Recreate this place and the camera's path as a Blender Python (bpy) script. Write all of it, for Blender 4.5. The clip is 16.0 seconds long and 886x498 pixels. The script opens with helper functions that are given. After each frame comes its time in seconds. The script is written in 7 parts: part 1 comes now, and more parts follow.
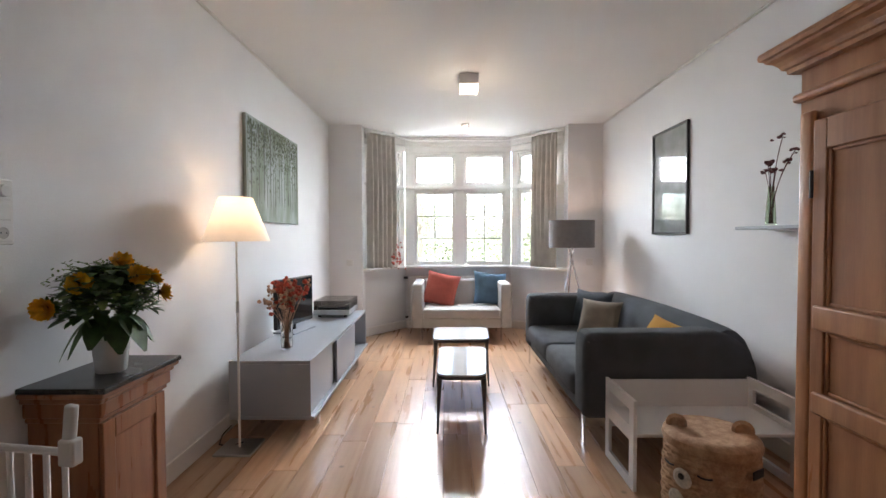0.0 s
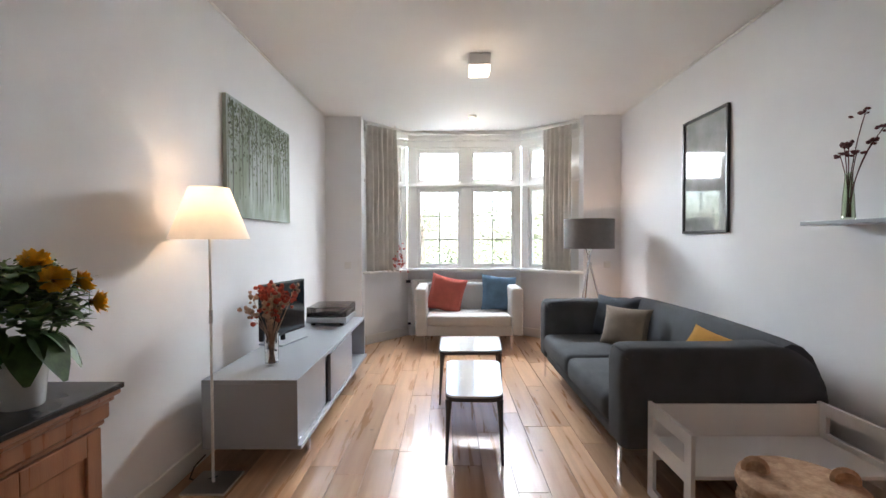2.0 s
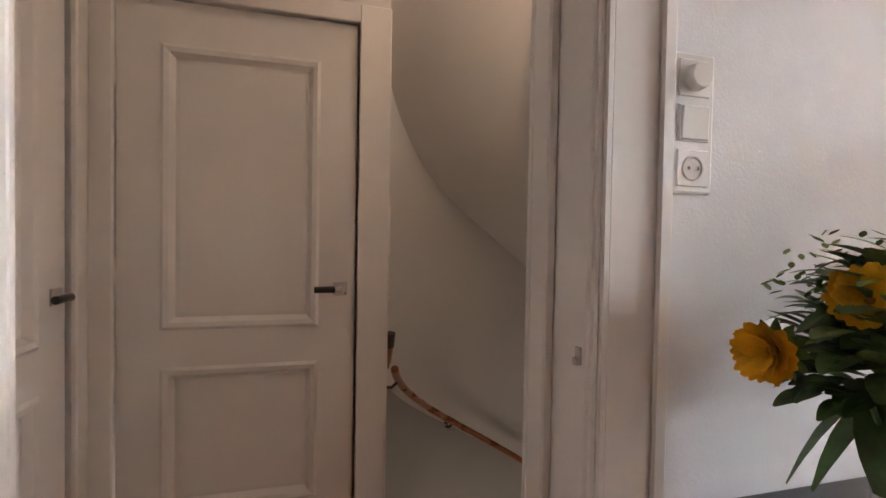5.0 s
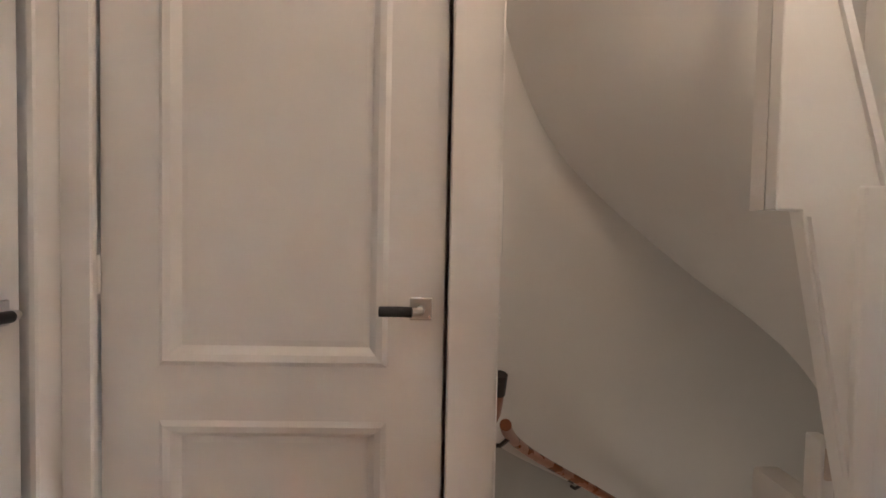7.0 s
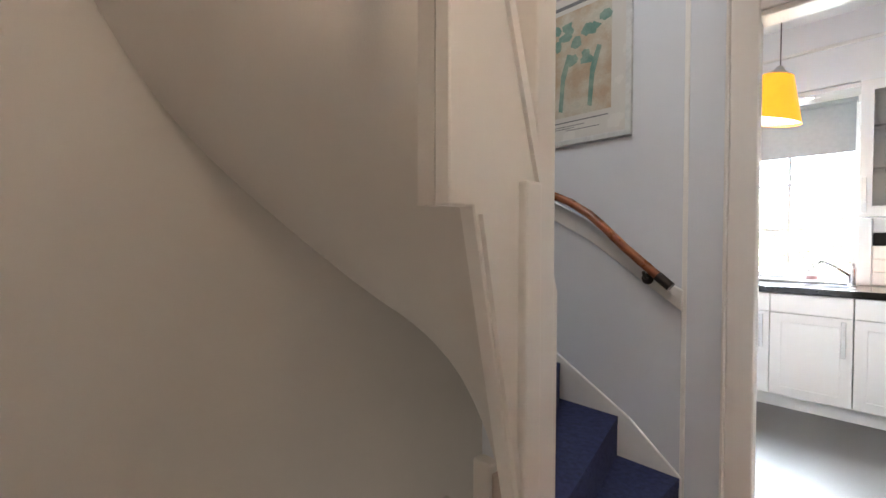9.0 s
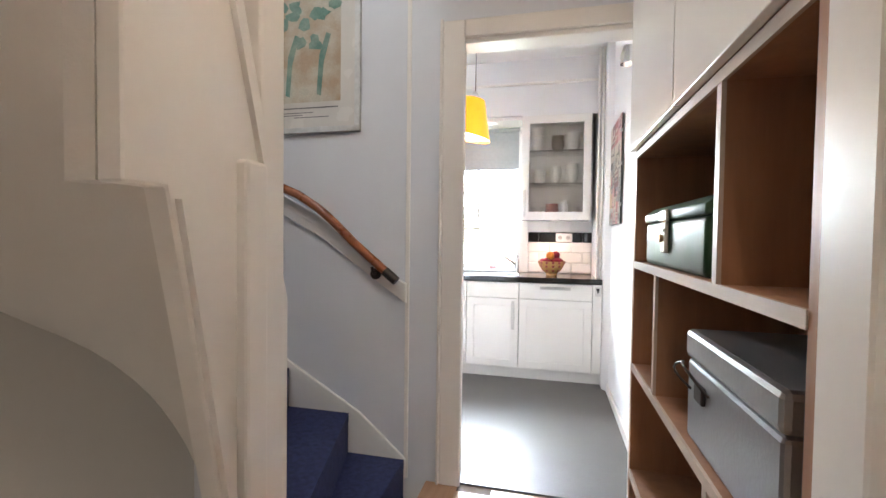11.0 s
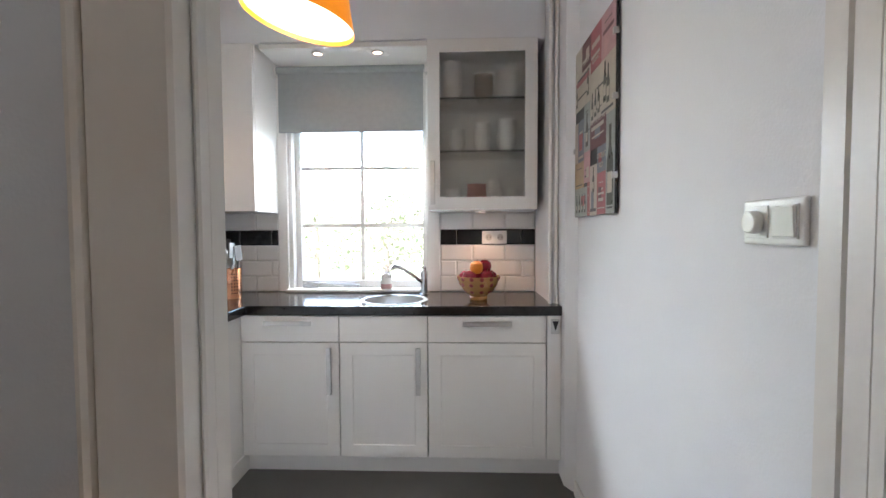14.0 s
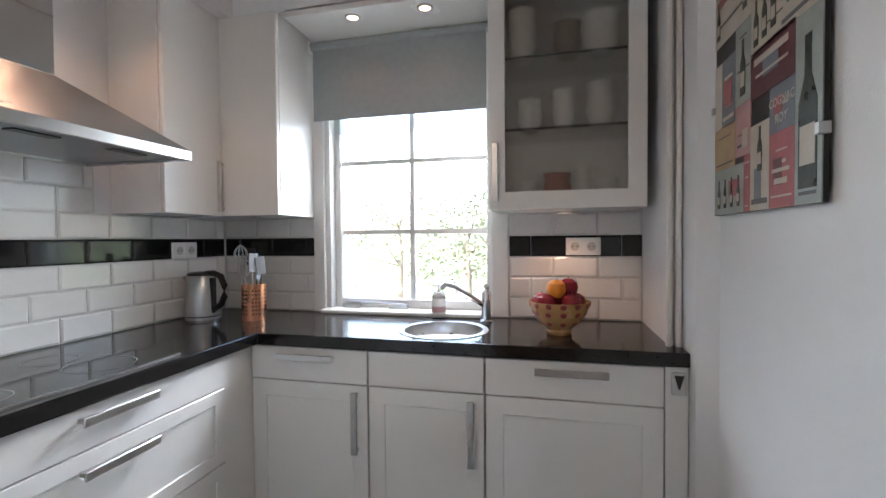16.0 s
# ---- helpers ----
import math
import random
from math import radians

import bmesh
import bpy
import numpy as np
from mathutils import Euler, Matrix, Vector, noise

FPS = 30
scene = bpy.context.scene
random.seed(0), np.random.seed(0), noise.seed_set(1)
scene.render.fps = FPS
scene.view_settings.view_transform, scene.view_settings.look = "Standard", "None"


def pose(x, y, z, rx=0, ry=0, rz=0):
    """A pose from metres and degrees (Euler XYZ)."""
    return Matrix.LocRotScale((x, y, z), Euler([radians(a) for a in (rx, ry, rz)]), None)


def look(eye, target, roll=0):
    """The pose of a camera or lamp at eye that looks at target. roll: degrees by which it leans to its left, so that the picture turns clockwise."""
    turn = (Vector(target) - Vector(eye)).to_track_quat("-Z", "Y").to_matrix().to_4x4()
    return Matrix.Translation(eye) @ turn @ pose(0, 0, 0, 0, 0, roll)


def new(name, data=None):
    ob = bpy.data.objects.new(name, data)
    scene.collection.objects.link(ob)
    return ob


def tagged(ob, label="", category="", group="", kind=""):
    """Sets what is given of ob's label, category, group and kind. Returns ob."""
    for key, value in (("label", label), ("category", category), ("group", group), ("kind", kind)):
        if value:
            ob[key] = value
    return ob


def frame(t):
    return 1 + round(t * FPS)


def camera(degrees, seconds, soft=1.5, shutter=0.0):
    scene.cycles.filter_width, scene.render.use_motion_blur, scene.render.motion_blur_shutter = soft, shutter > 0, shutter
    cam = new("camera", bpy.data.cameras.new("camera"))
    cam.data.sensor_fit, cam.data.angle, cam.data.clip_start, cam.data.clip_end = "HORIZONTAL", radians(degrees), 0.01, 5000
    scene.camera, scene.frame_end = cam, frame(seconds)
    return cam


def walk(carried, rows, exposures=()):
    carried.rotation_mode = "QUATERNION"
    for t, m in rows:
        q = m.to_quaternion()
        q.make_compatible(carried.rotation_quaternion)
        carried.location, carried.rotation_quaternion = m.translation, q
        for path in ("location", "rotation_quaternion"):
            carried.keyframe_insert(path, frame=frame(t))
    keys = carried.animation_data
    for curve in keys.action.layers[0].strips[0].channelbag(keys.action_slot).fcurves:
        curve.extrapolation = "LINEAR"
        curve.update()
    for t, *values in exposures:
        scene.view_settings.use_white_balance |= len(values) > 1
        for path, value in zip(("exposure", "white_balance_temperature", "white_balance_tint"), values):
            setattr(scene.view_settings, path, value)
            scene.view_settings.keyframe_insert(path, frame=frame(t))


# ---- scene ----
cam = camera(90.0, 16.0)
# seconds, eye, target, lean
PATH = [
    (0, (0.617, 0.049, 1.327), (0.605, 2.048, 1.273), -0.2),
    (0.5, (0.636, 0.225, 1.319), (0.619, 2.224, 1.268), -0.2),
    (1, (0.637, 0.337, 1.315), (0.626, 2.337, 1.27), -0.3),
    (1.5, (0.63, 0.404, 1.31), (0.618, 2.403, 1.268), -0.3),
    (2, (0.567, 0.474, 1.296), (0.548, 2.474, 1.256), -0.2),
    (2.5, (0.456, 0.591, 1.276), (0.362, 2.588, 1.238), -0.2),
    (3, (0.356, 0.733, 1.265), (-0.042, 2.693, 1.231), -0.2),
    (3.5, (0.216, 0.854, 1.255), (-0.637, 2.662, 1.218), -0.0),
    (4, (0.01, 0.924, 1.27), (-1.304, 2.432, 1.226), 0.6),
    (4.5, (-0.132, 0.953, 1.248), (-1.862, 1.956, 1.215), 0.9),
    (5, (-0.293, 0.975, 1.226), (-2.226, 1.484, 1.184), 1.0),
    (5.2, (-0.359, 0.969, 1.243), (-2.318, 1.375, 1.180), 1.0),
    (7.5, (-1.131, 1.139, 1.205), (-3.13, 1.18, 1.147), 1.2),
    (8, (-1.233, 1.24, 1.208), (-3.205, 1.568, 1.157), 1.2),
    (8.5, (-1.349, 1.241, 1.231), (-3.133, 2.144, 1.171), 0.7),
    (9, (-1.455, 1.329, 1.224), (-2.936, 2.672, 1.177), 0.1),
    (9.5, (-1.484, 1.37, 1.215), (-2.609, 3.022, 1.159), 0.4),
    (10, (-1.511, 1.363, 1.216), (-2.345, 3.18, 1.169), 0.1),
    (10.2, (-1.516, 1.354, 1.217), (-2.254, 3.212, 1.169), 0.3),
    (12.5, (-1.628, 2.077, 1.237), (-1.844, 4.065, 1.172), -0.1),
    (13, (-1.658, 2.399, 1.242), (-1.784, 4.394, 1.171), -0.3),
    (13.5, (-1.642, 2.715, 1.259), (-1.714, 4.712, 1.185), -0.2),
    (14, (-1.624, 3.04, 1.262), (-1.698, 5.037, 1.181), -0.3),
    (14.5, (-1.597, 3.306, 1.245), (-1.676, 5.304, 1.18), -0.2),
    (15, (-1.592, 3.487, 1.26), (-1.756, 5.48, 1.204), -0.2),
    (15.5, (-1.6, 3.624, 1.263), (-1.913, 5.599, 1.208), -0.3),
    (16, (-1.556, 3.679, 1.264), (-2.024, 5.623, 1.216), -0.5),
]
EXPOSURES = [(0, 3.7, 6550, 12), (3, 3.65, 6500, 11), (4, 3.8, 6850, 16), (4.5, 4.1, 7200, 21), (5, 4.5, 7050, 19), (7.5, 5.2, 6450, 11), (8.5, 5.15, 6400, 10), (10, 5.4, 6400, 10), (12.5, 5.05, 6400, 10), (13.5, 4.35, 6400, 10), (14, 4.05, 6400, 10), (15, 3.65, 6400, 11), (16, 3.5, 6400, 11)]
walk(cam, [(t, look(eye, target, lean)) for t, eye, target, lean in PATH], EXPOSURES)

# ---------- world and exposure ----------
world = bpy.data.worlds.new("sky")
scene.world = world
world.use_nodes = True
wn = world.node_tree.nodes
sky = wn.new("ShaderNodeTexSky")
sky.sky_type = 'NISHITA'
sky.sun_disc = False
sky.sun_elevation = radians(48)
sky.sun_rotation = radians(150)
sky.dust_density = 3.0
wn["Background"].inputs["Strength"].default_value = 0.15
world.node_tree.links.new(sky.outputs["Color"], wn["Background"].inputs["Color"])
sun_data = bpy.data.lights.new("sun", 'SUN')
sun_data.energy, sun_data.angle, sun_data.color = 4.0, radians(3), (1.0, 0.95, 0.88)
sun = new("sun", sun_data)
sun.matrix_world = look((-8, -14, 16), (0, 0, 0))


def window_light(name, eye, target, w, h, power):
    """Daylight of the open sky, in the upper part of a window's opening."""
    d = bpy.data.lights.new(name, 'AREA')
    d.shape, d.size, d.size_y, d.energy, d.color, d.spread = 'RECTANGLE', w, h, power, (0.87, 0.94, 1.0), radians(110)
    new(name, d).matrix_world = look(eye, target)


window_light("window_light_1", (0.46, 6.70, 2.31), (0.46, 3.6, -0.4), 0.56, 0.42, 3.4)
window_light("window_light_2", (1.19, 6.70, 2.31), (1.19, 3.6, -0.4), 0.56, 0.42, 3.4)
window_light("window_light_3", (-0.33, 6.35, 2.31), (1.2, 4.6, 0.2), 0.48, 0.42, 0.8)
window_light("window_light_4", (2.02, 6.35, 2.31), (0.5, 4.6, 0.2), 0.48, 0.42, 0.8)
window_light("window_light_5", (-2.24, 5.97, 1.69), (-2.24, 3.6, -0.2), 0.76, 0.40, 1.5)


# ---------- materials ----------
def mat(name, col, rough=0.6, metal=0.0, var=0.08, scale=6.0, bump=0.02, fine=120.0, stretch=(1, 1, 1), col2=None,
        rand=0.0, emit=None, power=0.0, spec=0.5, coat=0.0, rvar=0.1):
    """A surface with mottling at two scales, fine relief and an uneven sheen."""
    m = bpy.data.materials.new(name)
    m.use_nodes = True
    nt = m.node_tree
    b = nt.nodes["Principled BSDF"]
    L = nt.links.new
    tc = nt.nodes.new("ShaderNodeTexCoord")
    mp = nt.nodes.new("ShaderNodeMapping")
    mp.inputs["Scale"].default_value = stretch
    L(tc.outputs["Object"], mp.inputs["Vector"])
    n1 = nt.nodes.new("ShaderNodeTexNoise")
    n1.inputs["Scale"].default_value, n1.inputs["Detail"].default_value = scale, 6
    n2 = nt.nodes.new("ShaderNodeTexNoise")
    n2.inputs["Scale"].default_value, n2.inputs["Detail"].default_value = fine, 3
    if rand:
        oi = nt.nodes.new("ShaderNodeObjectInfo")
        ad = nt.nodes.new("ShaderNodeVectorMath")
        sc = nt.nodes.new("ShaderNodeMath")
        sc.operation, sc.inputs[1].default_value = 'MULTIPLY', 37.0
        L(oi.outputs["Random"], sc.inputs[0])
        L(mp.outputs["Vector"], ad.inputs[0])
        L(sc.outputs[0], ad.inputs[1])
        vec = ad.outputs[0]
    else:
        vec = mp.outputs["Vector"]
    L(vec, n1.inputs["Vector"])
    L(vec, n2.inputs["Vector"])
    mix = nt.nodes.new("ShaderNodeMix")
    mix.data_type = 'RGBA'
    lo = [max(0, c * (1 - var * 2)) for c in col] if col2 is None else col2
    mix.inputs["A"].default_value = (*lo, 1)
    mix.inputs["B"].default_value = (*col, 1)
    ramp = nt.nodes.new("ShaderNodeMapRange")
    ramp.inputs["From Min"].default_value, ramp.inputs["From Max"].default_value = 0.35, 0.62
    L(n1.outputs["Fac"], ramp.inputs["Value"])
    L(ramp.outputs[0], mix.inputs["Factor"])
    out = mix.outputs["Result"]
    mul = nt.nodes.new("ShaderNodeMix")
    mul.data_type, mul.blend_type = 'RGBA', 'MULTIPLY'
    mul.inputs["Factor"].default_value = min(1.0, var * 3)
    L(out, mul.inputs["A"])
    L(n2.outputs["Color"], mul.inputs["B"])
    hs = nt.nodes.new("ShaderNodeHueSaturation")
    L(out, hs.inputs["Color"])
    vm = nt.nodes.new("ShaderNodeMapRange")
    vm.inputs["To Min"].default_value, vm.inputs["To Max"].default_value = 1 - var, 1 + var
    L(n2.outputs["Fac"], vm.inputs["Value"])
    if rand:
        rm = nt.nodes.new("ShaderNodeMapRange")
        rm.inputs["To Min"].default_value, rm.inputs["To Max"].default_value = 1 - rand, 1 + rand
        L(oi.outputs["Random"], rm.inputs["Value"])
        pr = nt.nodes.new("ShaderNodeMath")
        pr.operation = 'MULTIPLY'
        L(vm.outputs[0], pr.inputs[0])
        L(rm.outputs[0], pr.inputs[1])
        L(pr.outputs[0], hs.inputs["Value"])
    else:
        L(vm.outputs[0], hs.inputs["Value"])
    L(hs.outputs["Color"], b.inputs["Base Color"])
    rr = nt.nodes.new("ShaderNodeMapRange")
    rr.inputs["To Min"].default_value, rr.inputs["To Max"].default_value = max(0.02, rough - rvar), min(1, rough + rvar)
    L(n1.outputs["Fac"], rr.inputs["Value"])
    L(rr.outputs[0], b.inputs["Roughness"])
    b.inputs["Metallic"].default_value = metal
    b.inputs["Specular IOR Level"].default_value = spec
    b.inputs["Coat Weight"].default_value = coat
    if bump:
        bp = nt.nodes.new("ShaderNodeBump")
        bp.inputs["Strength"].default_value, bp.inputs["Distance"].default_value = min(1, bump * 10), 0.002
        L(n2.outputs["Fac"], bp.inputs["Height"])
        L(bp.outputs["Normal"], b.inputs["Normal"])
    if emit:
        b.inputs["Emission Color"].default_value = (*emit, 1)
        b.inputs["Emission Strength"].default_value = power
    return m


def glass_mat(name, col=(1, 1, 1), rough=0.0, ior=1.45):
    m = bpy.data.materials.new(name)
    m.use_nodes = True
    b = m.node_tree.nodes["Principled BSDF"]
    b.inputs["Base Color"].default_value = (*col, 1)
    b.inputs["Roughness"].default_value = rough
    b.inputs["Transmission Weight"].default_value = 1.0
    b.inputs["IOR"].default_value = ior
    return m


WALL = mat("wall_plaster", (0.78, 0.785, 0.80), 0.85, var=0.015, scale=2.0, bump=0.03, fine=180)
CEIL = mat("ceiling_plaster", (0.80, 0.795, 0.79), 0.9, var=0.01, scale=1.5, bump=0.02, fine=150)
PAINT = mat("white_lacquer", (0.80, 0.785, 0.76), 0.32, var=0.015, scale=3.0, bump=0.01, fine=60)
BLUEWALL = mat("pale_grey_plaster", (0.665, 0.69, 0.735), 0.85, var=0.015, scale=2.0, bump=0.03, fine=180)
OAK = mat("oak_plank", (0.58, 0.365, 0.225), 0.29, var=0.08, scale=2.2, bump=0.02, fine=26, stretch=(9, 0.55, 9),
          col2=(0.45, 0.255, 0.145), rand=0.24, rvar=0.07, spec=0.6)
def knots(m):
    """Scattered dark knots in the boards."""
    nt = m.node_tree
    b = nt.nodes["Principled BSDF"]
    src = b.inputs["Base Color"].links[0].from_socket
    at = [n for n in nt.nodes if n.bl_idname == "ShaderNodeVectorMath"][0].outputs[0]
    sc = nt.nodes.new("ShaderNodeVectorMath")
    sc.operation, sc.inputs[1].default_value = 'MULTIPLY', (0.33, 5.5, 0.33)
    vo = nt.nodes.new("ShaderNodeTexVoronoi")
    vo.inputs["Scale"].default_value = 1.0
    mr = nt.nodes.new("ShaderNodeMapRange")
    mr.inputs["From Min"].default_value, mr.inputs["From Max"].default_value = 0.015, 0.06
    mr.inputs["To Min"].default_value, mr.inputs["To Max"].default_value = 0.42, 1.0
    mu = nt.nodes.new("ShaderNodeHueSaturation")
    nt.links.new(at, sc.inputs[0])
    nt.links.new(sc.outputs[0], vo.inputs["Vector"])
    nt.links.new(vo.outputs["Distance"], mr.inputs["Value"])
    nt.links.new(mr.outputs[0], mu.inputs["Value"])
    nt.links.new(src, mu.inputs["Color"])
    nt.links.new(mu.outputs["Color"], b.inputs["Base Color"])


knots(OAK)
GAP = mat("floor_joint", (0.10, 0.06, 0.035), 0.8)
PINE = mat("stained_pine", (0.50, 0.245, 0.12), 0.32, var=0.10, scale=3.0, bump=0.02, fine=35, stretch=(7, 7, 0.6), col2=(0.38, 0.17, 0.08))
REDPINE = mat("reddish_stained_pine", (0.33, 0.135, 0.06), 0.3, var=0.10, scale=3.0, bump=0.02, fine=35, stretch=(7, 7, 0.6), col2=(0.25, 0.095, 0.04))
SLATE = mat("black_stone_top", (0.018, 0.018, 0.02), 0.25, var=0.2, scale=8, bump=0.01)
GREYLAC = mat("grey_lacquer", (0.35, 0.38, 0.425), 0.36, var=0.01, scale=3, bump=0.002, rvar=0.02)
GREYSIDE = mat("grey_felt_panel", (0.36, 0.375, 0.40), 0.6, var=0.05, scale=60, bump=0.03)
DARK = mat("black_plastic", (0.012, 0.012, 0.014), 0.35, var=0.1)
CHROME = mat("chrome", (0.72, 0.72, 0.74), 0.12, metal=1.0, var=0.02, bump=0.0, rvar=0.04)
STEEL = mat("brushed_steel", (0.56, 0.55, 0.54), 0.28, metal=1.0, var=0.015, scale=2, bump=0.002, fine=60, stretch=(8, 0.5, 8), rvar=0.02)
BRONZE = mat("bronze", (0.06, 0.05, 0.045), 0.4, metal=0.7)
FABRIC = mat("charcoal_fabric", (0.066, 0.073, 0.084), 0.95, var=0.12, scale=5, bump=0.08, fine=420, rvar=0.03)
LIGHTFAB = mat("pale_grey_fabric", (0.52, 0.51, 0.50), 0.95, var=0.04, scale=5, bump=0.08, fine=420, rvar=0.03)
CURTAIN = mat("taupe_curtain_cloth", (0.64, 0.61, 0.565), 0.95, var=0.05, scale=9, bump=0.05, fine=500, rvar=0.02)
REDFAB = mat("brick_red_fabric", (0.40, 0.085, 0.06), 0.95, var=0.08, scale=12, bump=0.06, fine=400)
BLUEFAB = mat("dusty_blue_fabric", (0.10, 0.18, 0.27), 0.9, var=0.15, scale=7, bump=0.06, fine=300)
TAUPEFAB = mat("taupe_fabric", (0.27, 0.225, 0.18), 0.95, var=0.08, scale=12, bump=0.08, fine=350)
NAVYFAB = mat("slate_velvet", (0.05, 0.065, 0.085), 0.85, var=0.12, scale=10, bump=0.05)
MUSTARD = mat("mustard_fabric", (0.50, 0.25, 0.04), 0.95, var=0.1, scale=10, bump=0.06, fine=350)
LEAF = mat("dark_leaf", (0.085, 0.175, 0.045), 0.45, var=0.25, scale=20, bump=0.03, rand=0.25)
LEAFPALE = mat("pale_leaf", (0.20, 0.30, 0.08), 0.55, var=0.25, scale=20, rand=0.25)
PETAL = mat("sunflower_petal", (1.0, 0.54, 0.02), 0.6, var=0.12, scale=30)
FLORET = mat("sunflower_heart", (0.50, 0.24, 0.03), 0.9, var=0.3, scale=90, bump=0.1)
CERAMIC = mat("white_ceramic", (0.78, 0.77, 0.75), 0.2, var=0.03, scale=9, bump=0.005)
WICKER = mat("seagrass", (0.54, 0.35, 0.22), 0.85, var=0.3, scale=26, bump=0.2, fine=90, col2=(0.38, 0.22, 0.125))
WHITELAM = mat("white_laminate", (0.78, 0.775, 0.77), 0.35, var=0.01, scale=3, bump=0.004)
TABLETOP = mat("gloss_table_top", (0.74, 0.73, 0.72), 0.10, var=0.03, scale=4, bump=0.0, rvar=0.03)
TABLELEG = mat("dark_cast_metal", (0.10, 0.09, 0.085), 0.35, metal=0.6)
SHADEGREY = mat("grey_lampshade", (0.20, 0.185, 0.18), 0.9, var=0.05, scale=20, bump=0.05, fine=300)
CARPET = mat("blue_stair_carpet", (0.032, 0.042, 0.125), 1.0, var=0.18, scale=40, bump=0.2, fine=500, rvar=0.02)
RAILWOOD = mat("mahogany_rail", (0.30, 0.095, 0.035), 0.28, var=0.15, scale=5, fine=50, stretch=(2, 2, 2), rvar=0.06)
DOORMAT = mat("door_paint", (0.74, 0.71, 0.675), 0.38, var=0.015, scale=3, bump=0.01, fine=70)
HALLWALL = mat("hall_plaster", (0.70, 0.675, 0.645), 0.85, var=0.015, scale=2, bump=0.03, fine=180)
LINO = mat("grey_linoleum", (0.105, 0.105, 0.10), 0.42, var=0.08, scale=3, bump=0.01, fine=80)
KITWHITE = mat("kitchen_gloss_white", (0.80, 0.785, 0.765), 0.26, var=0.008, scale=2, bump=0.002, rvar=0.04)
GRANITE = mat("black_granite", (0.014, 0.013, 0.013), 0.12, var=0.3, scale=60, bump=0.002, rvar=0.04)
TILEW = mat("white_glazed_tile", (0.78, 0.76, 0.735), 0.12, var=0.01, scale=6, bump=0.004, fine=8, rand=0.03, rvar=0.04)
TILEB = mat("black_glazed_tile", (0.012, 0.013, 0.014), 0.1, var=0.1, scale=6, bump=0.004, fine=8, rand=0.1, rvar=0.04)
GROUT = mat("tile_grout", (0.74, 0.72, 0.69), 0.9, var=0.05)
WALNUT = mat("walnut_veneer", (0.36, 0.19, 0.108), 0.5, var=0.10, scale=4, bump=0.01, fine=40, stretch=(6, 6, 0.5), col2=(0.28, 0.14, 0.078))
SHELFEDGE = mat("pale_wood_shelf", (0.56, 0.47, 0.40), 0.5, var=0.06, scale=5, fine=60, stretch=(6, 0.6, 6))
GREENTIN = mat("green_enamel", (0.012, 0.068, 0.025), 0.46, var=0.12, scale=8, bump=0.01, fine=30)
GREYTIN = mat("grey_metal_case", (0.30, 0.31, 0.33), 0.32, metal=0.5, var=0.06, scale=6)
YELLOWSHADE = mat("orange_glass_shade", (0.85, 0.27, 0.01), 0.35, var=0.05, scale=10, emit=(1.0, 0.30, 0.015), power=0.04)
SHADEIN = mat("white_shade_diffuser", (0.85, 0.8, 0.7), 0.5, emit=(1.0, 0.82, 0.6), power=0.09, var=0.02)
SHADEWARM = mat("cream_pleated_shade", (0.88, 0.82, 0.74), 0.7, var=0.03, scale=20, emit=(1.0, 0.83, 0.68), power=0.026)
def let_light_through(m, amount, col):
    """A thin cloth or paper that passes some of the lamp's light."""
    nt = m.node_tree
    out = nt.nodes["Material Output"]
    tr = nt.nodes.new("ShaderNodeBsdfTranslucent")
    tr.inputs["Color"].default_value = (*col, 1)
    mx = nt.nodes.new("ShaderNodeMixShader")
    mx.inputs[0].default_value = amount
    nt.links.new(nt.nodes["Principled BSDF"].outputs[0], mx.inputs[1])
    nt.links.new(tr.outputs[0], mx.inputs[2])
    nt.links.new(mx.outputs[0], out.inputs["Surface"])


let_light_through(SHADEWARM, 0.36, (0.85, 0.74, 0.62))
BULB = mat("lamp_glow", (1, 0.9, 0.8), 0.5, emit=(1.0, 0.82, 0.62), power=0.7, var=0.0)
SPOTGLOW = mat("spot_glow", (1, 0.85, 0.75), 0.5, emit=(1.0, 0.72, 0.55), power=0.5, var=0.0)
BLIND = mat("grey_blind_cloth", (0.36, 0.39, 0.40), 0.9, var=0.03, scale=30, bump=0.03, fine=400)
GLASS = glass_mat("window_glass")
VASEGLASS = glass_mat("green_vase_glass", (0.72, 0.80, 0.66))
CLEARGLASS = glass_mat("clear_glass", (0.95, 0.93, 0.9))
FROST = glass_mat("frosted_glass", (0.92, 0.92, 0.89), 0.23)
FROST.node_tree.nodes["Principled BSDF"].inputs["Transmission Weight"].default_value = 0.95
COPPER = mat("copper", (0.75, 0.34, 0.19), 0.28, metal=1.0, var=0.05)
GREY = mat("grey_plastic", (0.30, 0.30, 0.31), 0.45, var=0.05)
BARK = mat("bark", (0.16, 0.135, 0.115), 0.95, var=0.25, scale=14, bump=0.3, fine=40)
FOLIAGE = mat("garden_foliage", (0.25, 0.28, 0.20), 0.7, var=0.3, scale=3, rand=0.2)
GRASS = mat("lawn", (0.13, 0.17, 0.08), 0.95, var=0.3, scale=2, bump=0.1)
BRICKWALL = mat("far_brick", (0.30, 0.17, 0.12), 0.9, var=0.2, scale=9, bump=0.1)
ROOFT = mat("far_roof_tile", (0.16, 0.09, 0.07), 0.85, var=0.2, scale=12, bump=0.1)
DRIED = mat("dried_red_flower", (0.46, 0.07, 0.04), 0.9, var=0.25, scale=30, rand=0.2)
DRIEDPALE = mat("dried_pale_flower", (0.50, 0.30, 0.20), 0.9, var=0.2, scale=30)
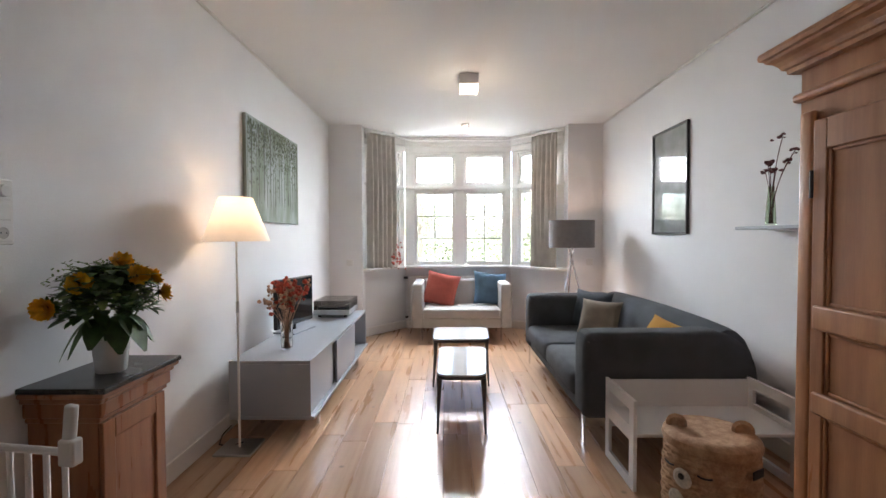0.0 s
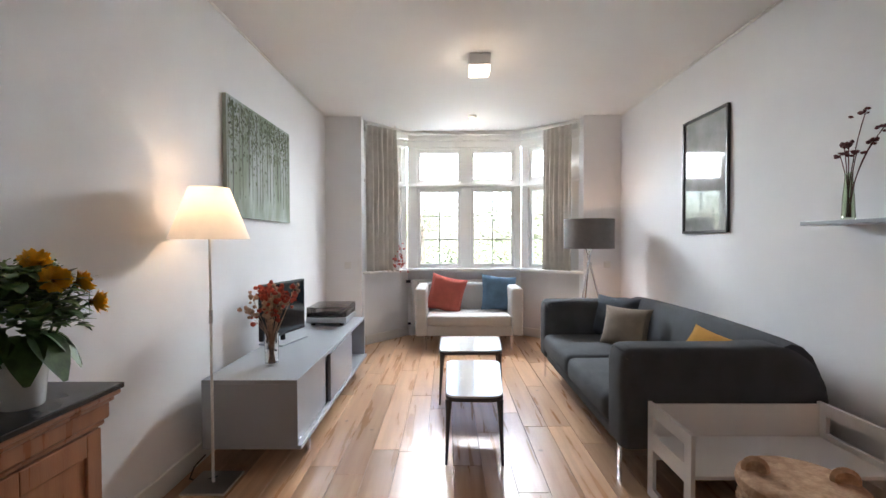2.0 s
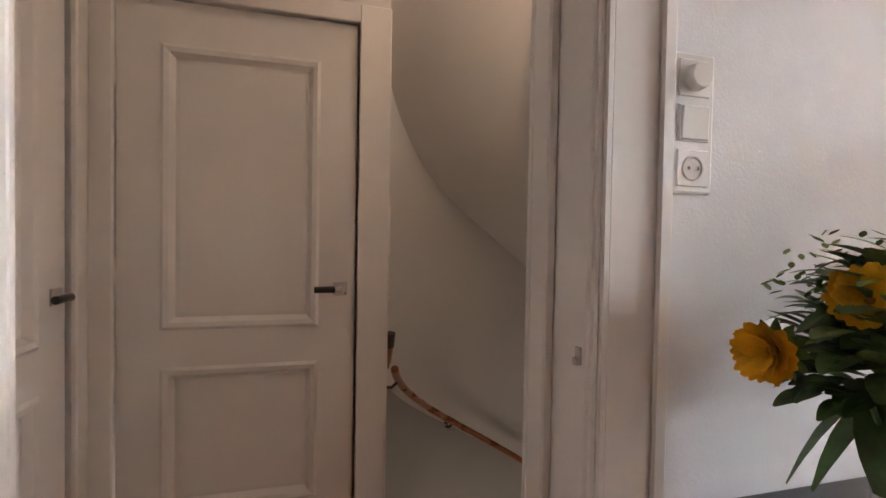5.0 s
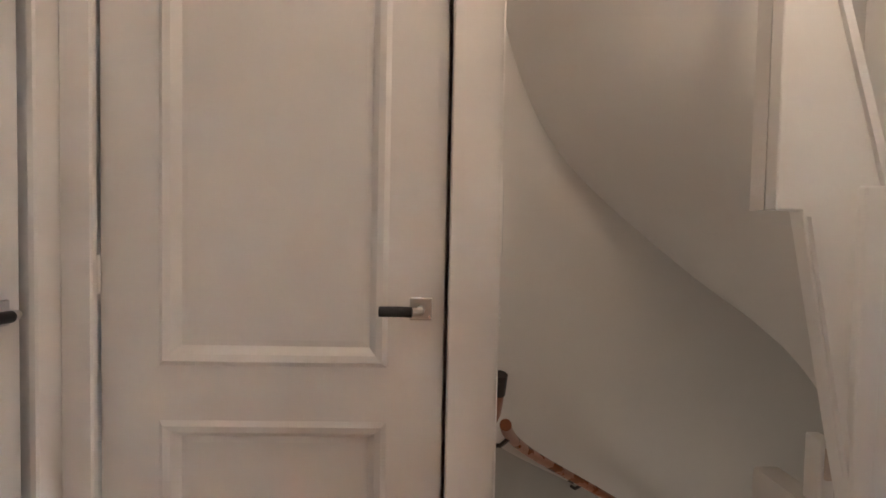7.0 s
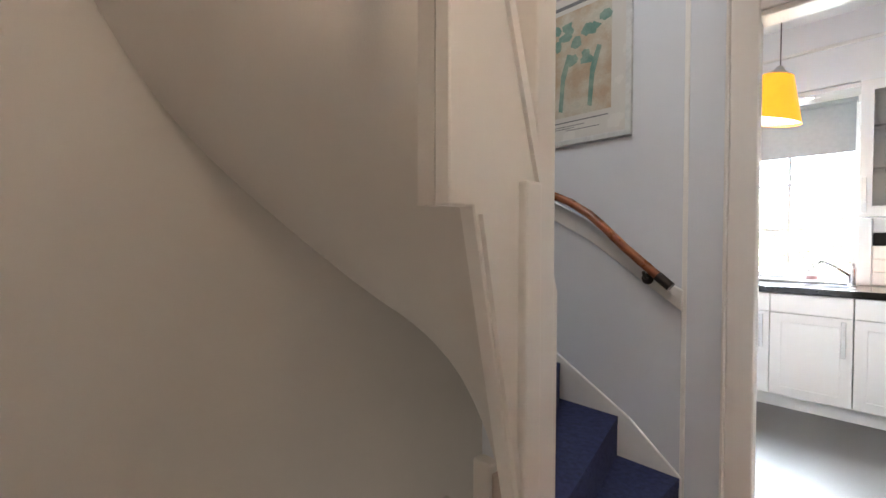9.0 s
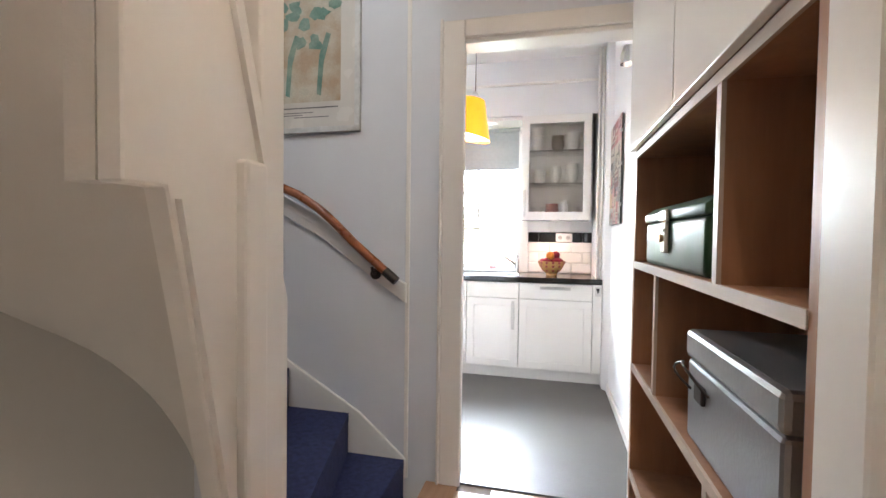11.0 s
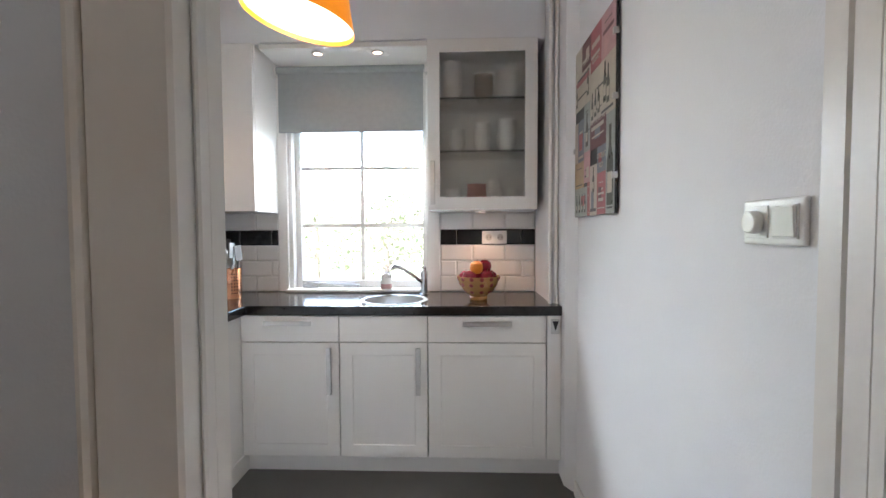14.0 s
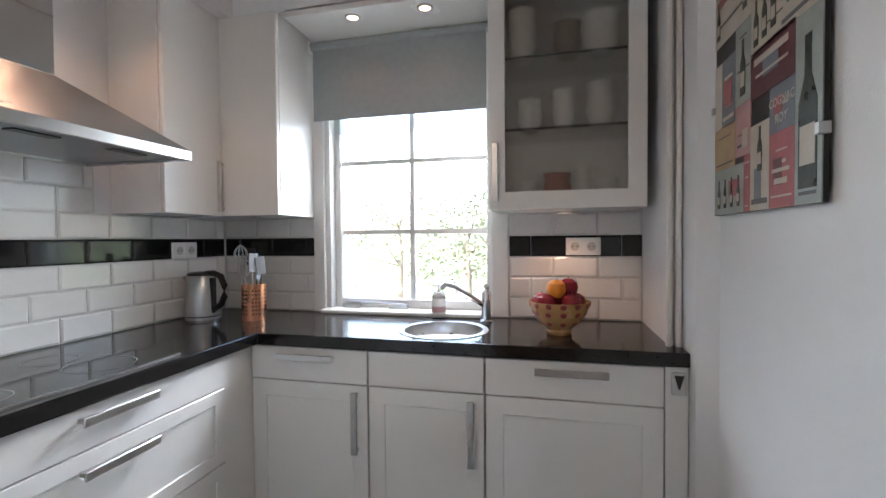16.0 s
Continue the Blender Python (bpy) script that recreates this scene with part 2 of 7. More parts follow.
STALK = mat("dry_stalk", (0.20, 0.13, 0.07), 0.9, var=0.2)
PLUM = mat("plum_seedhead", (0.15, 0.05, 0.055), 0.9, var=0.3, scale=60, bump=0.2)


# ---------- shaping helpers ----------
def bx(*boxes, bev=0.0, seg=2):
    """Boxes (x0, y0, z0, x1, y1, z1) in one bmesh, with rounded edges."""
    bm = bmesh.new()
    for b in boxes:
        x0, y0, z0, x1, y1, z1 = b
        vs = [bm.verts.new((x, y, z)) for z in (z0, z1) for x, y in ((x0, y0), (x1, y0), (x1, y1), (x0, y1))]
        for f in ((3, 2, 1, 0), (4, 5, 6, 7), (0, 1, 5, 4), (1, 2, 6, 5), (2, 3, 7, 6), (3, 0, 4, 7)):
            bm.faces.new([vs[i] for i in f])
    if bev:
        bmesh.ops.bevel(bm, geom=bm.edges[:], offset=bev, segments=seg, affect='EDGES', profile=0.5)
    return bm


def prism(poly, a, b, axis='z', bev=0.0, seg=2):
    """A polygon swept from a to b along an axis. Its two numbers a corner are the other two axes, in order."""
    bm = bmesh.new()
    def at(p, h):
        return {'z': (p[0], p[1], h), 'x': (h, p[0], p[1]), 'y': (p[0], h, p[1])}[axis]
    lo = [bm.verts.new(at(p, a)) for p in poly]
    hi = [bm.verts.new(at(p, b)) for p in poly]
    n = len(poly)
    bm.faces.new(lo[::-1])
    bm.faces.new(hi)
    for i in range(n):
        bm.faces.new((lo[i], lo[(i + 1) % n], hi[(i + 1) % n], hi[i]))
    bmesh.ops.recalc_face_normals(bm, faces=bm.faces[:])
    if bev:
        bmesh.ops.bevel(bm, geom=bm.edges[:], offset=bev, segments=seg, affect='EDGES', profile=0.5)
    return bm


def ring_frame(x0, z0, x1, z1, f, y0, y1, fz=None):
    """A rectangular frame in one piece in the xz plane, f wide, from y0 to y1."""
    fz = f if fz is None else fz
    bm = bmesh.new()
    loops = []
    for y in (y0, y1):
        for a, b in ((0, 0), (f, fz)):
            loops.append([bm.verts.new(p) for p in ((x0 + a, y, z0 + b), (x1 - a, y, z0 + b), (x1 - a, y, z1 - b), (x0 + a, y, z1 - b))])
    for p, q in ((0, 1), (1, 3), (3, 2), (2, 0)):
        for i in range(4):
            bm.faces.new((loops[p][i], loops[p][(i + 1) % 4], loops[q][(i + 1) % 4], loops[q][i]))
    bmesh.ops.recalc_face_normals(bm, faces=bm.faces[:])
    bmesh.ops.bevel(bm, geom=bm.edges[:], offset=0.0022, segments=1, affect='EDGES', profile=0.5)
    return bm


def rrect(x0, y0, x1, y1, r, n=6):
    """A rectangle with round corners."""
    pts = []
    for cx, cy, a0 in ((x1 - r, y1 - r, 0), (x0 + r, y1 - r, 90), (x0 + r, y0 + r, 180), (x1 - r, y0 + r, 270)):
        for i in range(n + 1):
            a = radians(a0 + 90 * i / n)
            pts.append((cx + r * math.cos(a), cy + r * math.sin(a)))
    return pts


def lathe(profile, n=28, cap=True):
    """Turned about z: profile of (radius, height) from bottom to top."""
    bm = bmesh.new()
    rings = []
    for r, z in profile:
        rings.append([bm.verts.new((r * math.cos(2 * math.pi * i / n), r * math.sin(2 * math.pi * i / n), z)) for i in range(n)])
    for a, b in zip(rings, rings[1:]):
        for i in range(n):
            bm.faces.new((a[i], a[(i + 1) % n], b[(i + 1) % n], b[i]))
    if cap:
        bm.faces.new(rings[0][::-1])
        bm.faces.new(rings[-1])
    return bm


def tube(points, r, n=10, r2=None):
    """A round bar along points, tapering from r to r2."""
    bm = bmesh.new()
    pts = [Vector(p) for p in points]
    r2 = r if r2 is None else r2
    rings = []
    for i, p in enumerate(pts):
        d = (pts[min(i + 1, len(pts) - 1)] - pts[max(i - 1, 0)]).normalized()
        u = d.cross(Vector((0, 0, 1)))
        if u.length < 0.05:
            u = Vector((1, 0, 0))
        u.normalize()
        v = d.cross(u)
        rad = r + (r2 - r) * i / max(1, len(pts) - 1)
        rings.append([bm.verts.new(p + rad * (u * math.cos(2 * math.pi * k / n) + v * math.sin(2 * math.pi * k / n))) for k in range(n)])
    for a, b in zip(rings, rings[1:]):
        for k in range(n):
            bm.faces.new((a[k], a[(k + 1) % n], b[(k + 1) % n], b[k]))
    bm.faces.new(rings[0][::-1])
    bm.faces.new(rings[-1])
    bmesh.ops.recalc_face_normals(bm, faces=bm.faces[:])
    return bm


def merge(*bms):
    """Several bmeshes as one."""
    out = bms[0]
    for b in bms[1:]:
        me = bpy.data.meshes.new("tmp")
        b.to_mesh(me)
        out.from_mesh(me)
        bpy.data.meshes.remove(me)
    return out


def moved(bm, m):
    bm.transform(m)
    return bm


def arc(p0, p1, p2, n=8):
    """Points of a smooth bend from p0 by p1 to p2."""
    a, b, c = Vector(p0), Vector(p1), Vector(p2)
    return [a * (1 - t) ** 2 + b * 2 * t * (1 - t) + c * t * t for t in [i / n for i in range(n + 1)]]


def put(name, bm, material, smooth=False):
    me = bpy.data.meshes.new(name)
    bm.to_mesh(me)
    bm.free()
    me.materials.append(material)
    if smooth:
        for p in me.polygons:
            p.use_smooth = True
        me.set_sharp_from_angle(angle=radians(38))
    return new(name, me)


def part(name, bm, material, parent, label="", smooth=False):
    ob = put(name, bm, material, smooth)
    ob.parent = parent
    if label:
        ob["label"] = label
    return ob


def thing(name, x, y, z, label, category, group="", turn=0):
    ob = new(name)
    ob.matrix_basis = pose(x, y, z, 0, 0, turn)
    ob.empty_display_size = 0.1
    return tagged(ob, label, category, group)


def setting(name, bm, material, label, smooth=False, category=""):
    return tagged(put(name, bm, material, smooth), label, category or name.split("_")[0], kind="structure")


# ---------- the building: walls, floors, ceilings ----------
XW, XE, YN, ZC = -0.887, 2.632, 5.765, 2.77       # living room: west and east walls, north piers, ceiling
XK, XKW, YK, YS = -1.07, -3.32, 5.80, 3.55        # kitchen east and west walls, back wall; stair wall
XD = -2.05                                        # hall door wall
NX, NY, RW = -2.2, 2.33, 1.12                     # newel of the winding stair, radius of its well

floor = setting("floor", bx((-2.12, -4.0, -0.2, 2.75, 6.75, -0.006)), GAP, "oak strip floor laid over dark joints")
setting("floor_kitchen", bx((-3.45, YS + 0.02, -0.2, XK - 0.003, 6.0, 0.002)), LINO, "dark grey smooth linoleum kitchen floor")
setting("ceiling", bx((-1.0, -4.12, ZC, 2.76, 6.8, ZC + 0.15)), CEIL, "smooth white plaster living room ceiling")
setting("ceiling_hall", bx((-2.13, 0.05, ZC, -1.0, YS, ZC + 0.15)), CEIL, "white hall ceiling")
KC = 2.80
setting("ceiling_kitchen", bx((-3.45, YS + 0.004, KC, -1.0, 6.0, KC + 0.15)), CEIL, "white kitchen ceiling")
setting("ceiling_stairwell", bx((-3.6, 0.05, 4.8, -2.05, 3.7, 4.9)), CEIL, "white ceiling high over the stair")

setting("wall_west", bx((XK, -4.0, 0, XW, 0.50, ZC), (XK, 0.50, 2.06, XW, 1.382, ZC), (XK, 1.382, 0, XW, 1.92, ZC),
                        (-0.985, 1.92, 0, XW, 2.90, ZC), (XK, 2.90, 0, XW, 6.0, KC + 0.1)), WALL,
        "white plastered wall between living room and hall")
setting("wall_east", bx((XE, -4.0, 0, XE + 0.12, 6.0, ZC)), WALL, "white plastered long wall")
# unseen closing wall, set far back to lessen bounced light in the room
setting("wall_south", bx((-1.07, -4.12, 0, 2.75, -4.0, ZC)), WALL, "plain white unseen wall added to close the room")
setting("wall_north_pier_west", bx((XW, YN, 0, -0.455, 6.0, ZC)), WALL, "white pier beside the bay")
setting("wall_north_pier_east", bx((2.19, YN, 0, XE, 6.0, ZC)), WALL, "white pier beside the bay")

# bay
BAY = [(-0.455, 5.93), (0.03, 6.52), (1.57, 6.52), (2.19, 5.93)]


def along(a, b):
    """Origin, length and turn of a run of wall from a to b."""
    d = Vector((b[0] - a[0], b[1] - a[1]))
    return d.length, math.degrees(math.atan2(d.y, d.x))


def framed(name, a, b, cols, label, sash):
    """A run of the bay: low wall, window frames with sashes and panes, and a head; cols are (from, to) of the lights."""
    n, turn = along(a, b)
    ob = new(name)
    ob.matrix_basis = pose(a[0], a[1], 0, 0, 0, turn)
    tagged(ob, label, "window", kind="structure")
    part("wall_below", bx((0, 0, 0, n, 0.22, 0.90)), WALL, ob)
    part("head", bx((0, 0.0, 2.56, n, 0.22, ZC)), PAINT, ob)
    part("cornice", bx((0, -0.035, 2.64, n, 0.0, 2.69), (0, -0.02, 2.69, n, 0.0, ZC), bev=0.006), PAINT, ob)
    edges = [0.0] + [v for c in cols for v in c] + [n]
    fr = [(edges[i] , 0.02, 0.90, edges[i + 1], 0.14, 2.56) for i in range(0, len(edges), 2)]
    for c0, c1 in cols:
        fr += [(c0, 0.02, 0.90, c1, 0.14, 0.93), (c0, 0.02, 2.00, c1, 0.14, 2.09), (c0, 0.02, 2.53, c1, 0.14, 2.56)]
    part("window_frame", bx(*fr, bev=0.004, seg=1), PAINT, ob)
    part("transom_ledge", bx((0, -0.015, 2.02, n, 0.02, 2.06), bev=0.006), PAINT, ob)
    for c0, c1 in cols:
        for z0, z1, rows in ((0.93, 2.00, 3), (2.09, 2.53, 1)):
            s = 0.045
            bars = [(c0, 0.045, z0, c0 + s, 0.10, z1), (c1 - s, 0.045, z0, c1, 0.10, z1),
                    (c0 + s, 0.045, z0, c1 - s, 0.10, z0 + s), (c0 + s, 0.045, z1 - s, c1 - s, 0.10, z1)]
            sh = part("sash", bx(*bars, bev=0.005, seg=1), PAINT, ob)
            if rows > 1:
                m = (c0 + c1) / 2
                mun = [(m - 0.008, 0.062, z0 + s, m + 0.008, 0.085, z1 - s)]
                for k in range(1, rows):
                    zz = z0 + s + (z1 - z0 - 2 * s) * k / rows
                    mun += [(c0 + s, 0.063, zz - 0.008, c1 - s, 0.084, zz + 0.008)]
                part("glazing_bars", bx(*mun), PAINT, sh)
            p = part("pane", bx((c0 + s, 0.070, z0 + s, c1 - s, 0.076, z1 - s)), GLASS, sh)
            p.visible_shadow = False
    return ob


framed("window_1", BAY[1], BAY[2], [(0.13, 0.73), (0.86, 1.46)], "white painted double casement in the bay with clear panes", True)
n0 = along(BAY[0], BAY[1])[0]
framed("window_2", BAY[0], BAY[1], [(0.14, n0 - 0.10)], "white painted side casement of the bay", True)
n0 = along(BAY[2], BAY[3])[0]
framed("window_3", BAY[2], BAY[3], [(0.10, n0 - 0.14)], "white painted side casement of the bay", True)
inner = [(-0.455, 5.78), (-0.36, 5.78), (0.06, 6.36), (1.54, 6.36), (2.09, 5.78), (2.19, 5.78), (2.19, 5.96), (1.585, 6.55), (0.015, 6.55), (-0.455, 5.96)]
tagged(put("window_sill", prism(inner, 0.885, 0.915, bev=0.006), PAINT), "deep white painted window sill following the bay", "sill", kind="structure")
# baseboards
bb = [(XW, 1.49, 0, XW + 0.015, 5.765, 0.115), (XE - 0.015, -4.0, 0, XE, 5.765, 0.115),
      (XW, 5.75, 0, -0.455, 5.765, 0.115), (2.19, 5.75, 0, XE, 5.765, 0.115)]
setting("baseboard", bx(*bb, bev=0.004, seg=1), PAINT, "white painted skirting board")
for i in range(3):
    n, turn = along(BAY[i], BAY[i + 1])
    b = setting("baseboard_bay", bx((0, -0.015, 0, n, 0, 0.115), bev=0.004, seg=1), PAINT, "white painted skirting board below the bay window")
    b.matrix_basis = pose(*BAY[i], 0, 0, 0, turn)
setting("trim_ceiling", bx((XW, -4.0, ZC - 0.016, XW + 0.014, YN, ZC - 0.002), (XE - 0.018, -4.0, ZC - 0.016, XE, YN, ZC - 0.002), bev=0.004, seg=1), PAINT,
        "thin white picture rail below the ceiling")

# hall
setting("wall_hall_doors", bx((-2.14, 0.05, 0, XD, 0.24, ZC), (-2.14, 0.24, 2.07, XD, 1.11, ZC), (-2.14, 1.11, 0, XD, 1.21, 4.8)), HALLWALL, "off-white hall wall with a door")
setting("wall_hall_south", bx((-2.14, 0.05, 0, -1.98, 0.18, ZC), (-1.98, 0.05, 2.07, -1.15, 0.18, ZC), (-1.15, 0.05, 0, XK, 0.18, ZC)), HALLWALL, "off-white end wall of the hall")
setting("wall_stair", bx((-3.6, YS, -2.9, -2.03, YS + 0.13, 4.8), (-2.03, YS, 0, -1.985, YS + 0.13, KC), (-1.985, YS, 2.17, XK, YS + 0.13, KC)), BLUEWALL,
        "cool white plastered wall along the stair")
bmw = bmesh.new()
steps = [math.pi * (1.0 + 0.5 * i / 24) for i in range(25)]
ring = [(NX + RW * math.cos(a), NY + RW * math.sin(a)) for a in steps]
XC = -3.50                                         # where the west side meets the stair wall
well = [(XC, YS)] + ring + [(-2.06, 1.21)]
lo = [bmw.verts.new((x, y, -2.9)) for x, y in well]
hi = [bmw.verts.new((x, y, 4.8)) for x, y in well]
lo2 = [bmw.verts.new((NX + (x - NX) * 1.08 - 0.02, NY + (y - NY) * 1.08, -2.9)) for x, y in well]
hi2 = [bmw.verts.new((v.co.x, v.co.y, 4.8)) for v in lo2]
for i in range(len(well) - 1):
    bmw.faces.new((lo[i], hi[i], hi[i + 1], lo[i + 1]))
    bmw.faces.new((lo2[i + 1], hi2[i + 1], hi2[i], lo2[i]))
    bmw.faces.new((hi[i], hi2[i], hi2[i + 1], hi[i + 1]))
    bmw.faces.new((lo[i], lo[i + 1], lo2[i + 1], lo2[i]))
setting("wall_stairwell", bmw, HALLWALL, "curved off-white plaster wall of the stairwell", smooth=True)
setting("floor_below", bx((-3.7, 0.9, -2.95, -1.9, 3.7, -2.9)), LINO, "dim floor at the foot of the stair")
setting("wall_below_landing", bx((-2.12, 1.0, -2.9, -2.02, 3.6, -0.2)), HALLWALL, "plain wall under the landing")

# kitchen shell
setting("wall_kitchen_west", bx((XKW - 0.12, YS + 0.13, 0, XKW, 6.0, KC)), WALL, "white kitchen side wall")
WX0, WX1 = -2.70, -1.82
setting("wall_kitchen_back", bx((XKW, YK, 0, WX0, 6.0, KC), (WX1, YK, 0, XK, 6.0, KC), (WX0, YK, 0, WX1, 6.0, 0.88), (WX0, YK, 2.32, WX1, 6.0, KC)), WALL,
        "white kitchen back wall round the window")
setting("baseboard_kitchen", bx((XK - 0.014, 3.78, 0.002, XK, 5.125, 0.075), bev=0.004, seg=1), PAINT, "low white skirting board")


# ---------- doors and frames ----------
def panel_door(name, w, h, label, handle_side=1):
    """A two-panel painted door standing in the xz plane, front towards -y, hinge at x = 0."""
    d = new(name)
    tagged(d, label, "door", kind="structure")
    st, top, mid, low = 0.135, 0.15, (0.752, 0.885), 0.22
    part("door_leaf", bx((0, 0, 0.005, st, 0.04, h), (w - st, 0, 0.005, w, 0.04, h), (st, 0, h - top, w - st, 0.04, h),
                         (st, 0, mid[0], w - st, 0.04, mid[1]), (st, 0, 0.005, w - st, 0.04, low)), DOORMAT, d)
    for z0, z1 in ((low, mid[0]), (mid[1], h - top)):
        bm = bmesh.new()
        prof = ((0, 0.0), (0.012, -0.008), (0.028, -0.004), (0.045, 0.016), (0.06, 0.014))
        rings = []
        for off, y in prof:
            rings.append([bm.verts.new(p) for p in ((st + off, y, z0 + off), (w - st - off, y, z0 + off), (w - st - off, y, z1 - off), (st + off, y, z1 - off))])
        for a, b in zip(rings, rings[1:]):
            for i in range(4):
                bm.faces.new((a[i], a[(i + 1) % 4], b[(i + 1) % 4], b[i]))
        bm.faces.new(rings[-1])
        part("door_panel", bm, DOORMAT, d)
    hx = w - 0.055 if handle_side > 0 else 0.055
    s = -1 if handle_side > 0 else 1
    hd = part("door_handle", bx((hx - 0.027, -0.008, 1.003, hx + 0.027, 0, 1.057), bev=0.003), STEEL, d, "square brushed steel rose")
    part("lever", tube([(hx, -0.008, 1.03), (hx, -0.045, 1.03), (hx + s * 0.02, -0.052, 1.03)], 0.010), STEEL, hd)
    part("grip", tube([(hx + s * 0.02, -0.052, 1.03), (hx + s * 0.05, -0.053, 1.031), (hx + s * 0.095, -0.05, 1.03)], 0.0125, 12), DARK, hd, "black turned lever grip", smooth=True)
    for z in (0.25, 1.10, 1.78):
        part("hinge", tube([(-0.006, -0.008, z - 0.045), (-0.006, -0.008, z + 0.045)], 0.009), DOORMAT, d)
    return d


d1 = panel_door("door_1", 0.813, 2.05, "closed off-white two-panel door with black lever handle")
d1.matrix_basis = pose(XD - 0.012, 0.27, 0, 0, 0, 90)
setting("trim_door_1", bx((XD, 0.20, 0, XD + 0.02, 0.272, 2.12), (XD, 1.092, 0, XD + 0.02, 1.21, 2.12), (XD, 0.272, 2.052, XD + 0.02, 1.092, 2.12),
                          (-2.15, 1.2, 0, XD + 0.02, 1.213, 2.12), bev=0.004, seg=1), DOORMAT, "off-white door surround")
d2 = panel_door("door_2", 0.80, 2.05, "second closed off-white two-panel door with black lever handle", 1)
d2.matrix_basis = pose(-1.165, 0.168, 0, 0, 0, 180)
setting("trim_door_2", bx((-2.05, 0.18, 0, -1.97, 0.2, 2.12), (-1.16, 0.18, 0, XK, 0.2, 2.12), (-1.97, 0.18, 2.058, -1.16, 0.2, 2.12), bev=0.004, seg=1), DOORMAT, "off-white door surround")
# opening between living room and hall
setting("trim_living_door", bx((XW, 1.362, 0, XW + 0.018, 1.484, 2.16), (XW, 0.40, 0, XW + 0.018, 0.52, 2.16), (XW, 0.52, 2.05, XW + 0.018, 1.362, 2.16),
                               (XK - 0.01, 1.357, 0, XW + 0.006, 1.382, 2.06), (XK - 0.01, 0.50, 0, XW + 0.006, 0.525, 2.06), (XK - 0.01, 0.525, 2.035, XW + 0.006, 1.357, 2.06),
                               (XK + 0.04, 1.337, 0, XK + 0.09, 1.357, 2.035), (XK - 0.03, 1.357, 0, XK - 0.01, 1.472, 2.16), (XK - 0.03, 0.40, 0, XK - 0.01, 0.525, 2.16),
                               (XW + 0.018, 1.462, 0, XW + 0.028, 1.488, 2.17), (XW + 0.018, 1.367, 0, XW + 0.024, 1.382, 2.16), bev=0.004, seg=1), PAINT, "white lacquered door lining without a leaf")
sp = thing("strike_plate", XW - 0.02, 1.355, 1.05, "small steel strike plate let into the lining", "plate")
part("plate", bx((0.0, -0.003, -0.014, 0.014, 0.002, 0.014), bev=0.002), STEEL, sp)
part("keep", bx((0.004, -0.010, -0.014, 0.014, -0.003, -0.002), bev=0.002), STEEL, sp)
# opening between hall and kitchen
setting("trim_kitchen_door", bx((-2.05, YS - 0.02, 0, -1.945, YS, 2.25), (-1.945, YS - 0.02, 2.165, XK - 0.002, YS, 2.25),
                                (-1.99, YS, 0, -1.965, YS + 0.13, 2.17), (-1.965, YS, 2.145, -1.085, YS + 0.13, 2.17), (-1.085, YS, 0, XK - 0.002, YS + 0.13, 2.17),
                                (-1.965, YS + 0.05, 0, -1.958, YS + 0.08, 2.15), (-2.065, YS - 0.03, 0, -2.05, YS, 2.26),
                                (-1.09, YS - 0.13, 0, XK - 0.002, YS - 0.04, 2.25), (-2.07, YS + 0.13, 0, -1.985, YS + 0.15, 2.25), (-1.092, YS + 0.05, 0, -1.085, YS + 0.08, 2.15),
                                (-1.085, YS + 0.13, 0, XK - 0.002, YS + 0.18, 2.25), bev=0.005, seg=1), DOORMAT, "cream lacquered lining of the kitchen doorway")


# ---------- living room furniture ----------
def cushion(name, w, h, t, material, label, m):
    """A soft square cushion with drawn-out corners, standing on its edge in the xz plane."""
    bm = bmesh.new()
    n = 14
    grid = {}
    for s in (1, -1):
        for i in range(n + 1):
            for j in range(n + 1):
                u, v = 2 * i / n - 1, 2 * j / n - 1
                edge = (1 - abs(u) ** 2.6) * (1 - abs(v) ** 2.6)
                pinch = 1 - 0.07 * (1 - abs(u) ** 2) * (abs(v) > 0.99) - 0.07 * (1 - abs(v) ** 2) * (abs(u) > 0.99)
                du = u * (1 - 0.09 * (1 - v * v) * abs(u) ** 3)
                dv = v * (1 - 0.09 * (1 - u * u) * abs(v) ** 3)
                wob = 0.012 * noise.noise(Vector((u * 2.3, v * 2.3, s * 3 + w * 9)))
                if s == -1 and (i in (0, n) or j in (0, n)):
                    grid[s, i, j] = grid[1, i, j]
                else:
                    grid[s, i, j] = bm.verts.new((du * w / 2, s * (t / 2 * edge ** 0.42 + wob * edge), dv * h / 2 + h / 2))
        for i in range(n):
            for j in range(n):
                f = [grid[s, i, j], grid[s, i + 1, j], grid[s, i + 1, j + 1], grid[s, i, j + 1]]
                bm.faces.new(f if s == -1 else f[::-1])
    c = put(name, bm, material, True)
    c.matrix_basis = m
    return tagged(c, label, "cushion")


# charcoal sofa along the east wall
sofa = thing("sofa", 1.46, 2.74, 0, "charcoal fabric two-seat sofa on chrome sled feet against the wall", "sofa")
SL, SD = 2.02, 1.10
def soft(x0, y0, z0, x1, y1, z1, b, seg=4):
    return bx((x0, y0, z0, x1, y1, z1), bev=b, seg=seg)
arm_prof = [(0.0, 0.20), (SD - 0.07, 0.20), (SD - 0.03, 0.34), (SD - 0.02, 0.45), (SD - 0.04, 0.55), (SD - 0.09, 0.64), (SD - 0.16, 0.70), (SD - 0.25, 0.74), (SD - 0.34, 0.745), (SD - 0.46, 0.735), (0.06, 0.735), (0.02, 0.72), (0.0, 0.67)]
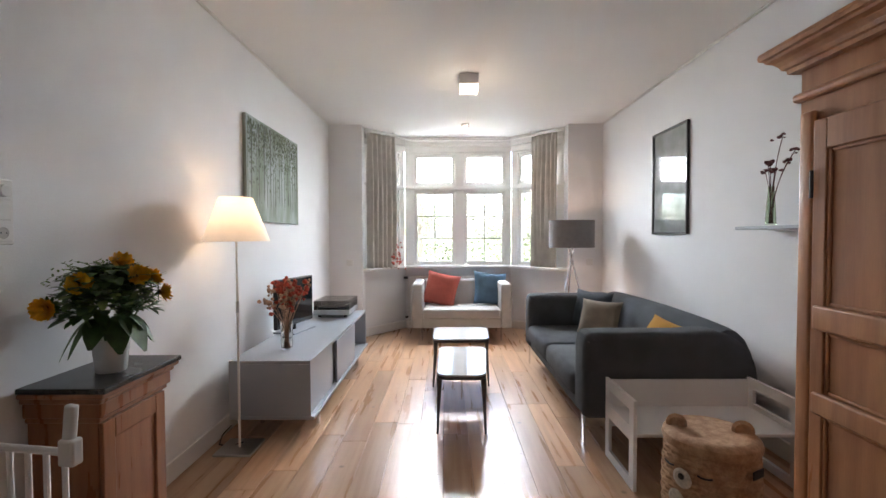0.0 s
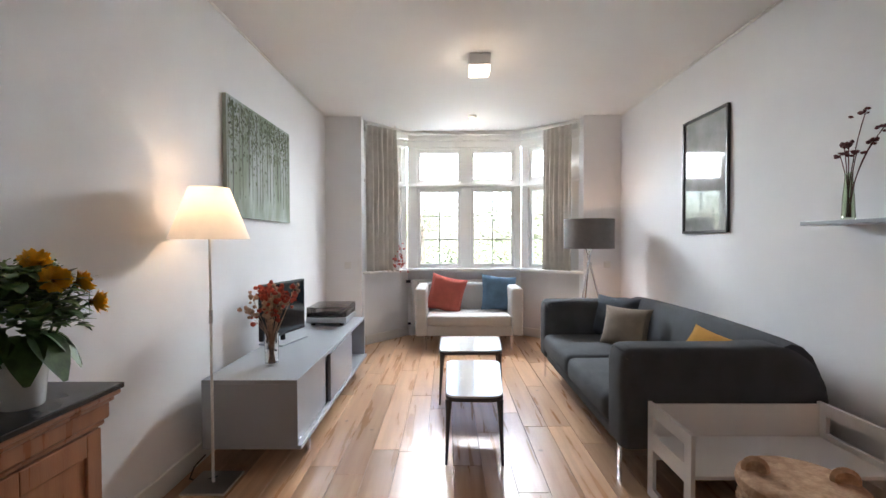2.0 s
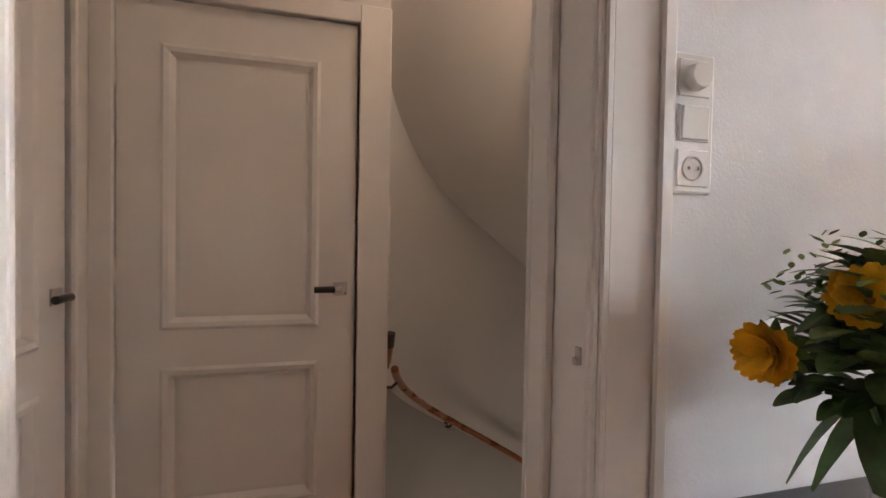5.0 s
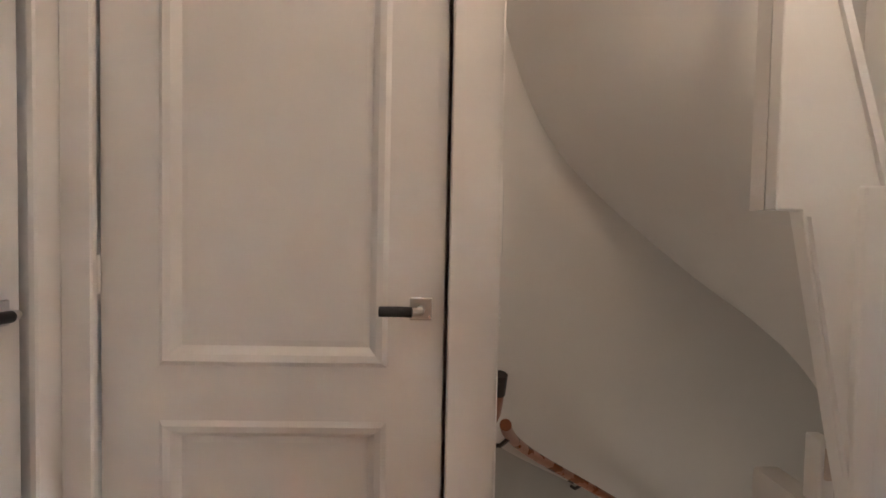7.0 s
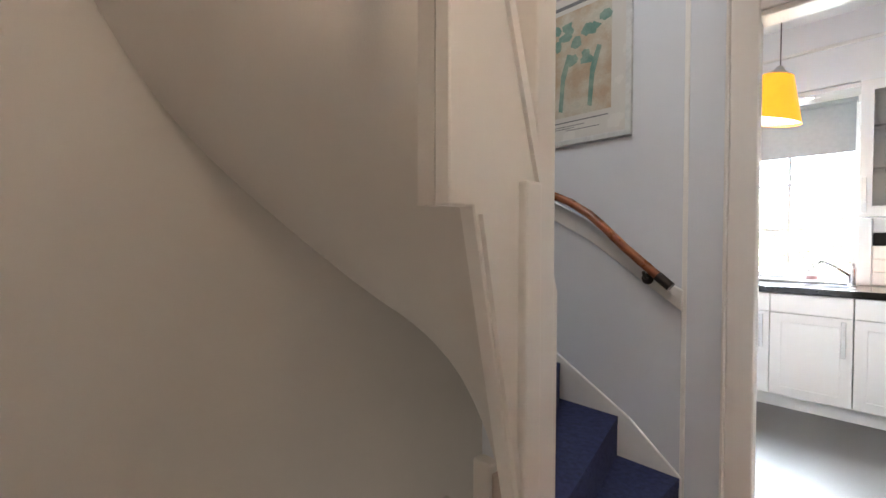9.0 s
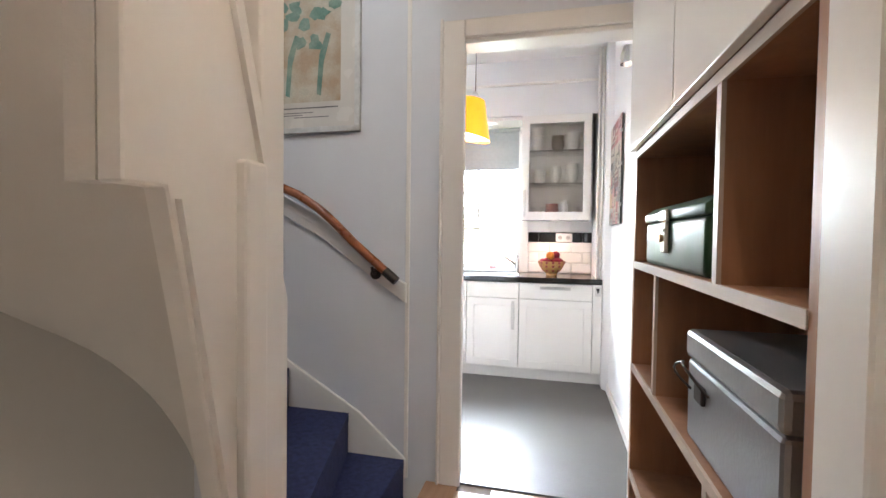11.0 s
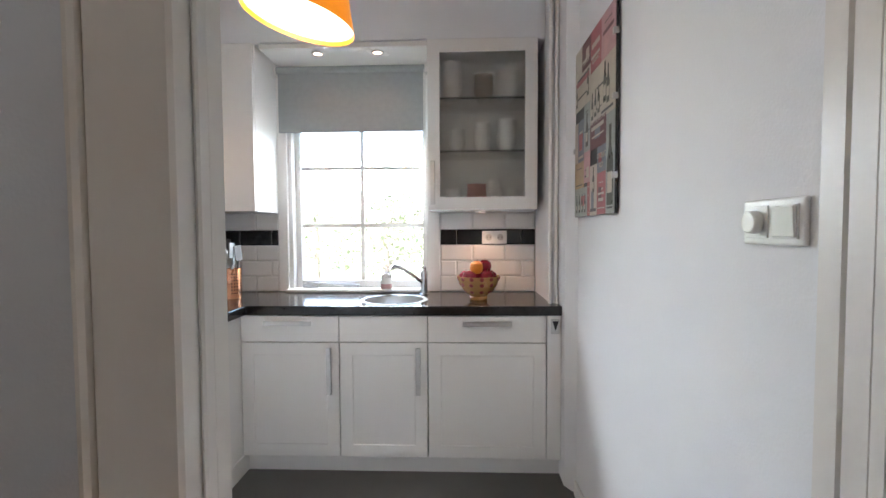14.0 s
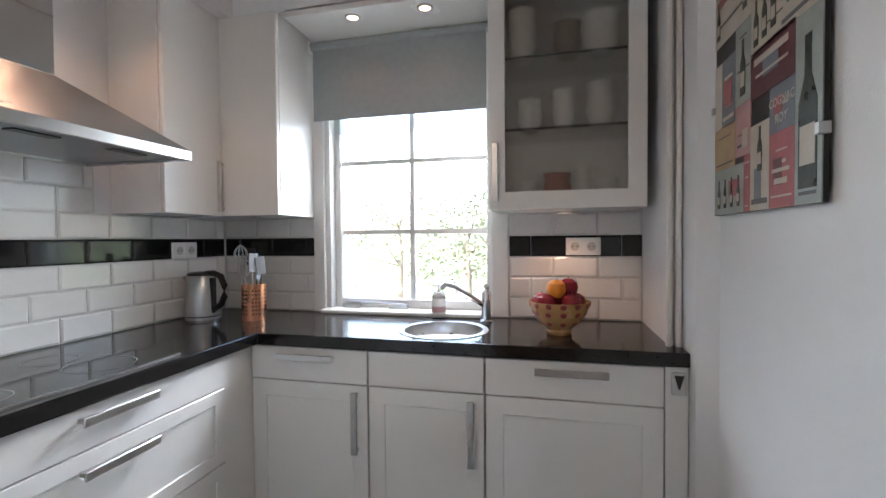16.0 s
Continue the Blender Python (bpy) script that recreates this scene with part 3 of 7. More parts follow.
for y0, y1 in ((0.0, 0.22), (SL - 0.22, SL)):
    part("arm", prism(arm_prof, y0, y1, 'y', bev=0.045, seg=4), FABRIC, sofa, smooth=True)
bmb = bmesh.new()
rows = 22
sec = [(SD - 0.36, 0.40), (SD - 0.335, 0.52), (SD - 0.31, 0.62), (SD - 0.285, 0.70), (SD - 0.25, 0.745), (SD - 0.20, 0.762), (SD - 0.14, 0.745), (SD - 0.09, 0.695), (SD - 0.05, 0.61), (SD - 0.025, 0.51), (SD - 0.015, 0.42), (SD - 0.04, 0.21), (SD - 0.36, 0.21)]
rings = []
for k in range(rows + 1):
    y = 0.05 + (SL - 0.10) * k / rows
    rise = 0.035 * math.sin(math.pi * k / rows) ** 0.5 - 0.015
    rings.append([bmb.verts.new((x, y, z + (rise if z > 0.5 else 0))) for x, z in sec])
for a, b in zip(rings, rings[1:]):
    for i in range(len(sec)):
        bmb.faces.new((a[i], b[i], b[(i + 1) % len(sec)], a[(i + 1) % len(sec)]))
bmb.faces.new(rings[0])
bmb.faces.new(rings[-1][::-1])
bmesh.ops.recalc_face_normals(bmb, faces=bmb.faces[:])
part("backrest", bmb, FABRIC, sofa, smooth=True)
part("seat_base", soft(0.02, 0.20, 0.18, SD - 0.3, SL - 0.20, 0.27, 0.03), FABRIC, sofa, smooth=True)
for y0, y1 in ((0.215, SL / 2 - 0.002), (SL / 2 + 0.002, SL - 0.215)):
    part("seat_cushion", soft(-0.015, y0, 0.262, SD - 0.30, y1, 0.435, 0.055, 5), FABRIC, sofa, smooth=True)
for y in (0.10, SL - 0.10):
    for x in (0.03, SD - 0.22):
        part("foot", bx((x - 0.007, y - 0.02, 0.0, x + 0.007, y + 0.02, 0.2), bev=0.003), CHROME, sofa, "flat chrome foot")
    part("sled_bar", bx((0.02, y - 0.014, 0.176, SD - 0.16, y + 0.014, 0.2), bev=0.004), CHROME, sofa, "flat chrome bar")
cushion("cushion", 0.46, 0.38, 0.15, NAVYFAB, "dark slate velvet cushion leaning in the sofa corner", pose(2.02, 4.40, 0.42, -14, 0, -60))
cushion("cushion", 0.40, 0.34, 0.14, TAUPEFAB, "taupe woven cushion on the sofa", pose(1.98, 4.06, 0.42, -20, 0, -48))
cushion("cushion", 0.44, 0.36, 0.13, MUSTARD, "mustard yellow cushion slumped on the sofa", pose(2.05, 3.12, 0.42, -34, 8, -70))

# pale love seat in the bay
love = thing("love_seat", 0.185, 5.62, 0, "small pale grey fabric love seat under the bay window", "sofa")
LW, LD = 1.27, 0.72
for x0, x1 in ((0, 0.14), (LW - 0.14, LW)):
    part("arm", soft(x0, 0.0, 0.17, x1, LD, 0.735, 0.032), LIGHTFAB, love, smooth=True)
part("backrest", soft(0.13, LD - 0.18, 0.17, LW - 0.13, LD, 0.745, 0.035), LIGHTFAB, love, smooth=True)
part("seat_base", soft(0.13, 0.015, 0.17, LW - 0.13, LD - 0.1, 0.30, 0.02), LIGHTFAB, love, smooth=True)
bmsc = soft(0.142, -0.005, 0.285, LW - 0.142, LD - 0.18, 0.40, 0.035)
for v in bmsc.verts:
    if v.co.z > 0.36:
        v.co.z += 0.03 * (1 - ((v.co.x - LW / 2) / (LW / 2)) ** 2)
part("seat_cushion", bmsc, LIGHTFAB, love, smooth=True)
for x in (0.13, LW - 0.13):
    for y in (0.07, LD - 0.08):
        part("foot", tube([(x, y, 0.175), (x, y, 0.0)], 0.014, 10, 0.011), CHROME, love, "chrome foot")
cushion("cushion", 0.46, 0.46, 0.15, REDFAB, "brick red square cushion on the love seat", pose(0.50, 5.98, 0.405, -16, 12, -8))
cushion("cushion", 0.48, 0.46, 0.15, BLUEFAB, "dusty blue crumpled cushion on the love seat", pose(1.21, 5.97, 0.41, -18, 7, 14))

# coffee tables
def coffee_table(name, poly, h, label):
    cx = sum(p[0] for p in poly) / len(poly)
    cy = sum(p[1] for p in poly) / len(poly)
    t = thing(name, cx, cy, 0, label, "table", "nested coffee tables")
    loc = [(x - cx, y - cy) for x, y in poly]
    # rounded outline
    pts = []
    n = len(loc)
    for i in range(n):
        p, a, b = Vector(loc[i]), Vector(loc[i - 1]), Vector(loc[(i + 1) % n])
        r = 0.085
        s, e = p + (a - p).normalized() * r, p + (b - p).normalized() * r
        pts += [tuple(q.xy) for q in arc((*s, 0), (*p, 0), (*e, 0), 6)]
    bow = pts
    part("tabletop", prism(bow, h - 0.012, h, bev=0.003), TABLETOP, t, "gloss pale top")
    part("rim", prism([(x * 1.012, y * 1.012) for x, y in bow], h - 0.034, h - 0.0125, bev=0.006), TABLELEG, t)
    for x, y in loc:
        k = 0.90
        part("leg", tube([(x * k, y * k, h - 0.03), (x * (k + 0.02), y * (k + 0.02), h - 0.12), (x * 0.985, y * 0.985, 0)], 0.021, 10, 0.007), TABLELEG, t)
    return t
coffee_table("coffee_table", [(0.555, 3.0), (0.885, 2.99), (0.955, 3.76), (0.56, 3.77)], 0.40, "low glossy coffee table with rounded corners and slim dark legs")
coffee_table("coffee_table", [(0.50, 3.93), (1.00, 3.95), (1.03, 4.46), (0.505, 4.47)], 0.425, "slightly higher glossy coffee table with rounded corners")

# media cabinet
tv = thing("media_cabinet", -0.79, 2.885, 0, "long low grey lacquered media cabinet with sliding doors", "cabinet")
CL, CD = 1.99, 0.53
part("top", bx((0, 0, 0.506, CD, CL, 0.53), bev=0.003), GREYLAC, tv)
part("bottom", bx((0, 0, 0.145, CD + 0.02, CL, 0.168), bev=0.003), GREYLAC, tv)
for y0, y1 in ((0, 0.022), (CL - 0.022, CL)):
    part("side", bx((0, y0, 0.168, CD, y1, 0.506)), GREYLAC, tv)
part("back", bx((0, 0.022, 0.168, 0.015, CL - 0.022, 0.506)), GREYSIDE, tv)
part("divider", bx((0.015, 1.36, 0.168, CD - 0.05, 1.38, 0.506)), GREYLAC, tv)
part("sliding_door", bx((CD - 0.03, 0.022, 0.17, CD - 0.01, 0.60, 0.504), bev=0.002), GREYLAC, tv, "grey sliding door")
part("sliding_door", bx((CD - 0.012, 0.67, 0.17, CD + 0.008, 1.36, 0.504), bev=0.002), GREYLAC, tv, "grey sliding door")
part("gap_edge", bx((CD - 0.03, 0.602, 0.17, CD - 0.018, 0.668, 0.504)), DARK, tv, "dark door gap")
for y in (0.30, CL - 0.3):
    for x in (0.09, CD - 0.04):
        part("leg", bx((x - 0.012, y - 0.012, 0, x + 0.012, y + 0.012, 0.146), bev=0.003), CHROME, tv, "square chrome leg")
    part("leg_bar", bx((0.09, y - 0.012, 0.124, CD - 0.04, y + 0.012, 0.145)), CHROME, tv, "chrome cross bar")

# floor lamp with conical shade
LX, LY = -0.685, 2.80
fl = thing("floor_lamp", LX, LY, 0, "slender white floor lamp with a glowing conical cream shade", "lamp")
part("base", bx((-0.115, -0.115, 0, 0.115, 0.115, 0.012), bev=0.003), STEEL, fl, "square satin metal base")
part("pole", tube([(0, 0, 0.012), (0, 0, 1.40)], 0.0075, 12), PAINT, fl, smooth=True)
part("joint", tube([(0, 0, 0.86), (0, 0, 0.93)], 0.0105, 12), STEEL, fl, smooth=True)
bms = lathe([(0.196, 1.305), (0.098, 1.575)], 48, cap=False)
part("shade", bms, SHADEWARM, fl, "lit cream shade", smooth=True)
part("bulb", moved(lathe([(0.0, -0.05), (0.022, -0.04), (0.03, 0.0), (0.022, 0.035), (0.0, 0.045)], 16, cap=False), Matrix.Translation((0, 0, 1.43))), BULB, fl, smooth=True)
bl = bpy.data.lights.new("floor_lamp_bulb", 'POINT')
bl.energy, bl.color, bl.shadow_soft_size = 0.19, (1.0, 0.66, 0.40), 0.02
new("floor_lamp_bulb", bl).location = (LX, LY, 1.495)

# tripod lamp
tl = thing("tripod_lamp", 2.10, 5.28, 0, "chrome tripod lamp with a grey drum shade behind the sofa", "lamp")
part("shade", lathe([(0.262, 1.20), (0.262, 1.515)], 40, cap=False), SHADEGREY, tl, "grey drum shade", smooth=True)
for a in (90, 215, 325):
    c, s = math.cos(radians(a)), math.sin(radians(a))
    part("leg", tube([(c * 0.29, s * 0.29, 0), (c * 0.02, s * 0.02, 1.0), (-c * 0.04, -s * 0.04, 1.20)], 0.010), CHROME, tl, smooth=True)
part("hub", tube([(0, 0, 0.99), (0, 0, 1.05)], 0.028, 14), CHROME, tl, smooth=True)
part("socket", tube([(0, 0, 1.05), (0, 0, 1.30)], 0.012, 10), CHROME, tl, smooth=True)
bl = bpy.data.lights.new("tripod_lamp_bulb", 'POINT')
bl.energy, bl.color, bl.shadow_soft_size = 0.38, (1.0, 0.60, 0.38), 0.04
new("tripod_lamp_bulb", bl).location = (2.10, 5.28, 1.38)

# ceiling lamps
cl = thing("ceiling_lamp", 0.83, 4.08, ZC, "square white surface-mounted ceiling lamp with glowing underside", "lamp")
part("housing", bx((-0.085, -0.085, -0.09, 0.085, 0.085, 0), bev=0.004), PAINT, cl)
part("diffuser", bx((-0.08, -0.08, -0.135, 0.08, 0.08, -0.09), bev=0.006), BULB, cl, "glowing frosted diffuser")
cl = thing("ceiling_spot", 0.87, 5.75, ZC, "small chrome ceiling spot with a bare glowing bulb", "lamp")
part("rose", lathe([(0.05, -0.03), (0.05, 0)], 20), STEEL, cl)
part("bulb", lathe([(0.0, -0.12), (0.025, -0.11), (0.036, -0.075), (0.028, -0.04), (0.018, -0.03)], 18, cap=False), BULB, cl, "glowing bulb", smooth=True)
for nm, x, y, z, e in (("ceiling_lamp_glow", 0.83, 4.08, 2.55, 0.16), ("ceiling_spot_glow", 0.87, 5.75, 2.60, 0.04)):
    bl = bpy.data.lights.new(nm, 'POINT')
    bl.energy, bl.color, bl.shadow_soft_size = e, (1.0, 0.75, 0.52), 0.05
    new(nm, bl).location = (x, y, z)

# sunflower cabinet
sc = thing("pedestal_cupboard", -0.872, 1.553, -0.008, "reddish stained pine pedestal cupboard with a black stone top", "cupboard")
W1, D1 = 0.312, 0.448
part("top", bx((0, 0, 0.795, W1, D1, 0.815), bev=0.004), SLATE, sc, "black stone top")
cor = [(0.0, 0.0, 0.776, W1 - 0.006, D1 - 0.006, 0.795), (0.0, 0.01, 0.756, W1 - 0.022, D1 - 0.016, 0.776), (0.0, 0.022, 0.70, W1 - 0.034, D1 - 0.024, 0.756), (0, 0.030, 0.68, W1 - 0.044, D1 - 0.034, 0.70)]
for c in cor:
    part("cornice_moulding", bx(c, bev=0.008, seg=3), REDPINE, sc)
part("body", bx((0.0, 0.045, 0.07, W1 - 0.062, D1 - 0.045, 0.68)), REDPINE, sc)
part("plinth", bx((0.0, 0.035, 0.008, W1 - 0.05, D1 - 0.035, 0.07), bev=0.006), REDPINE, sc)
dr = part("door", bx((W1 - 0.062, 0.05, 0.08, W1 - 0.046, 0.11, 0.675), (W1 - 0.062, D1 - 0.11, 0.08, W1 - 0.046, D1 - 0.05, 0.675),
                     (W1 - 0.062, 0.11, 0.60, W1 - 0.046, D1 - 0.11, 0.675), (W1 - 0.062, 0.11, 0.08, W1 - 0.046, D1 - 0.11, 0.15), bev=0.004), REDPINE, sc)
part("door_panel", bx((W1 - 0.062, 0.11, 0.15, W1 - 0.056, D1 - 0.11, 0.60)), REDPINE, dr)

# pine wardrobe
wd = thing("wardrobe", 1.84, 0.28, 0, "large stained pine wardrobe with moulded cornice and panelled doors", "wardrobe")
WW, WL = 0.70, 1.31
part("body", bx((0.0, 0, 0.08, WW, WL, 1.89)), PINE, wd)
part("plinth", bx((-0.02, -0.01, 0.0, WW, WL + 0.015, 0.12), bev=0.008), PINE, wd)
part("bead", bx((-0.022, -0.022, 1.783, WW, WL + 0.022, 1.814), bev=0.0145, seg=5), PINE, wd, smooth=True)
# cornice swept along front and both ends
prof = [(0.0, 1.888), (0.028, 1.888), (0.031, 1.902), (0.040, 1.905), (0.046, 1.918), (0.058, 1.932), (0.074, 1.941), (0.078, 1.950), (0.088, 1.953), (0.091, 1.966), (0.088, 1.978), (0.0, 1.978)]
bmc = bmesh.new()
rings = [[bmc.verts.new(p) for p in ((WW, -o, z), (-o, -o, z), (-o, WL + o, z), (WW, WL + o, z))] for o, z in prof]
for a, b in zip(rings, rings[1:]):
    for k in range(3):
        bmc.faces.new((a[k], b[k], b[k + 1], a[k + 1]))
    bmc.faces.new((a[3], b[3], b[0], a[0]))
bmc.faces.new(rings[0])
bmc.faces.new(rings[-1][::-1])
bmesh.ops.recalc_face_normals(bmc, faces=bmc.faces[:])
part("cornice_moulding", bmc, PINE, wd)
for y0, y1, hinge in ((0.085, WL / 2 - 0.003, 0), (WL / 2 + 0.003, WL - 0.085, 1)):
    z0, z1, w = 0.15, 1.70, 0.05
    dd = part("door", bx((-0.012, y0, z0, -0.001, y1, z1), bev=0.002, seg=1), PINE, wd)
    for a in (y0, y1 - w):
        part("stile", bx((-0.026, a, z0, -0.012, a + w, z1), bev=0.004), PINE, dd)
    for a, b in ((0.15, 0.24), (1.602, 1.70)):
        part("rail", bx((-0.026, y0 + w, a, -0.012, y1 - w, b), bev=0.004), PINE, dd)
    for a, b in ((0.749, 0.821), (1.022, 1.103)):
        part("rail", bx((-0.034, y0 + 0.012, a, -0.012, y1 - 0.012, b), bev=0.010, seg=4), PINE, dd, "raised rounded rail", smooth=True)
    for a, b in ((0.24, 0.749), (0.821, 1.022), (1.103, 1.602)):
        for c, d in ((y0 + w, y0 + w + 0.012), (y1 - w - 0.012, y1 - w)):
            part("panel_moulding", bx((-0.021, c, a, -0.012, d, b), bev=0.004), PINE, dd)
        for c, d in ((a, a + 0.012), (b - 0.012, b)):
            part("panel_moulding", bx((-0.020, y0 + w + 0.012, c, -0.012, y1 - w - 0.012, d), bev=0.004), PINE, dd)
for y in (0.02, WL - 0.077):
    part("corner_strip", bx((-0.024, y, 0.12, 0.0, y + 0.057, 1.74), bev=0.011, seg=4), PINE, wd, smooth=True)
for z in (0.30, 1.45):
    part("hinge", tube([(-0.028, WL - 0.082, z), (-0.028, WL - 0.082, z + 0.09)], 0.006, 10), BRONZE, wd, smooth=True)

# white play table with side cut-outs
kt = thing("play_table", 1.585, 2.32, 0, "white children's play table with cut-out side panels", "table")
KW, KD, KH = 0.87, 0.40, 0.475
for x0 in (0.0, KW - 0.018):
    bm = bx((x0, 0, 0, x0 + 0.018, 0.055, KH), (x0, KD - 0.055, 0, x0 + 0.018, KD, KH), (x0, 0.055, KH - 0.06, x0 + 0.018, KD - 0.055, KH),
            (x0, 0.055, 0.25, x0 + 0.018, KD - 0.055, 0.33), (x0, 0.055, 0.0, x0 + 0.018, KD - 0.055, 0.05))
    part("side_panel", bm, WHITELAM, kt)
part("tabletop", bx((0.018, 0.0, 0.285, KW - 0.018, KD - 0.018, 0.303), bev=0.003), WHITELAM, kt)
part("back_panel", bx((0.018, KD - 0.018, 0.18, KW - 0.018, KD, KH - 0.012), bev=0.003), WHITELAM, kt)

# wall pieces
art = thing("canvas_print", XW + 0.001, 3.34, 1.455, "unframed green canvas print of a misty forest", "picture")
part("canvas", bx((0, 0, 0, 0.028, 1.145, 0.80), bev=0.002), mat("forest_print_ground", (0.22, 0.27, 0.20), 0.8, var=0.2, scale=3.5, col2=(0.38, 0.42, 0.40), stretch=(1, 1.6, 0.5), fine=22, bump=0.02), art)
TR = mat("forest_print_trunk", (0.16, 0.175, 0.14), 0.8, var=0.3, scale=9)
LF = mat("forest_print_leaf", (0.155, 0.19, 0.115), 0.8, var=0.3, scale=30)
random.seed(4)
for k in range(17):
    y = 0.03 + k * 0.068 + random.uniform(-0.02, 0.02)
    w = random.choice((0.003, 0.004, 0.006, 0.010))
    pts = [(y - w, 0.16 + random.uniform(-0.08, 0.08)), (y + w, 0.16), (y + w * 0.7 + random.uniform(-0.03, 0.03), 0.74), (y - w * 0.7, 0.76)]
    part("trunk_stroke", prism(pts, 0.0285, 0.0292, 'x'), TR, art)
bml = bmesh.new()
for k in range(1100):
    y, z = random.uniform(0.02, 1.12), 0.80 - abs(random.gauss(0, 0.19)) - 0.02
    if z < 0.03:
        continue
    r = random.uniform(0.004, 0.016)
    vs = [bml.verts.new((0.0296, y + r * math.cos(a) * random.uniform(0.5, 1.2), max(0.004, min(0.795, z + r * math.sin(a))))) for a in (0.3, 1.7, 2.9, 4.4, 5.4)]
    bml.faces.new(vs)
tagged(part("foliage", bml, LF, art), kind="stuff")
pic = thing("framed_picture", XE - 0.001, 3.73, 1.345, "tall black-framed picture behind reflecting glass", "picture")
part("frame", bx((-0.025, 0, 0, 0, 0.615, 0.02), (-0.025, 0, 0.925, 0, 0.615, 0.945), (-0.025, 0, 0.02, 0, 0.02, 0.925), (-0.025, 0.595, 0.02, 0, 0.615, 0.925), bev=0.002), DARK, pic, "thin black frame")
part("print", bx((-0.012, 0.02, 0.02, -0.002, 0.595, 0.925)), mat("dim_print", (0.33, 0.35, 0.345), 0.06, var=0.15, scale=5, bump=0, coat=1.0, rvar=0.02), pic, "grey print under glass")
sh = thing("wall_shelf", XE - 0.001, 2.12, 1.365, "slim pale grey floating wall shelf", "shelf")
part("board", bx((-0.22, 0, 0, 0, 0.691, 0.020), bev=0.003), GREYLAC, sh)

# curtains
def curtain(name, a, b, label, folds, seed):
    """A pleated curtain hanging from a to b in plan, narrower at the heading."""
    bm = bmesh.new()
    n, rows = folds * 10, 18
    A, B = Vector(a), Vector(b)
    side = Vector((-(B - A).y, (B - A).x)).normalized()
    rnd = random.Random(seed)
    ph = [rnd.uniform(-0.6, 0.6) for _ in range(folds + 2)]
    grid = []
    for j in range(rows + 1):
        v = j / rows
        z = 2.70 - v * 1.80
        row = []
        for i in range(n + 1):
            u = i / n
            p = A.lerp(B, u)
            k = folds * (u + 0.018 * noise.noise(Vector((u * 5, 0.3, seed))) + 0.010 * noise.noise(Vector((u * 13, v * 0.8, seed))))
            k = min(max(k, 0.0), folds)
            amp = 0.014 + 0.032 * min(1, v * 3) + 0.014 * noise.noise(Vector((k, v * 2, seed)))
            off = amp * math.sin(2 * math.pi * k + ph[int(k)] * v) + 0.012 * noise.noise(Vector((k * 0.7, v * 1.5, seed + 5)))
            q = p + side * off
            row.append(bm.verts.new((q.x, q.y, z)))
        grid.append(row)
    for j in range(rows):
        for i in range(n):
            bm.faces.new((grid[j][i], grid[j + 1][i], grid[j + 1][i + 1], grid[j][i + 1]))
    c = thing(name, 0, 0, 0, label, "curtain", "bay curtains")
    cl = part("cloth", bm, CURTAIN, c, smooth=True)
    sol = cl.modifiers.new("thickness", 'SOLIDIFY')
    sol.thickness = 0.004
    return c
curtain("curtain", (-0.40, 5.87), (-0.07, 6.17), "drawn-back taupe pleated curtain hanging to the sill", 6, 3)
curtain("curtain", (1.80, 6.18), (2.08, 5.88), "drawn-back taupe pleated curtain hanging to the sill", 6, 8)
rl = thing("curtain_rail", 0, 0, 0, "white curtain rail bent round the bay ceiling", "rail")
part("track", tube([(-0.40, 5.84, 2.715), (-0.36, 5.88, 2.715), (0.08, 6.42, 2.715), (0.12, 6.44, 2.715), (1.50, 6.44, 2.715), (1.54, 6.42, 2.715), (2.09, 5.88, 2.715), (2.13, 5.84, 2.715)], 0.014, 8), PAINT, rl)
for x, y in ((-0.10, 6.20), (0.8, 6.44), (1.78, 6.18)):
    part("bracket", tube([(x, y, 2.715), (x, y, ZC)], 0.008, 8), PAINT, rl)


# ---------- hall and stair ----------
# added unseen walls round the well, stopping sky light leaking in above
setting("wall_stairwell_upper", bx((XD - 0.08, 0.05, ZC, XD, 3.68, 4.8), (-3.6, 0.95, -2.9, -2.1, 1.06, 4.8), (-3.75, 0.95, -2.9, -3.6, 3.7, 4.8), (-3.6, 0.05, ZC, XD, 0.15, 4.8)), HALLWALL, "off-white unseen walls added to close the stairwell against sky light")
# added unseen boxes that keep sky light out of the door slits
setting("wall_behind_doors", bx((-2.26, 0.0, 0, -2.2, 1.1, 2.3), (-2.2, -0.1, 0, -1.0, -0.05, 2.3), (-2.26, 0.0, 2.2, -1.0, 0.05, 2.3)), HALLWALL, "unseen wall added behind the closed doors to block light")
RISE, TURN0, TURN = 0.205, 93.0, 14.0


def reach(deg, inset=0.02):
    """Distance from the newel to the well's edge in a direction."""
    a = radians(deg)
    c, s = math.cos(a), math.sin(a)
    r = 9.0
    if s > 0.02:
        r = min(r, (YS - inset - NY) / s)
    k = (NX - RW - XC) / (YS - NY)
    if c + k * s < -0.02 and deg <= 180:
        r = min(r, (RW - inset) / -(c + k * s))
    if deg > 180:
        r = RW - inset
    return r


def rim(deg, inset=0.02):
    r = reach(deg, inset)
    return NX + r * math.cos(radians(deg)), NY + r * math.sin(radians(deg))


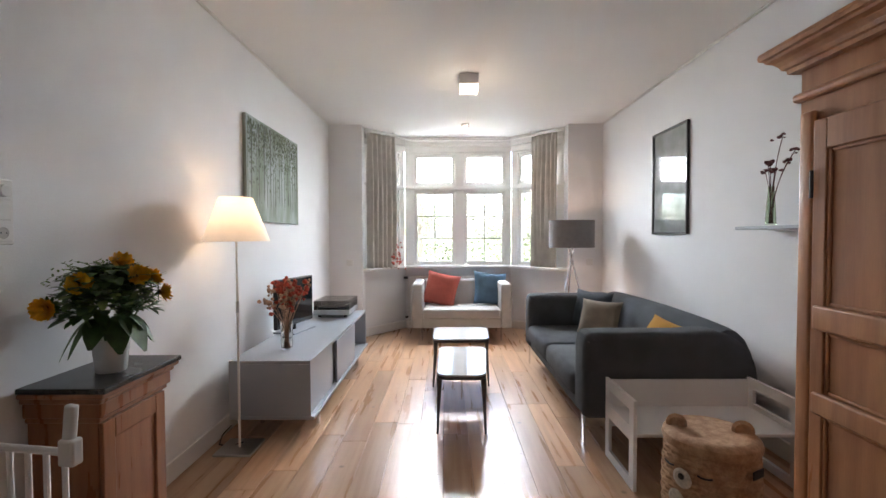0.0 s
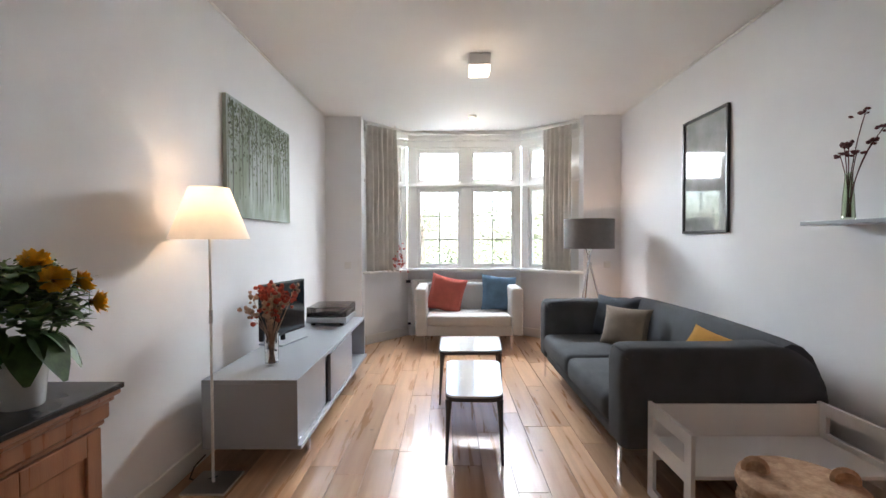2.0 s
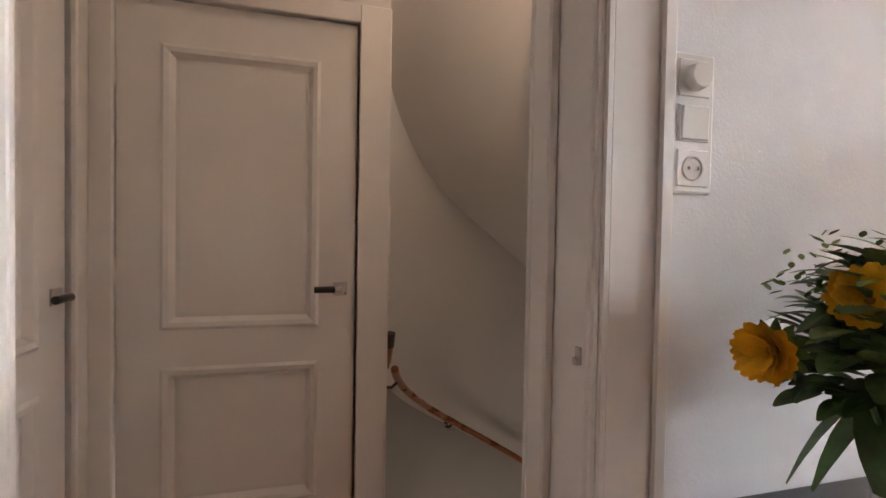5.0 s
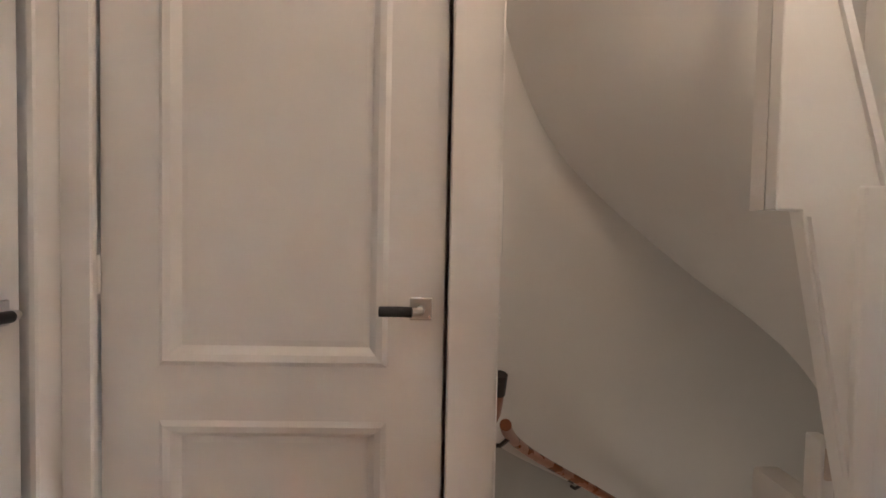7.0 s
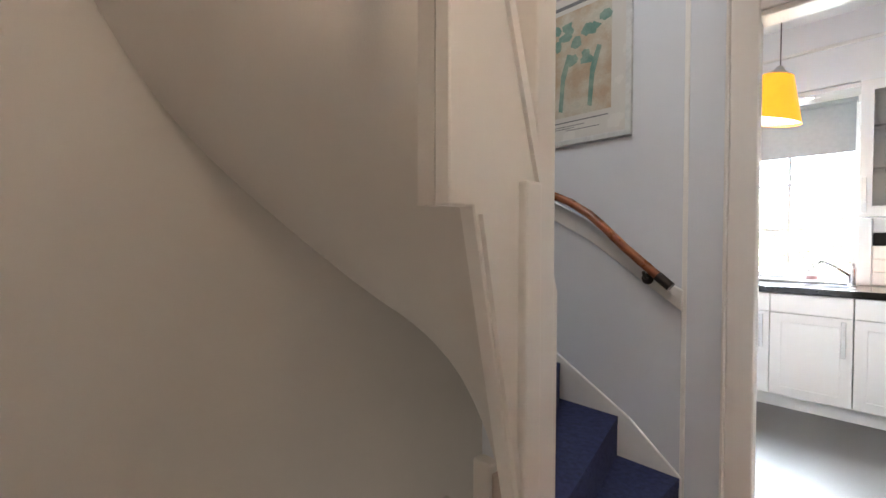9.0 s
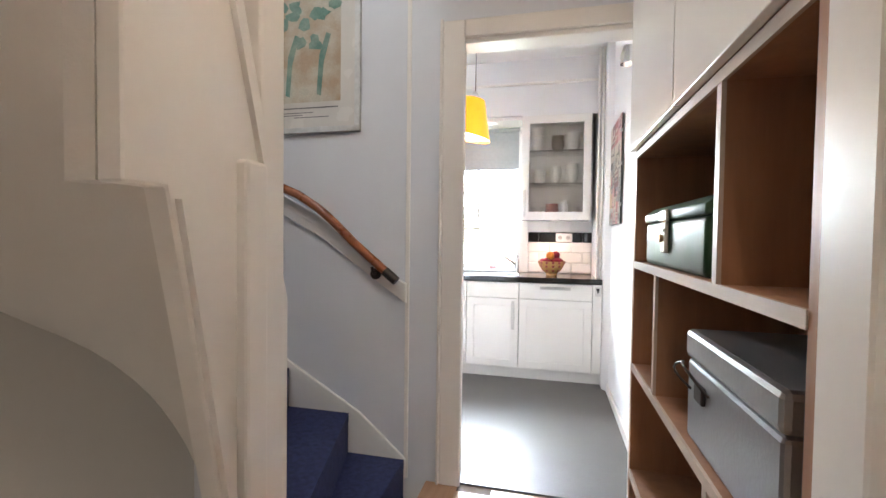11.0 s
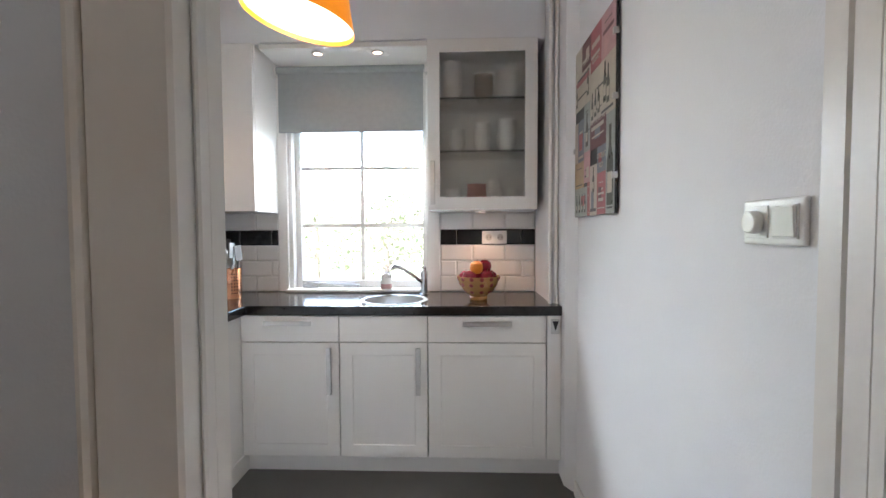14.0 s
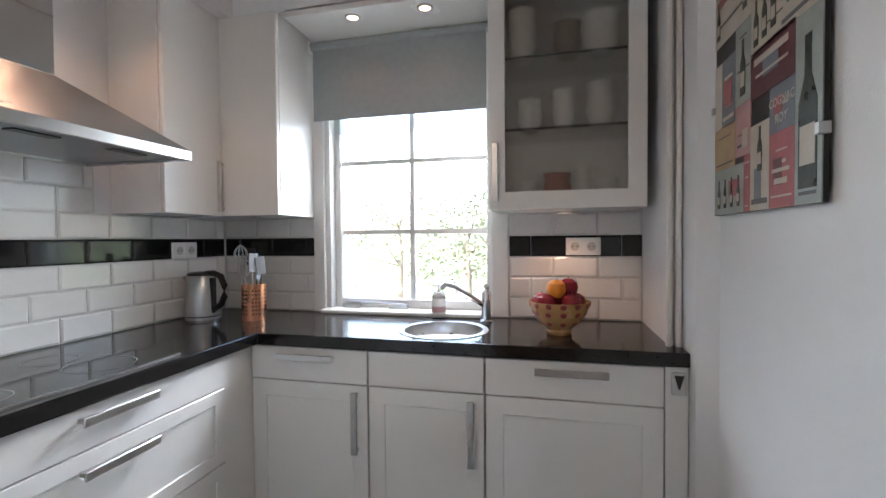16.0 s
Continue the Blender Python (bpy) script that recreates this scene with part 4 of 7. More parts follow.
stair = tagged(new("stair"), "winding stair with deep blue carpeted treads", "stair", kind="structure")
CORNER = (XC + 0.02, YS - 0.02)
for k in range(13):
    a0, a1, z = TURN0 + TURN * k, TURN0 + TURN * (k + 1), 0.10 + RISE * k
    pts = [(NX + 0.05 * math.cos(radians(a0)), NY + 0.05 * math.sin(radians(a0)))]
    ca = math.degrees(math.atan2(CORNER[1] - NY, CORNER[0] - NX))
    for i in range(7):
        a = a0 - 1.6 + (a1 - a0 + 1.6) * i / 6
        pts.append(rim(a))
        if a < ca < a0 - 1.6 + (a1 - a0 + 1.6) * (i + 1) / 6:
            pts.append(CORNER)
    pts.append((NX + 0.05 * math.cos(radians(a1)), NY + 0.05 * math.sin(radians(a1))))
    bmt = prism(pts, z - (0.045 if k < 4 else 0.02), z)
    part("tread", bmt, CARPET, stair, "deep blue carpeted tread")
    p0 = (NX, NY)
    part("riser", prism([p0, rim(a0 - 1.5), rim(a0 + 0.5)], z - (RISE if k < 4 else 0.1), z - 0.04), CARPET, stair, "blue carpeted riser")
# plastered underside
bmh = bmesh.new()
angs = [120 + 2.5 * i for i in range(67)]
SLOPE = [(115, -0.9), (132, -0.05), (141, 0.38), (154, 0.73), (167, 0.92), (180, 1.10), (191, 1.265), (205, 1.45), (216, 1.58), (227, 1.73), (240, 1.92), (290, 2.55)]


def under(a):
    """Height of the plastered underside in a direction."""
    for (a0, z0), (a1, z1) in zip(SLOPE, SLOPE[1:]):
        if a <= a1:
            return z0 + (z1 - z0) * (a - a0) / (a1 - a0)
    return SLOPE[-1][1]


rows2 = []
for a in angs:
    z = (under(a - 5) + under(a) + under(a + 5)) / 3
    ro = min(reach(a, -0.01), 0.12 / max(0.02, math.cos(radians(a))))
    row = []
    for t in (0.03, 0.2, 0.4, 0.6, 0.8, 1.0):
        r = ro * t
        row.append((NX + r * math.cos(radians(a)), NY + r * math.sin(radians(a)), z))
    rows2.append(row)
for dz in (0.0, 0.12):
    vs = [[bmh.verts.new((x, y, z + dz)) for x, y, z in row] for row in rows2]
    for i in range(len(vs) - 1):
        for j in range(5):
            f = (vs[i][j], vs[i][j + 1], vs[i + 1][j + 1], vs[i + 1][j])
            bmh.faces.new(f if dz else f[::-1])
setting("stair_soffit", bmh, HALLWALL, "smooth plastered underside of the winding stair", smooth=True, category="stair")
# outer string, newel
setting("stair_string", prism([(2.21, 0.0), (2.055, 0.69), (1.932, 1.285), (1.870, 1.285), (1.868, 2.16), (1.90, 2.16), (2.135, 1.348), (2.215, 1.10)], -2.075, -2.035, 'x', bev=0.003, seg=1), PAINT,
        "cream painted string board of the stair", category="stair")
setting("stair_string_moulding", merge(prism([(1.945, 1.27), (1.96, 1.27), (2.075, 0.69), (2.215, 0.02), (2.20, 0.0), (2.057, 0.69)], -2.035, -2.023, 'x'),
                                       prism([(1.895, 2.12), (1.915, 2.12), (2.13, 1.40), (2.125, 1.34)], -2.035, -2.024, 'x')), PAINT, "thin moulding along the string board", category="stair")
setting("stair_bulkhead", bx((-2.125, 1.870, 1.287, -2.076, 1.905, 2.77)), HALLWALL, "plastered return behind the string board", category="stair")
setting("stair_newel", bx((-2.10, 2.125, -0.2, -2.03, 2.195, ZC), (-2.055, 2.068, 0.0, -2.015, 2.124, 1.345), bev=0.006), PAINT, "cream painted newel post of the stair", category="stair")
setting("wall_stair_inner", bx((-2.40, 2.12, -2.9, -2.13, 2.20, 0.47)), HALLWALL, "low plastered wall under the stair")
bxx = thing("bell_box", -2.21, 2.15, 0.47, "small cream wall box on the ledge under the stair", "box")
part("case", bx((-0.03, -0.005, 0, 0.03, 0.035, 0.19), bev=0.006), PAINT, bxx)
part("cover", bx((0.03, 0.0, 0.08, 0.040, 0.03, 0.17), bev=0.004), SHELFEDGE, bxx)
# string board and rail on the wall
setting("stair_skirting", prism([(-2.224, 0.0), (-2.224, 0.10), (-2.47, 0.31), (-2.925, 0.575), (-3.49, 0.85), (-3.49, 0.3), (-2.6, 0.0)], YS - 0.018, YS - 0.001, 'y', bev=0.003, seg=1), PAINT,
        "white skirting board climbing along the stair", category="stair")
setting("trim_stair_wall", bx((-2.236, YS - 0.008, 0, -2.214, YS, 2.6), bev=0.003, seg=1), PAINT, "slim upright bead on the stair wall")
hr = thing("handrail", 0, 0, 0, "polished mahogany handrail on a pale board with dark ends", "handrail")
part("backing_board", prism([(-2.227, 0.885), (-2.227, 0.985), (-2.36, 1.045), (-2.70, 1.32), (-3.36, 1.665), (-3.36, 1.55), (-2.70, 1.215)], YS - 0.02, YS - 0.001, 'y', bev=0.003, seg=1), PAINT, hr, "pale painted backing board")
RY = YS - 0.075
rail = [(-2.318, RY, 1.05), (-2.47, RY, 1.175), (-2.59, RY, 1.285), (-2.67, RY, 1.352), (-2.79, RY, 1.425), (-3.05, RY, 1.53), (-3.24, RY, 1.63)]
part("rail", tube(rail, 0.022, 14), RAILWOOD, hr, smooth=True)
part("end_cap", tube([(-2.258, RY, 1.002), (-2.318, RY, 1.05)], 0.0235, 14), BRONZE, hr, "dark end cap", smooth=True)
part("end_cap", tube([(-3.24, RY, 1.63), (-3.29, RY, 1.655)], 0.0235, 14), BRONZE, hr, "dark end cap", smooth=True)
for x, z in ((-2.385, 1.085), (-3.12, 1.565)):
    part("bracket", merge(tube([(x, RY, z - 0.02), (x, RY + 0.02, z - 0.05), (x, YS - 0.02, z - 0.055)], 0.008), tube([(x, YS - 0.03, z - 0.055), (x, YS - 0.018, z - 0.055)], 0.028, 14)), BRONZE, hr, "bronze bracket", smooth=True)
hr2 = thing("handrail", 0, 0, 0, "mahogany handrail winding down the curved stairwell wall", "handrail")
rp = []
for i in range(28):
    a = 258 - 3.4 * i
    z = 0.52 - (252 - a) * 0.0121
    rp.append((NX + (RW - 0.07) * math.cos(radians(a)), NY + (RW - 0.07) * math.sin(radians(a)), z))
part("rail", tube(rp, 0.02, 12), RAILWOOD, hr2, smooth=True)
part("upturn", tube([(-2.403, 1.253, 0.616), (-2.363, 1.258, 0.656), (-2.333, 1.263, 0.736)], 0.02, 12), RAILWOOD, hr2, smooth=True)
part("end_cap", tube([(-2.336, 1.262, 0.726), (-2.321, 1.266, 0.791)], 0.023, 12), BRONZE, hr2, "dark end cap", smooth=True)
for i in (2, 14):
    x, y, z = rp[i]
    ux, uy = (x - NX) / (RW - 0.07), (y - NY) / (RW - 0.07)
    part("bracket", merge(tube([(x, y, z - 0.02), (x + ux * 0.03, y + uy * 0.03, z - 0.05), (x + ux * 0.075, y + uy * 0.075, z - 0.05)], 0.008), tube([(x + ux * 0.06, y + uy * 0.06, z - 0.05), (x + ux * 0.072, y + uy * 0.072, z - 0.05)], 0.025, 12)), BRONZE, hr2, smooth=True)
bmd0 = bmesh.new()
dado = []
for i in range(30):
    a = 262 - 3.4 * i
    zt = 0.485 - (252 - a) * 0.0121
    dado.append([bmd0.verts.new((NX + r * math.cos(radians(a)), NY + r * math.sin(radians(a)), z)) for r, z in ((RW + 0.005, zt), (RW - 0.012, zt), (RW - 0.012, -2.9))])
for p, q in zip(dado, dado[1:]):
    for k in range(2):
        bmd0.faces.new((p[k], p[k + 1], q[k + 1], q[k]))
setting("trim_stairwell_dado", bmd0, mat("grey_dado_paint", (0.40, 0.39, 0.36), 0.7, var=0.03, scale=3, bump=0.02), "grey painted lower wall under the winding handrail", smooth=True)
# entry phone
ph = thing("entry_phone", -2.20, 1.213, 1.145, "white wall entry phone with a coiled cord", "phone")
part("base", bx((-0.10, 0, 0.02, -0.005, 0.012, 0.215), bev=0.005), CERAMIC, ph)
part("handset", bx((-0.075, 0.008, 0.0, -0.02, 0.036, 0.23), bev=0.013, seg=3), CERAMIC, ph, smooth=True)
cord = []
for i in range(150):
    t = i / 149
    a = t * 2 * math.pi * 22
    cord.append((-0.045 + 0.006 * math.cos(a), 0.022 + 0.008 * math.sin(math.pi * t) + 0.006 * math.sin(a), 0.01 - 0.20 * math.sin(math.pi * t)))
part("cord", tube(cord, 0.0026, 6), CERAMIC, ph, smooth=True)

# framed poster on the stair wall
po = thing("framed_poster", -3.105, YS - 0.001, 1.75, "silver-framed poster of green trees on a tan ground", "picture")
PW, PH = 0.625, 0.86
part("frame", bx((0, -0.022, 0, PW, 0, 0.03), (0, -0.022, PH - 0.03, PW, 0, PH), (0, -0.022, 0.03, 0.03, 0, PH - 0.03), (PW - 0.03, -0.022, 0.03, PW, 0, PH - 0.03), bev=0.003), mat("silver_frame", (0.60, 0.61, 0.60), 0.45, var=0.08, scale=20, fine=60), po, "whitewashed frame")
part("sheet", bx((0.03, -0.010, 0.03, PW - 0.03, -0.003, PH - 0.03)), mat("poster_paper", (0.62, 0.60, 0.56), 0.25, var=0.02), po)
part("picture_field", bx((0.10, -0.0115, 0.16, PW - 0.11, -0.0102, PH - 0.12)), mat("poster_tan", (0.42, 0.31, 0.21), 0.3, var=0.15, scale=7, col2=(0.52, 0.50, 0.42)), po)
GRN = mat("poster_green", (0.12, 0.23, 0.19), 0.4, var=0.3, scale=14, col2=(0.24, 0.33, 0.27))
rnd = random.Random(5)
for cx in (0.22, 0.40):
    trunk = [(cx - 0.02, 0.20), (cx + 0.005, 0.19), (cx + 0.02, 0.36), (cx + 0.06, 0.50), (cx + 0.035, 0.51), (cx - 0.005, 0.40)]
    part("tree_shape", prism(trunk, -0.0125, -0.0117, 'y'), GRN, po)
    for k in range(8):
        x, z = cx + rnd.uniform(-0.09, 0.09), rnd.uniform(0.44, 0.66)
        blob = [(x + rnd.uniform(0.02, 0.05) * math.cos(a), z + rnd.uniform(0.015, 0.04) * math.sin(a)) for a in [i * 0.9 for i in range(7)]]
        part("tree_shape", prism(blob, -0.0126 - k * 0.0001, -0.0118, 'y'), GRN, po)
INK = mat("grey_ink", (0.16, 0.16, 0.17), 0.7)
for z, x0, x1, h in ((0.128, 0.10, 0.50, 0.006), (0.105, 0.10, 0.36, 0.004), (0.093, 0.10, 0.30, 0.004), (0.081, 0.25, 0.45, 0.004), (0.765, 0.12, 0.48, 0.02)):
    part("text_line", bx((x0, -0.0112, z, x1, -0.0102, z + h)), INK, po)

# open shelving with cupboard above
XF = -1.29
cs = thing("hall_shelving", 0, 0, 0, "built-in hall shelving with walnut compartments and pale cupboard doors above", "shelving")
CY0, CY1 = 1.93, 2.89
part("side", bx((XF, CY0, 0, -0.99, CY0 + 0.02, 2.62)), WALNUT, cs)
part("side", bx((XF, CY1 - 0.02, 0, -0.99, CY1, 2.62)), WALNUT, cs)
part("back", bx((-0.995, CY0 + 0.02, 0, -0.987, CY1 - 0.02, 2.62)), WALNUT, cs)
part("post", bx((XF - 0.004, CY0 - 0.075, 0, -1.075, CY0 - 0.001, 2.62), bev=0.003, seg=1), PAINT, cs, "white painted post")
part("side_facing", bx((XF, CY1 + 0.001, 0, XK - 0.003, CY1 + 0.012, 2.62)), PAINT, cs, "white painted outer side")
for z in (0.03, 0.505, 0.828, 1.137, 1.463):
    s = part("shelf", bx((XF + 0.004, CY0 + 0.02, z, -0.995, CY1 - 0.02, z + 0.018)), WALNUT, cs)
    part("shelf_edge", bx((XF - 0.002, CY0 + 0.02, z - 0.001, XF + 0.004, CY1 - 0.02, z + 0.019)), SHELFEDGE, s, "pale edge strip")
for z0, z1, y in ((1.155, 1.463, 2.207), (0.846, 1.137, 2.60), (0.523, 0.828, 2.223), (0.048, 0.505, 2.542)):
    s = part("divider", bx((XF + 0.006, y - 0.009, z0, -0.995, y + 0.009, z1)), WALNUT, cs)
    part("divider_edge", bx((XF - 0.001, y - 0.0095, z0, XF + 0.006, y + 0.0095, z1)), SHELFEDGE, s, "pale edge strip")
for y0, y1 in ((CY0 + 0.002, 2.408), (2.412, CY1 - 0.002)):
    part("cupboard_door", bx((XF - 0.018, y0, 1.485, XF, y1, 2.60), bev=0.002), KITWHITE, cs, "plain pale cupboard door")
gb = thing("bread_tin", -1.275, 2.30, 1.155, "old green enamel bread tin with a worn steel clasp", "tin")
part("body", bx((0, 0, 0, 0.24, 0.49, 0.112), bev=0.012, seg=3), GREENTIN, gb, smooth=True)
lid = [(-0.004, 0.112), (-0.004, 0.132), (0.02, 0.150), (0.12, 0.166), (0.22, 0.150), (0.244, 0.132), (0.244, 0.112)]
part("lid", prism([(x, z) for x, z in lid], -0.004, 0.494, 'y', bev=0.005), GREENTIN, gb, "domed green lid", smooth=True)
cp = part("clasp", bx((-0.012, 0.228, 0.108, -0.004, 0.294, 0.136), (-0.010, 0.242, 0.036, -0.001, 0.280, 0.108), bev=0.004), CERAMIC, gb, "worn pale clasp")
part("knob", tube([(-0.010, 0.262, 0.070), (-0.018, 0.262, 0.070)], 0.009, 12), mat("old_brass", (0.35, 0.22, 0.10), 0.4, metal=0.8), cp, "brass knob", smooth=True)
part("clasp_eye", bx((-0.014, 0.242, 0.086, -0.010, 0.280, 0.092), bev=0.001), STEEL, cp)
gc = thing("metal_case", -1.275, 2.02, 0.848, "dented grey metal case with a wire handle", "case")
part("body", bx((0, 0, 0, 0.24, 0.36, 0.15), bev=0.008), GREYTIN, gc)
part("lid", bx((-0.004, -0.004, 0.152, 0.244, 0.364, 0.205), bev=0.010), GREYTIN, gc)
part("wire_handle", tube([(-0.005, 0.23, 0.115)] + arc((-0.005, 0.23, 0.115), (-0.05, 0.245, 0.17), (-0.03, 0.28, 0.16), 5) + arc((-0.03, 0.28, 0.16), (-0.05, 0.34, 0.14), (-0.005, 0.32, 0.10), 5), 0.0025, 6), BRONZE, gc)
part("latch", bx((-0.008, 0.255, 0.09, 0, 0.295, 0.12), bev=0.002), BRONZE, gc)
cn = thing("white_canister", -1.06, 2.74, 1.155, "plain white canister behind the green tin", "canister")
part("body", lathe([(0.042, 0.0), (0.044, 0.006), (0.044, 0.235), (0.041, 0.242)], 28), CERAMIC, cn, smooth=True)
part("lid", lathe([(0.045, 0.243), (0.046, 0.258), (0.040, 0.266), (0.010, 0.268)], 28), CERAMIC, cn, smooth=True)
# hall wall lamp
wl = thing("wall_spot", -1.15, 4.0, 2.20, "small chrome spot lamp on the kitchen wall", "lamp")
part("arm", tube([(0.08, 0, 0.04), (0.0, 0, 0.03)], 0.008), CHROME, wl)
part("shade", moved(lathe([(0.0, 0.06), (0.025, 0.05), (0.038, 0.0), (0.04, -0.045)], 20, cap=False), pose(0, 0, 0, 0, 0, 0)), CHROME, wl, smooth=True)
bl = bpy.data.lights.new("hall_spot_bulb", 'POINT')
bl.energy, bl.color, bl.shadow_soft_size = 0.008, (1.0, 0.80, 0.62), 0.04
new("hall_spot_bulb", bl).location = (-1.15, 4.0, 2.13)
# added unseen cool fill, standing for daylight from upstairs down the open stair
bl = bpy.data.lights.new("stairwell_top_fill", 'POINT')
bl.energy, bl.color, bl.shadow_soft_size = 1.45, (0.88, 0.94, 1.0), 0.3
new("stairwell_top_fill", bl).location = (-2.35, 1.6, 4.4)
# unseen warm hall light without a fitting, placed to shade the stairwell wall
bl = bpy.data.lights.new("hall_unseen_lamp", 'POINT')
bl.energy, bl.color, bl.shadow_soft_size = 0.42, (1.0, 0.76, 0.56), 0.05
new("hall_unseen_lamp", bl).location = (-1.50, 1.74, 2.60)

# added unseen fill light below, brightening the stairwell wall and the stair's underside
bl = bpy.data.lights.new("stairwell_low_fill", 'POINT')
bl.energy, bl.color, bl.shadow_soft_size = 0.45, (1.0, 0.88, 0.76), 0.2
new("stairwell_low_fill", bl).location = (-2.5, 1.75, -1.5)


# ---------- kitchen ----------
CF, CT = 5.275, 0.885
def shaker(name, parent, x0, x1, z0, z1, y, axis='y', frame_w=0.065):
    """A framed cupboard front standing at y, or at x when axis is 'x' (then x0, x1 run along y)."""
    def b(a0, d0, c0, a1, d1, c1):
        return (a0, y - d1, c0, a1, y - d0, c1) if axis == 'y' else (y + d0, a0, c0, y + d1, a1, c1)
    f = frame_w
    bm = ring_frame(x0, z0, x1, z1, f, 0, -0.02)
    if axis == 'y':
        moved(bm, Matrix.Translation((0, y, 0)))
    else:
        moved(bm, Matrix.Translation((y, 0, 0)) @ Matrix.Rotation(radians(90), 4, 'Z'))
    d = part(name, bm, KITWHITE, parent)
    part("panel", bx(b(x0 + f, 0, z0 + f, x1 - f, 0.014, z1 - f)), KITWHITE, d)
    return d
def bar_handle(parent, p, q, out):
    """A square bow handle from p to q, standing off along out."""
    P, Q, O = Vector(p), Vector(q), Vector(out)
    w = 0.009
    def blk(c0, c1, e=w):
        es = [0.005 if abs(o) > 0.5 else 0.0125 for o in O] if e == w else [e] * 3
        return tuple(min(a, b) - k for a, b, k in zip(c0, c1, es)) + tuple(max(a, b) + k for a, b, k in zip(c0, c1, es))
    bar = blk(P + O * 0.03, Q + O * 0.03)
    p1, q1 = blk(P + O * 0.008, P + O * 0.022, 0.0065), blk(Q + O * 0.008, Q + O * 0.022, 0.0065)
    return part("handle", bx(bar, p1, q1, bev=0.002, seg=1), STEEL, parent, "square brushed steel handle")
units = [(-2.749, -2.240, True), (-2.236, -1.788, False), (-1.784, -1.190, True)]
for i, (x0, x1, dh) in enumerate(units):
    u = thing("base_unit", x0, CF, 0, "white kitchen base unit with drawer front and panelled door", "cabinet", "base units")
    w = x1 - x0
    part("carcass", bx((0, 0.001, 0.10, w, 0.50, 0.836)), KITWHITE, u)
    dfr = part("drawer_front", bx((0.001, -0.02, 0.700, w - 0.001, 0, 0.833), bev=0.0025, seg=1), KITWHITE, u)
    if dh:
        bar_handle(dfr, (w / 2 - 0.11, -0.02, 0.80), (w / 2 + 0.11, -0.02, 0.80), (0, -1, 0))
    dd = shaker("door", u, 0.001, w - 0.001, 0.103, 0.696, 0)
    if i < 2:
        bar_handle(dd, (w - 0.045, -0.02, 0.45), (w - 0.045, -0.02, 0.665), (0, -1, 0))
ft = thing("filler_post", -1.187, CF, 0, "narrow white filler post with an old towel clip", "panel")
part("post", bx((0, -0.018, 0.10, 0.071, 0.5, 0.836), bev=0.002, seg=1), KITWHITE, ft)
cpx = part("towel_clip", bx((0.018, -0.026, 0.745, 0.062, -0.018, 0.82), bev=0.003), STEEL, ft, "steel towel clip")
part("clip_notch", prism([(0.025, 0.81), (0.055, 0.81), (0.042, 0.765), (0.038, 0.765)], -0.0285, -0.0262, 'y'), DARK, cpx)
tagged(put("plinth", bx((-2.76, CF + 0.035, 0.002, -1.1145, CF + 0.05, 0.10), (-2.72 - 0.04, 3.9, 0.002, -2.745, CF + 0.035, 0.10)), KITWHITE), "white kitchen plinth board", "plinth", kind="structure")
# left run of drawers
XR0 = -2.75
for y0, y1 in ((4.232, 5.082), (3.70, 4.228)):
    u = thing("drawer_unit", -3.30, y0, 0, "white three-drawer kitchen unit below the hob", "cabinet", "base units")
    w = y1 - y0
    part("carcass", bx((0, 0.001, 0.10, 0.545, w - 0.001, 0.836)), KITWHITE, u)
    for z0, z1, k in ((0.718, 0.833, 0), (0.438, 0.714, 1), (0.103, 0.434, 1)):
        if k:
            d = shaker("drawer_front", u, 0.001, w - 0.001, z0, z1, 0.546, 'x', 0.05)
        else:
            d = part("drawer_front", bx((0.546, 0.001, z0, 0.566, w - 0.001, z1), bev=0.0025, seg=1), KITWHITE, u)
        hz = z1 - (0.05 if k else 0.03)
        bar_handle(d, (0.566, w / 2 - 0.10, hz), (0.566, w / 2 + 0.10, hz), (1, 0, 0))
cf = thing("corner_filler", XR0 - 0.02, 5.084, 0, "white corner filler panel between the kitchen runs", "panel")
part("panel", bx((0, 0, 0.10, 0.018, CF - 5.084, 0.836)), KITWHITE, cf)
# worktop
wt = [(XKW, 3.70), (-2.715, 3.70), (-2.715, 5.245), (-1.1145, 5.245), (-1.1145, YK), (XKW, YK)]
SX, SY, SR = -1.985, 5.46, 0.175
bmwt = prism(wt, 0.838, CT, bev=0.004)
top = put("worktop", bmwt, GRANITE)
tagged(top, "polished black granite worktop running round the corner", "worktop")
cut = put("worktop_cutter", moved(lathe([(SR - 0.012, -0.3), (SR - 0.012, 0.3)], 48), Matrix.Translation((SX, SY, CT))), GRANITE)
boo = top.modifiers.new("sink_hole", 'BOOLEAN')
boo.object, boo.operation = cut, 'DIFFERENCE'
bpy.context.view_layer.update()
dg = bpy.context.evaluated_depsgraph_get()
me2 = bpy.data.meshes.new_from_object(top.evaluated_get(dg))
top.modifiers.clear()
top.data = me2
bpy.data.objects.remove(cut)
sk = thing("sink", SX, SY, CT, "round inset stainless steel sink", "sink")
part("bowl", lathe([(0.03, -0.15), (0.12, -0.15), (0.150, -0.13), (SR - 0.016, -0.02), (SR - 0.012, 0.002), (SR + 0.010, 0.003), (SR + 0.012, 0.0)], 48, cap=False), STEEL, sk, smooth=True)
part("drain", lathe([(0.034, -0.149), (0.034, -0.145), (0.02, -0.144)], 24), CHROME, sk)
part("overflow", moved(lathe([(0.016, 0), (0.016, 0.004), (0.01, 0.005)], 16), pose(0, 0.146, -0.06, 100, 0, 0)), DARK, sk)
tp = thing("mixer_tap", -1.835, 5.66, CT, "chrome mixer tap with a slanting spout", "tap")
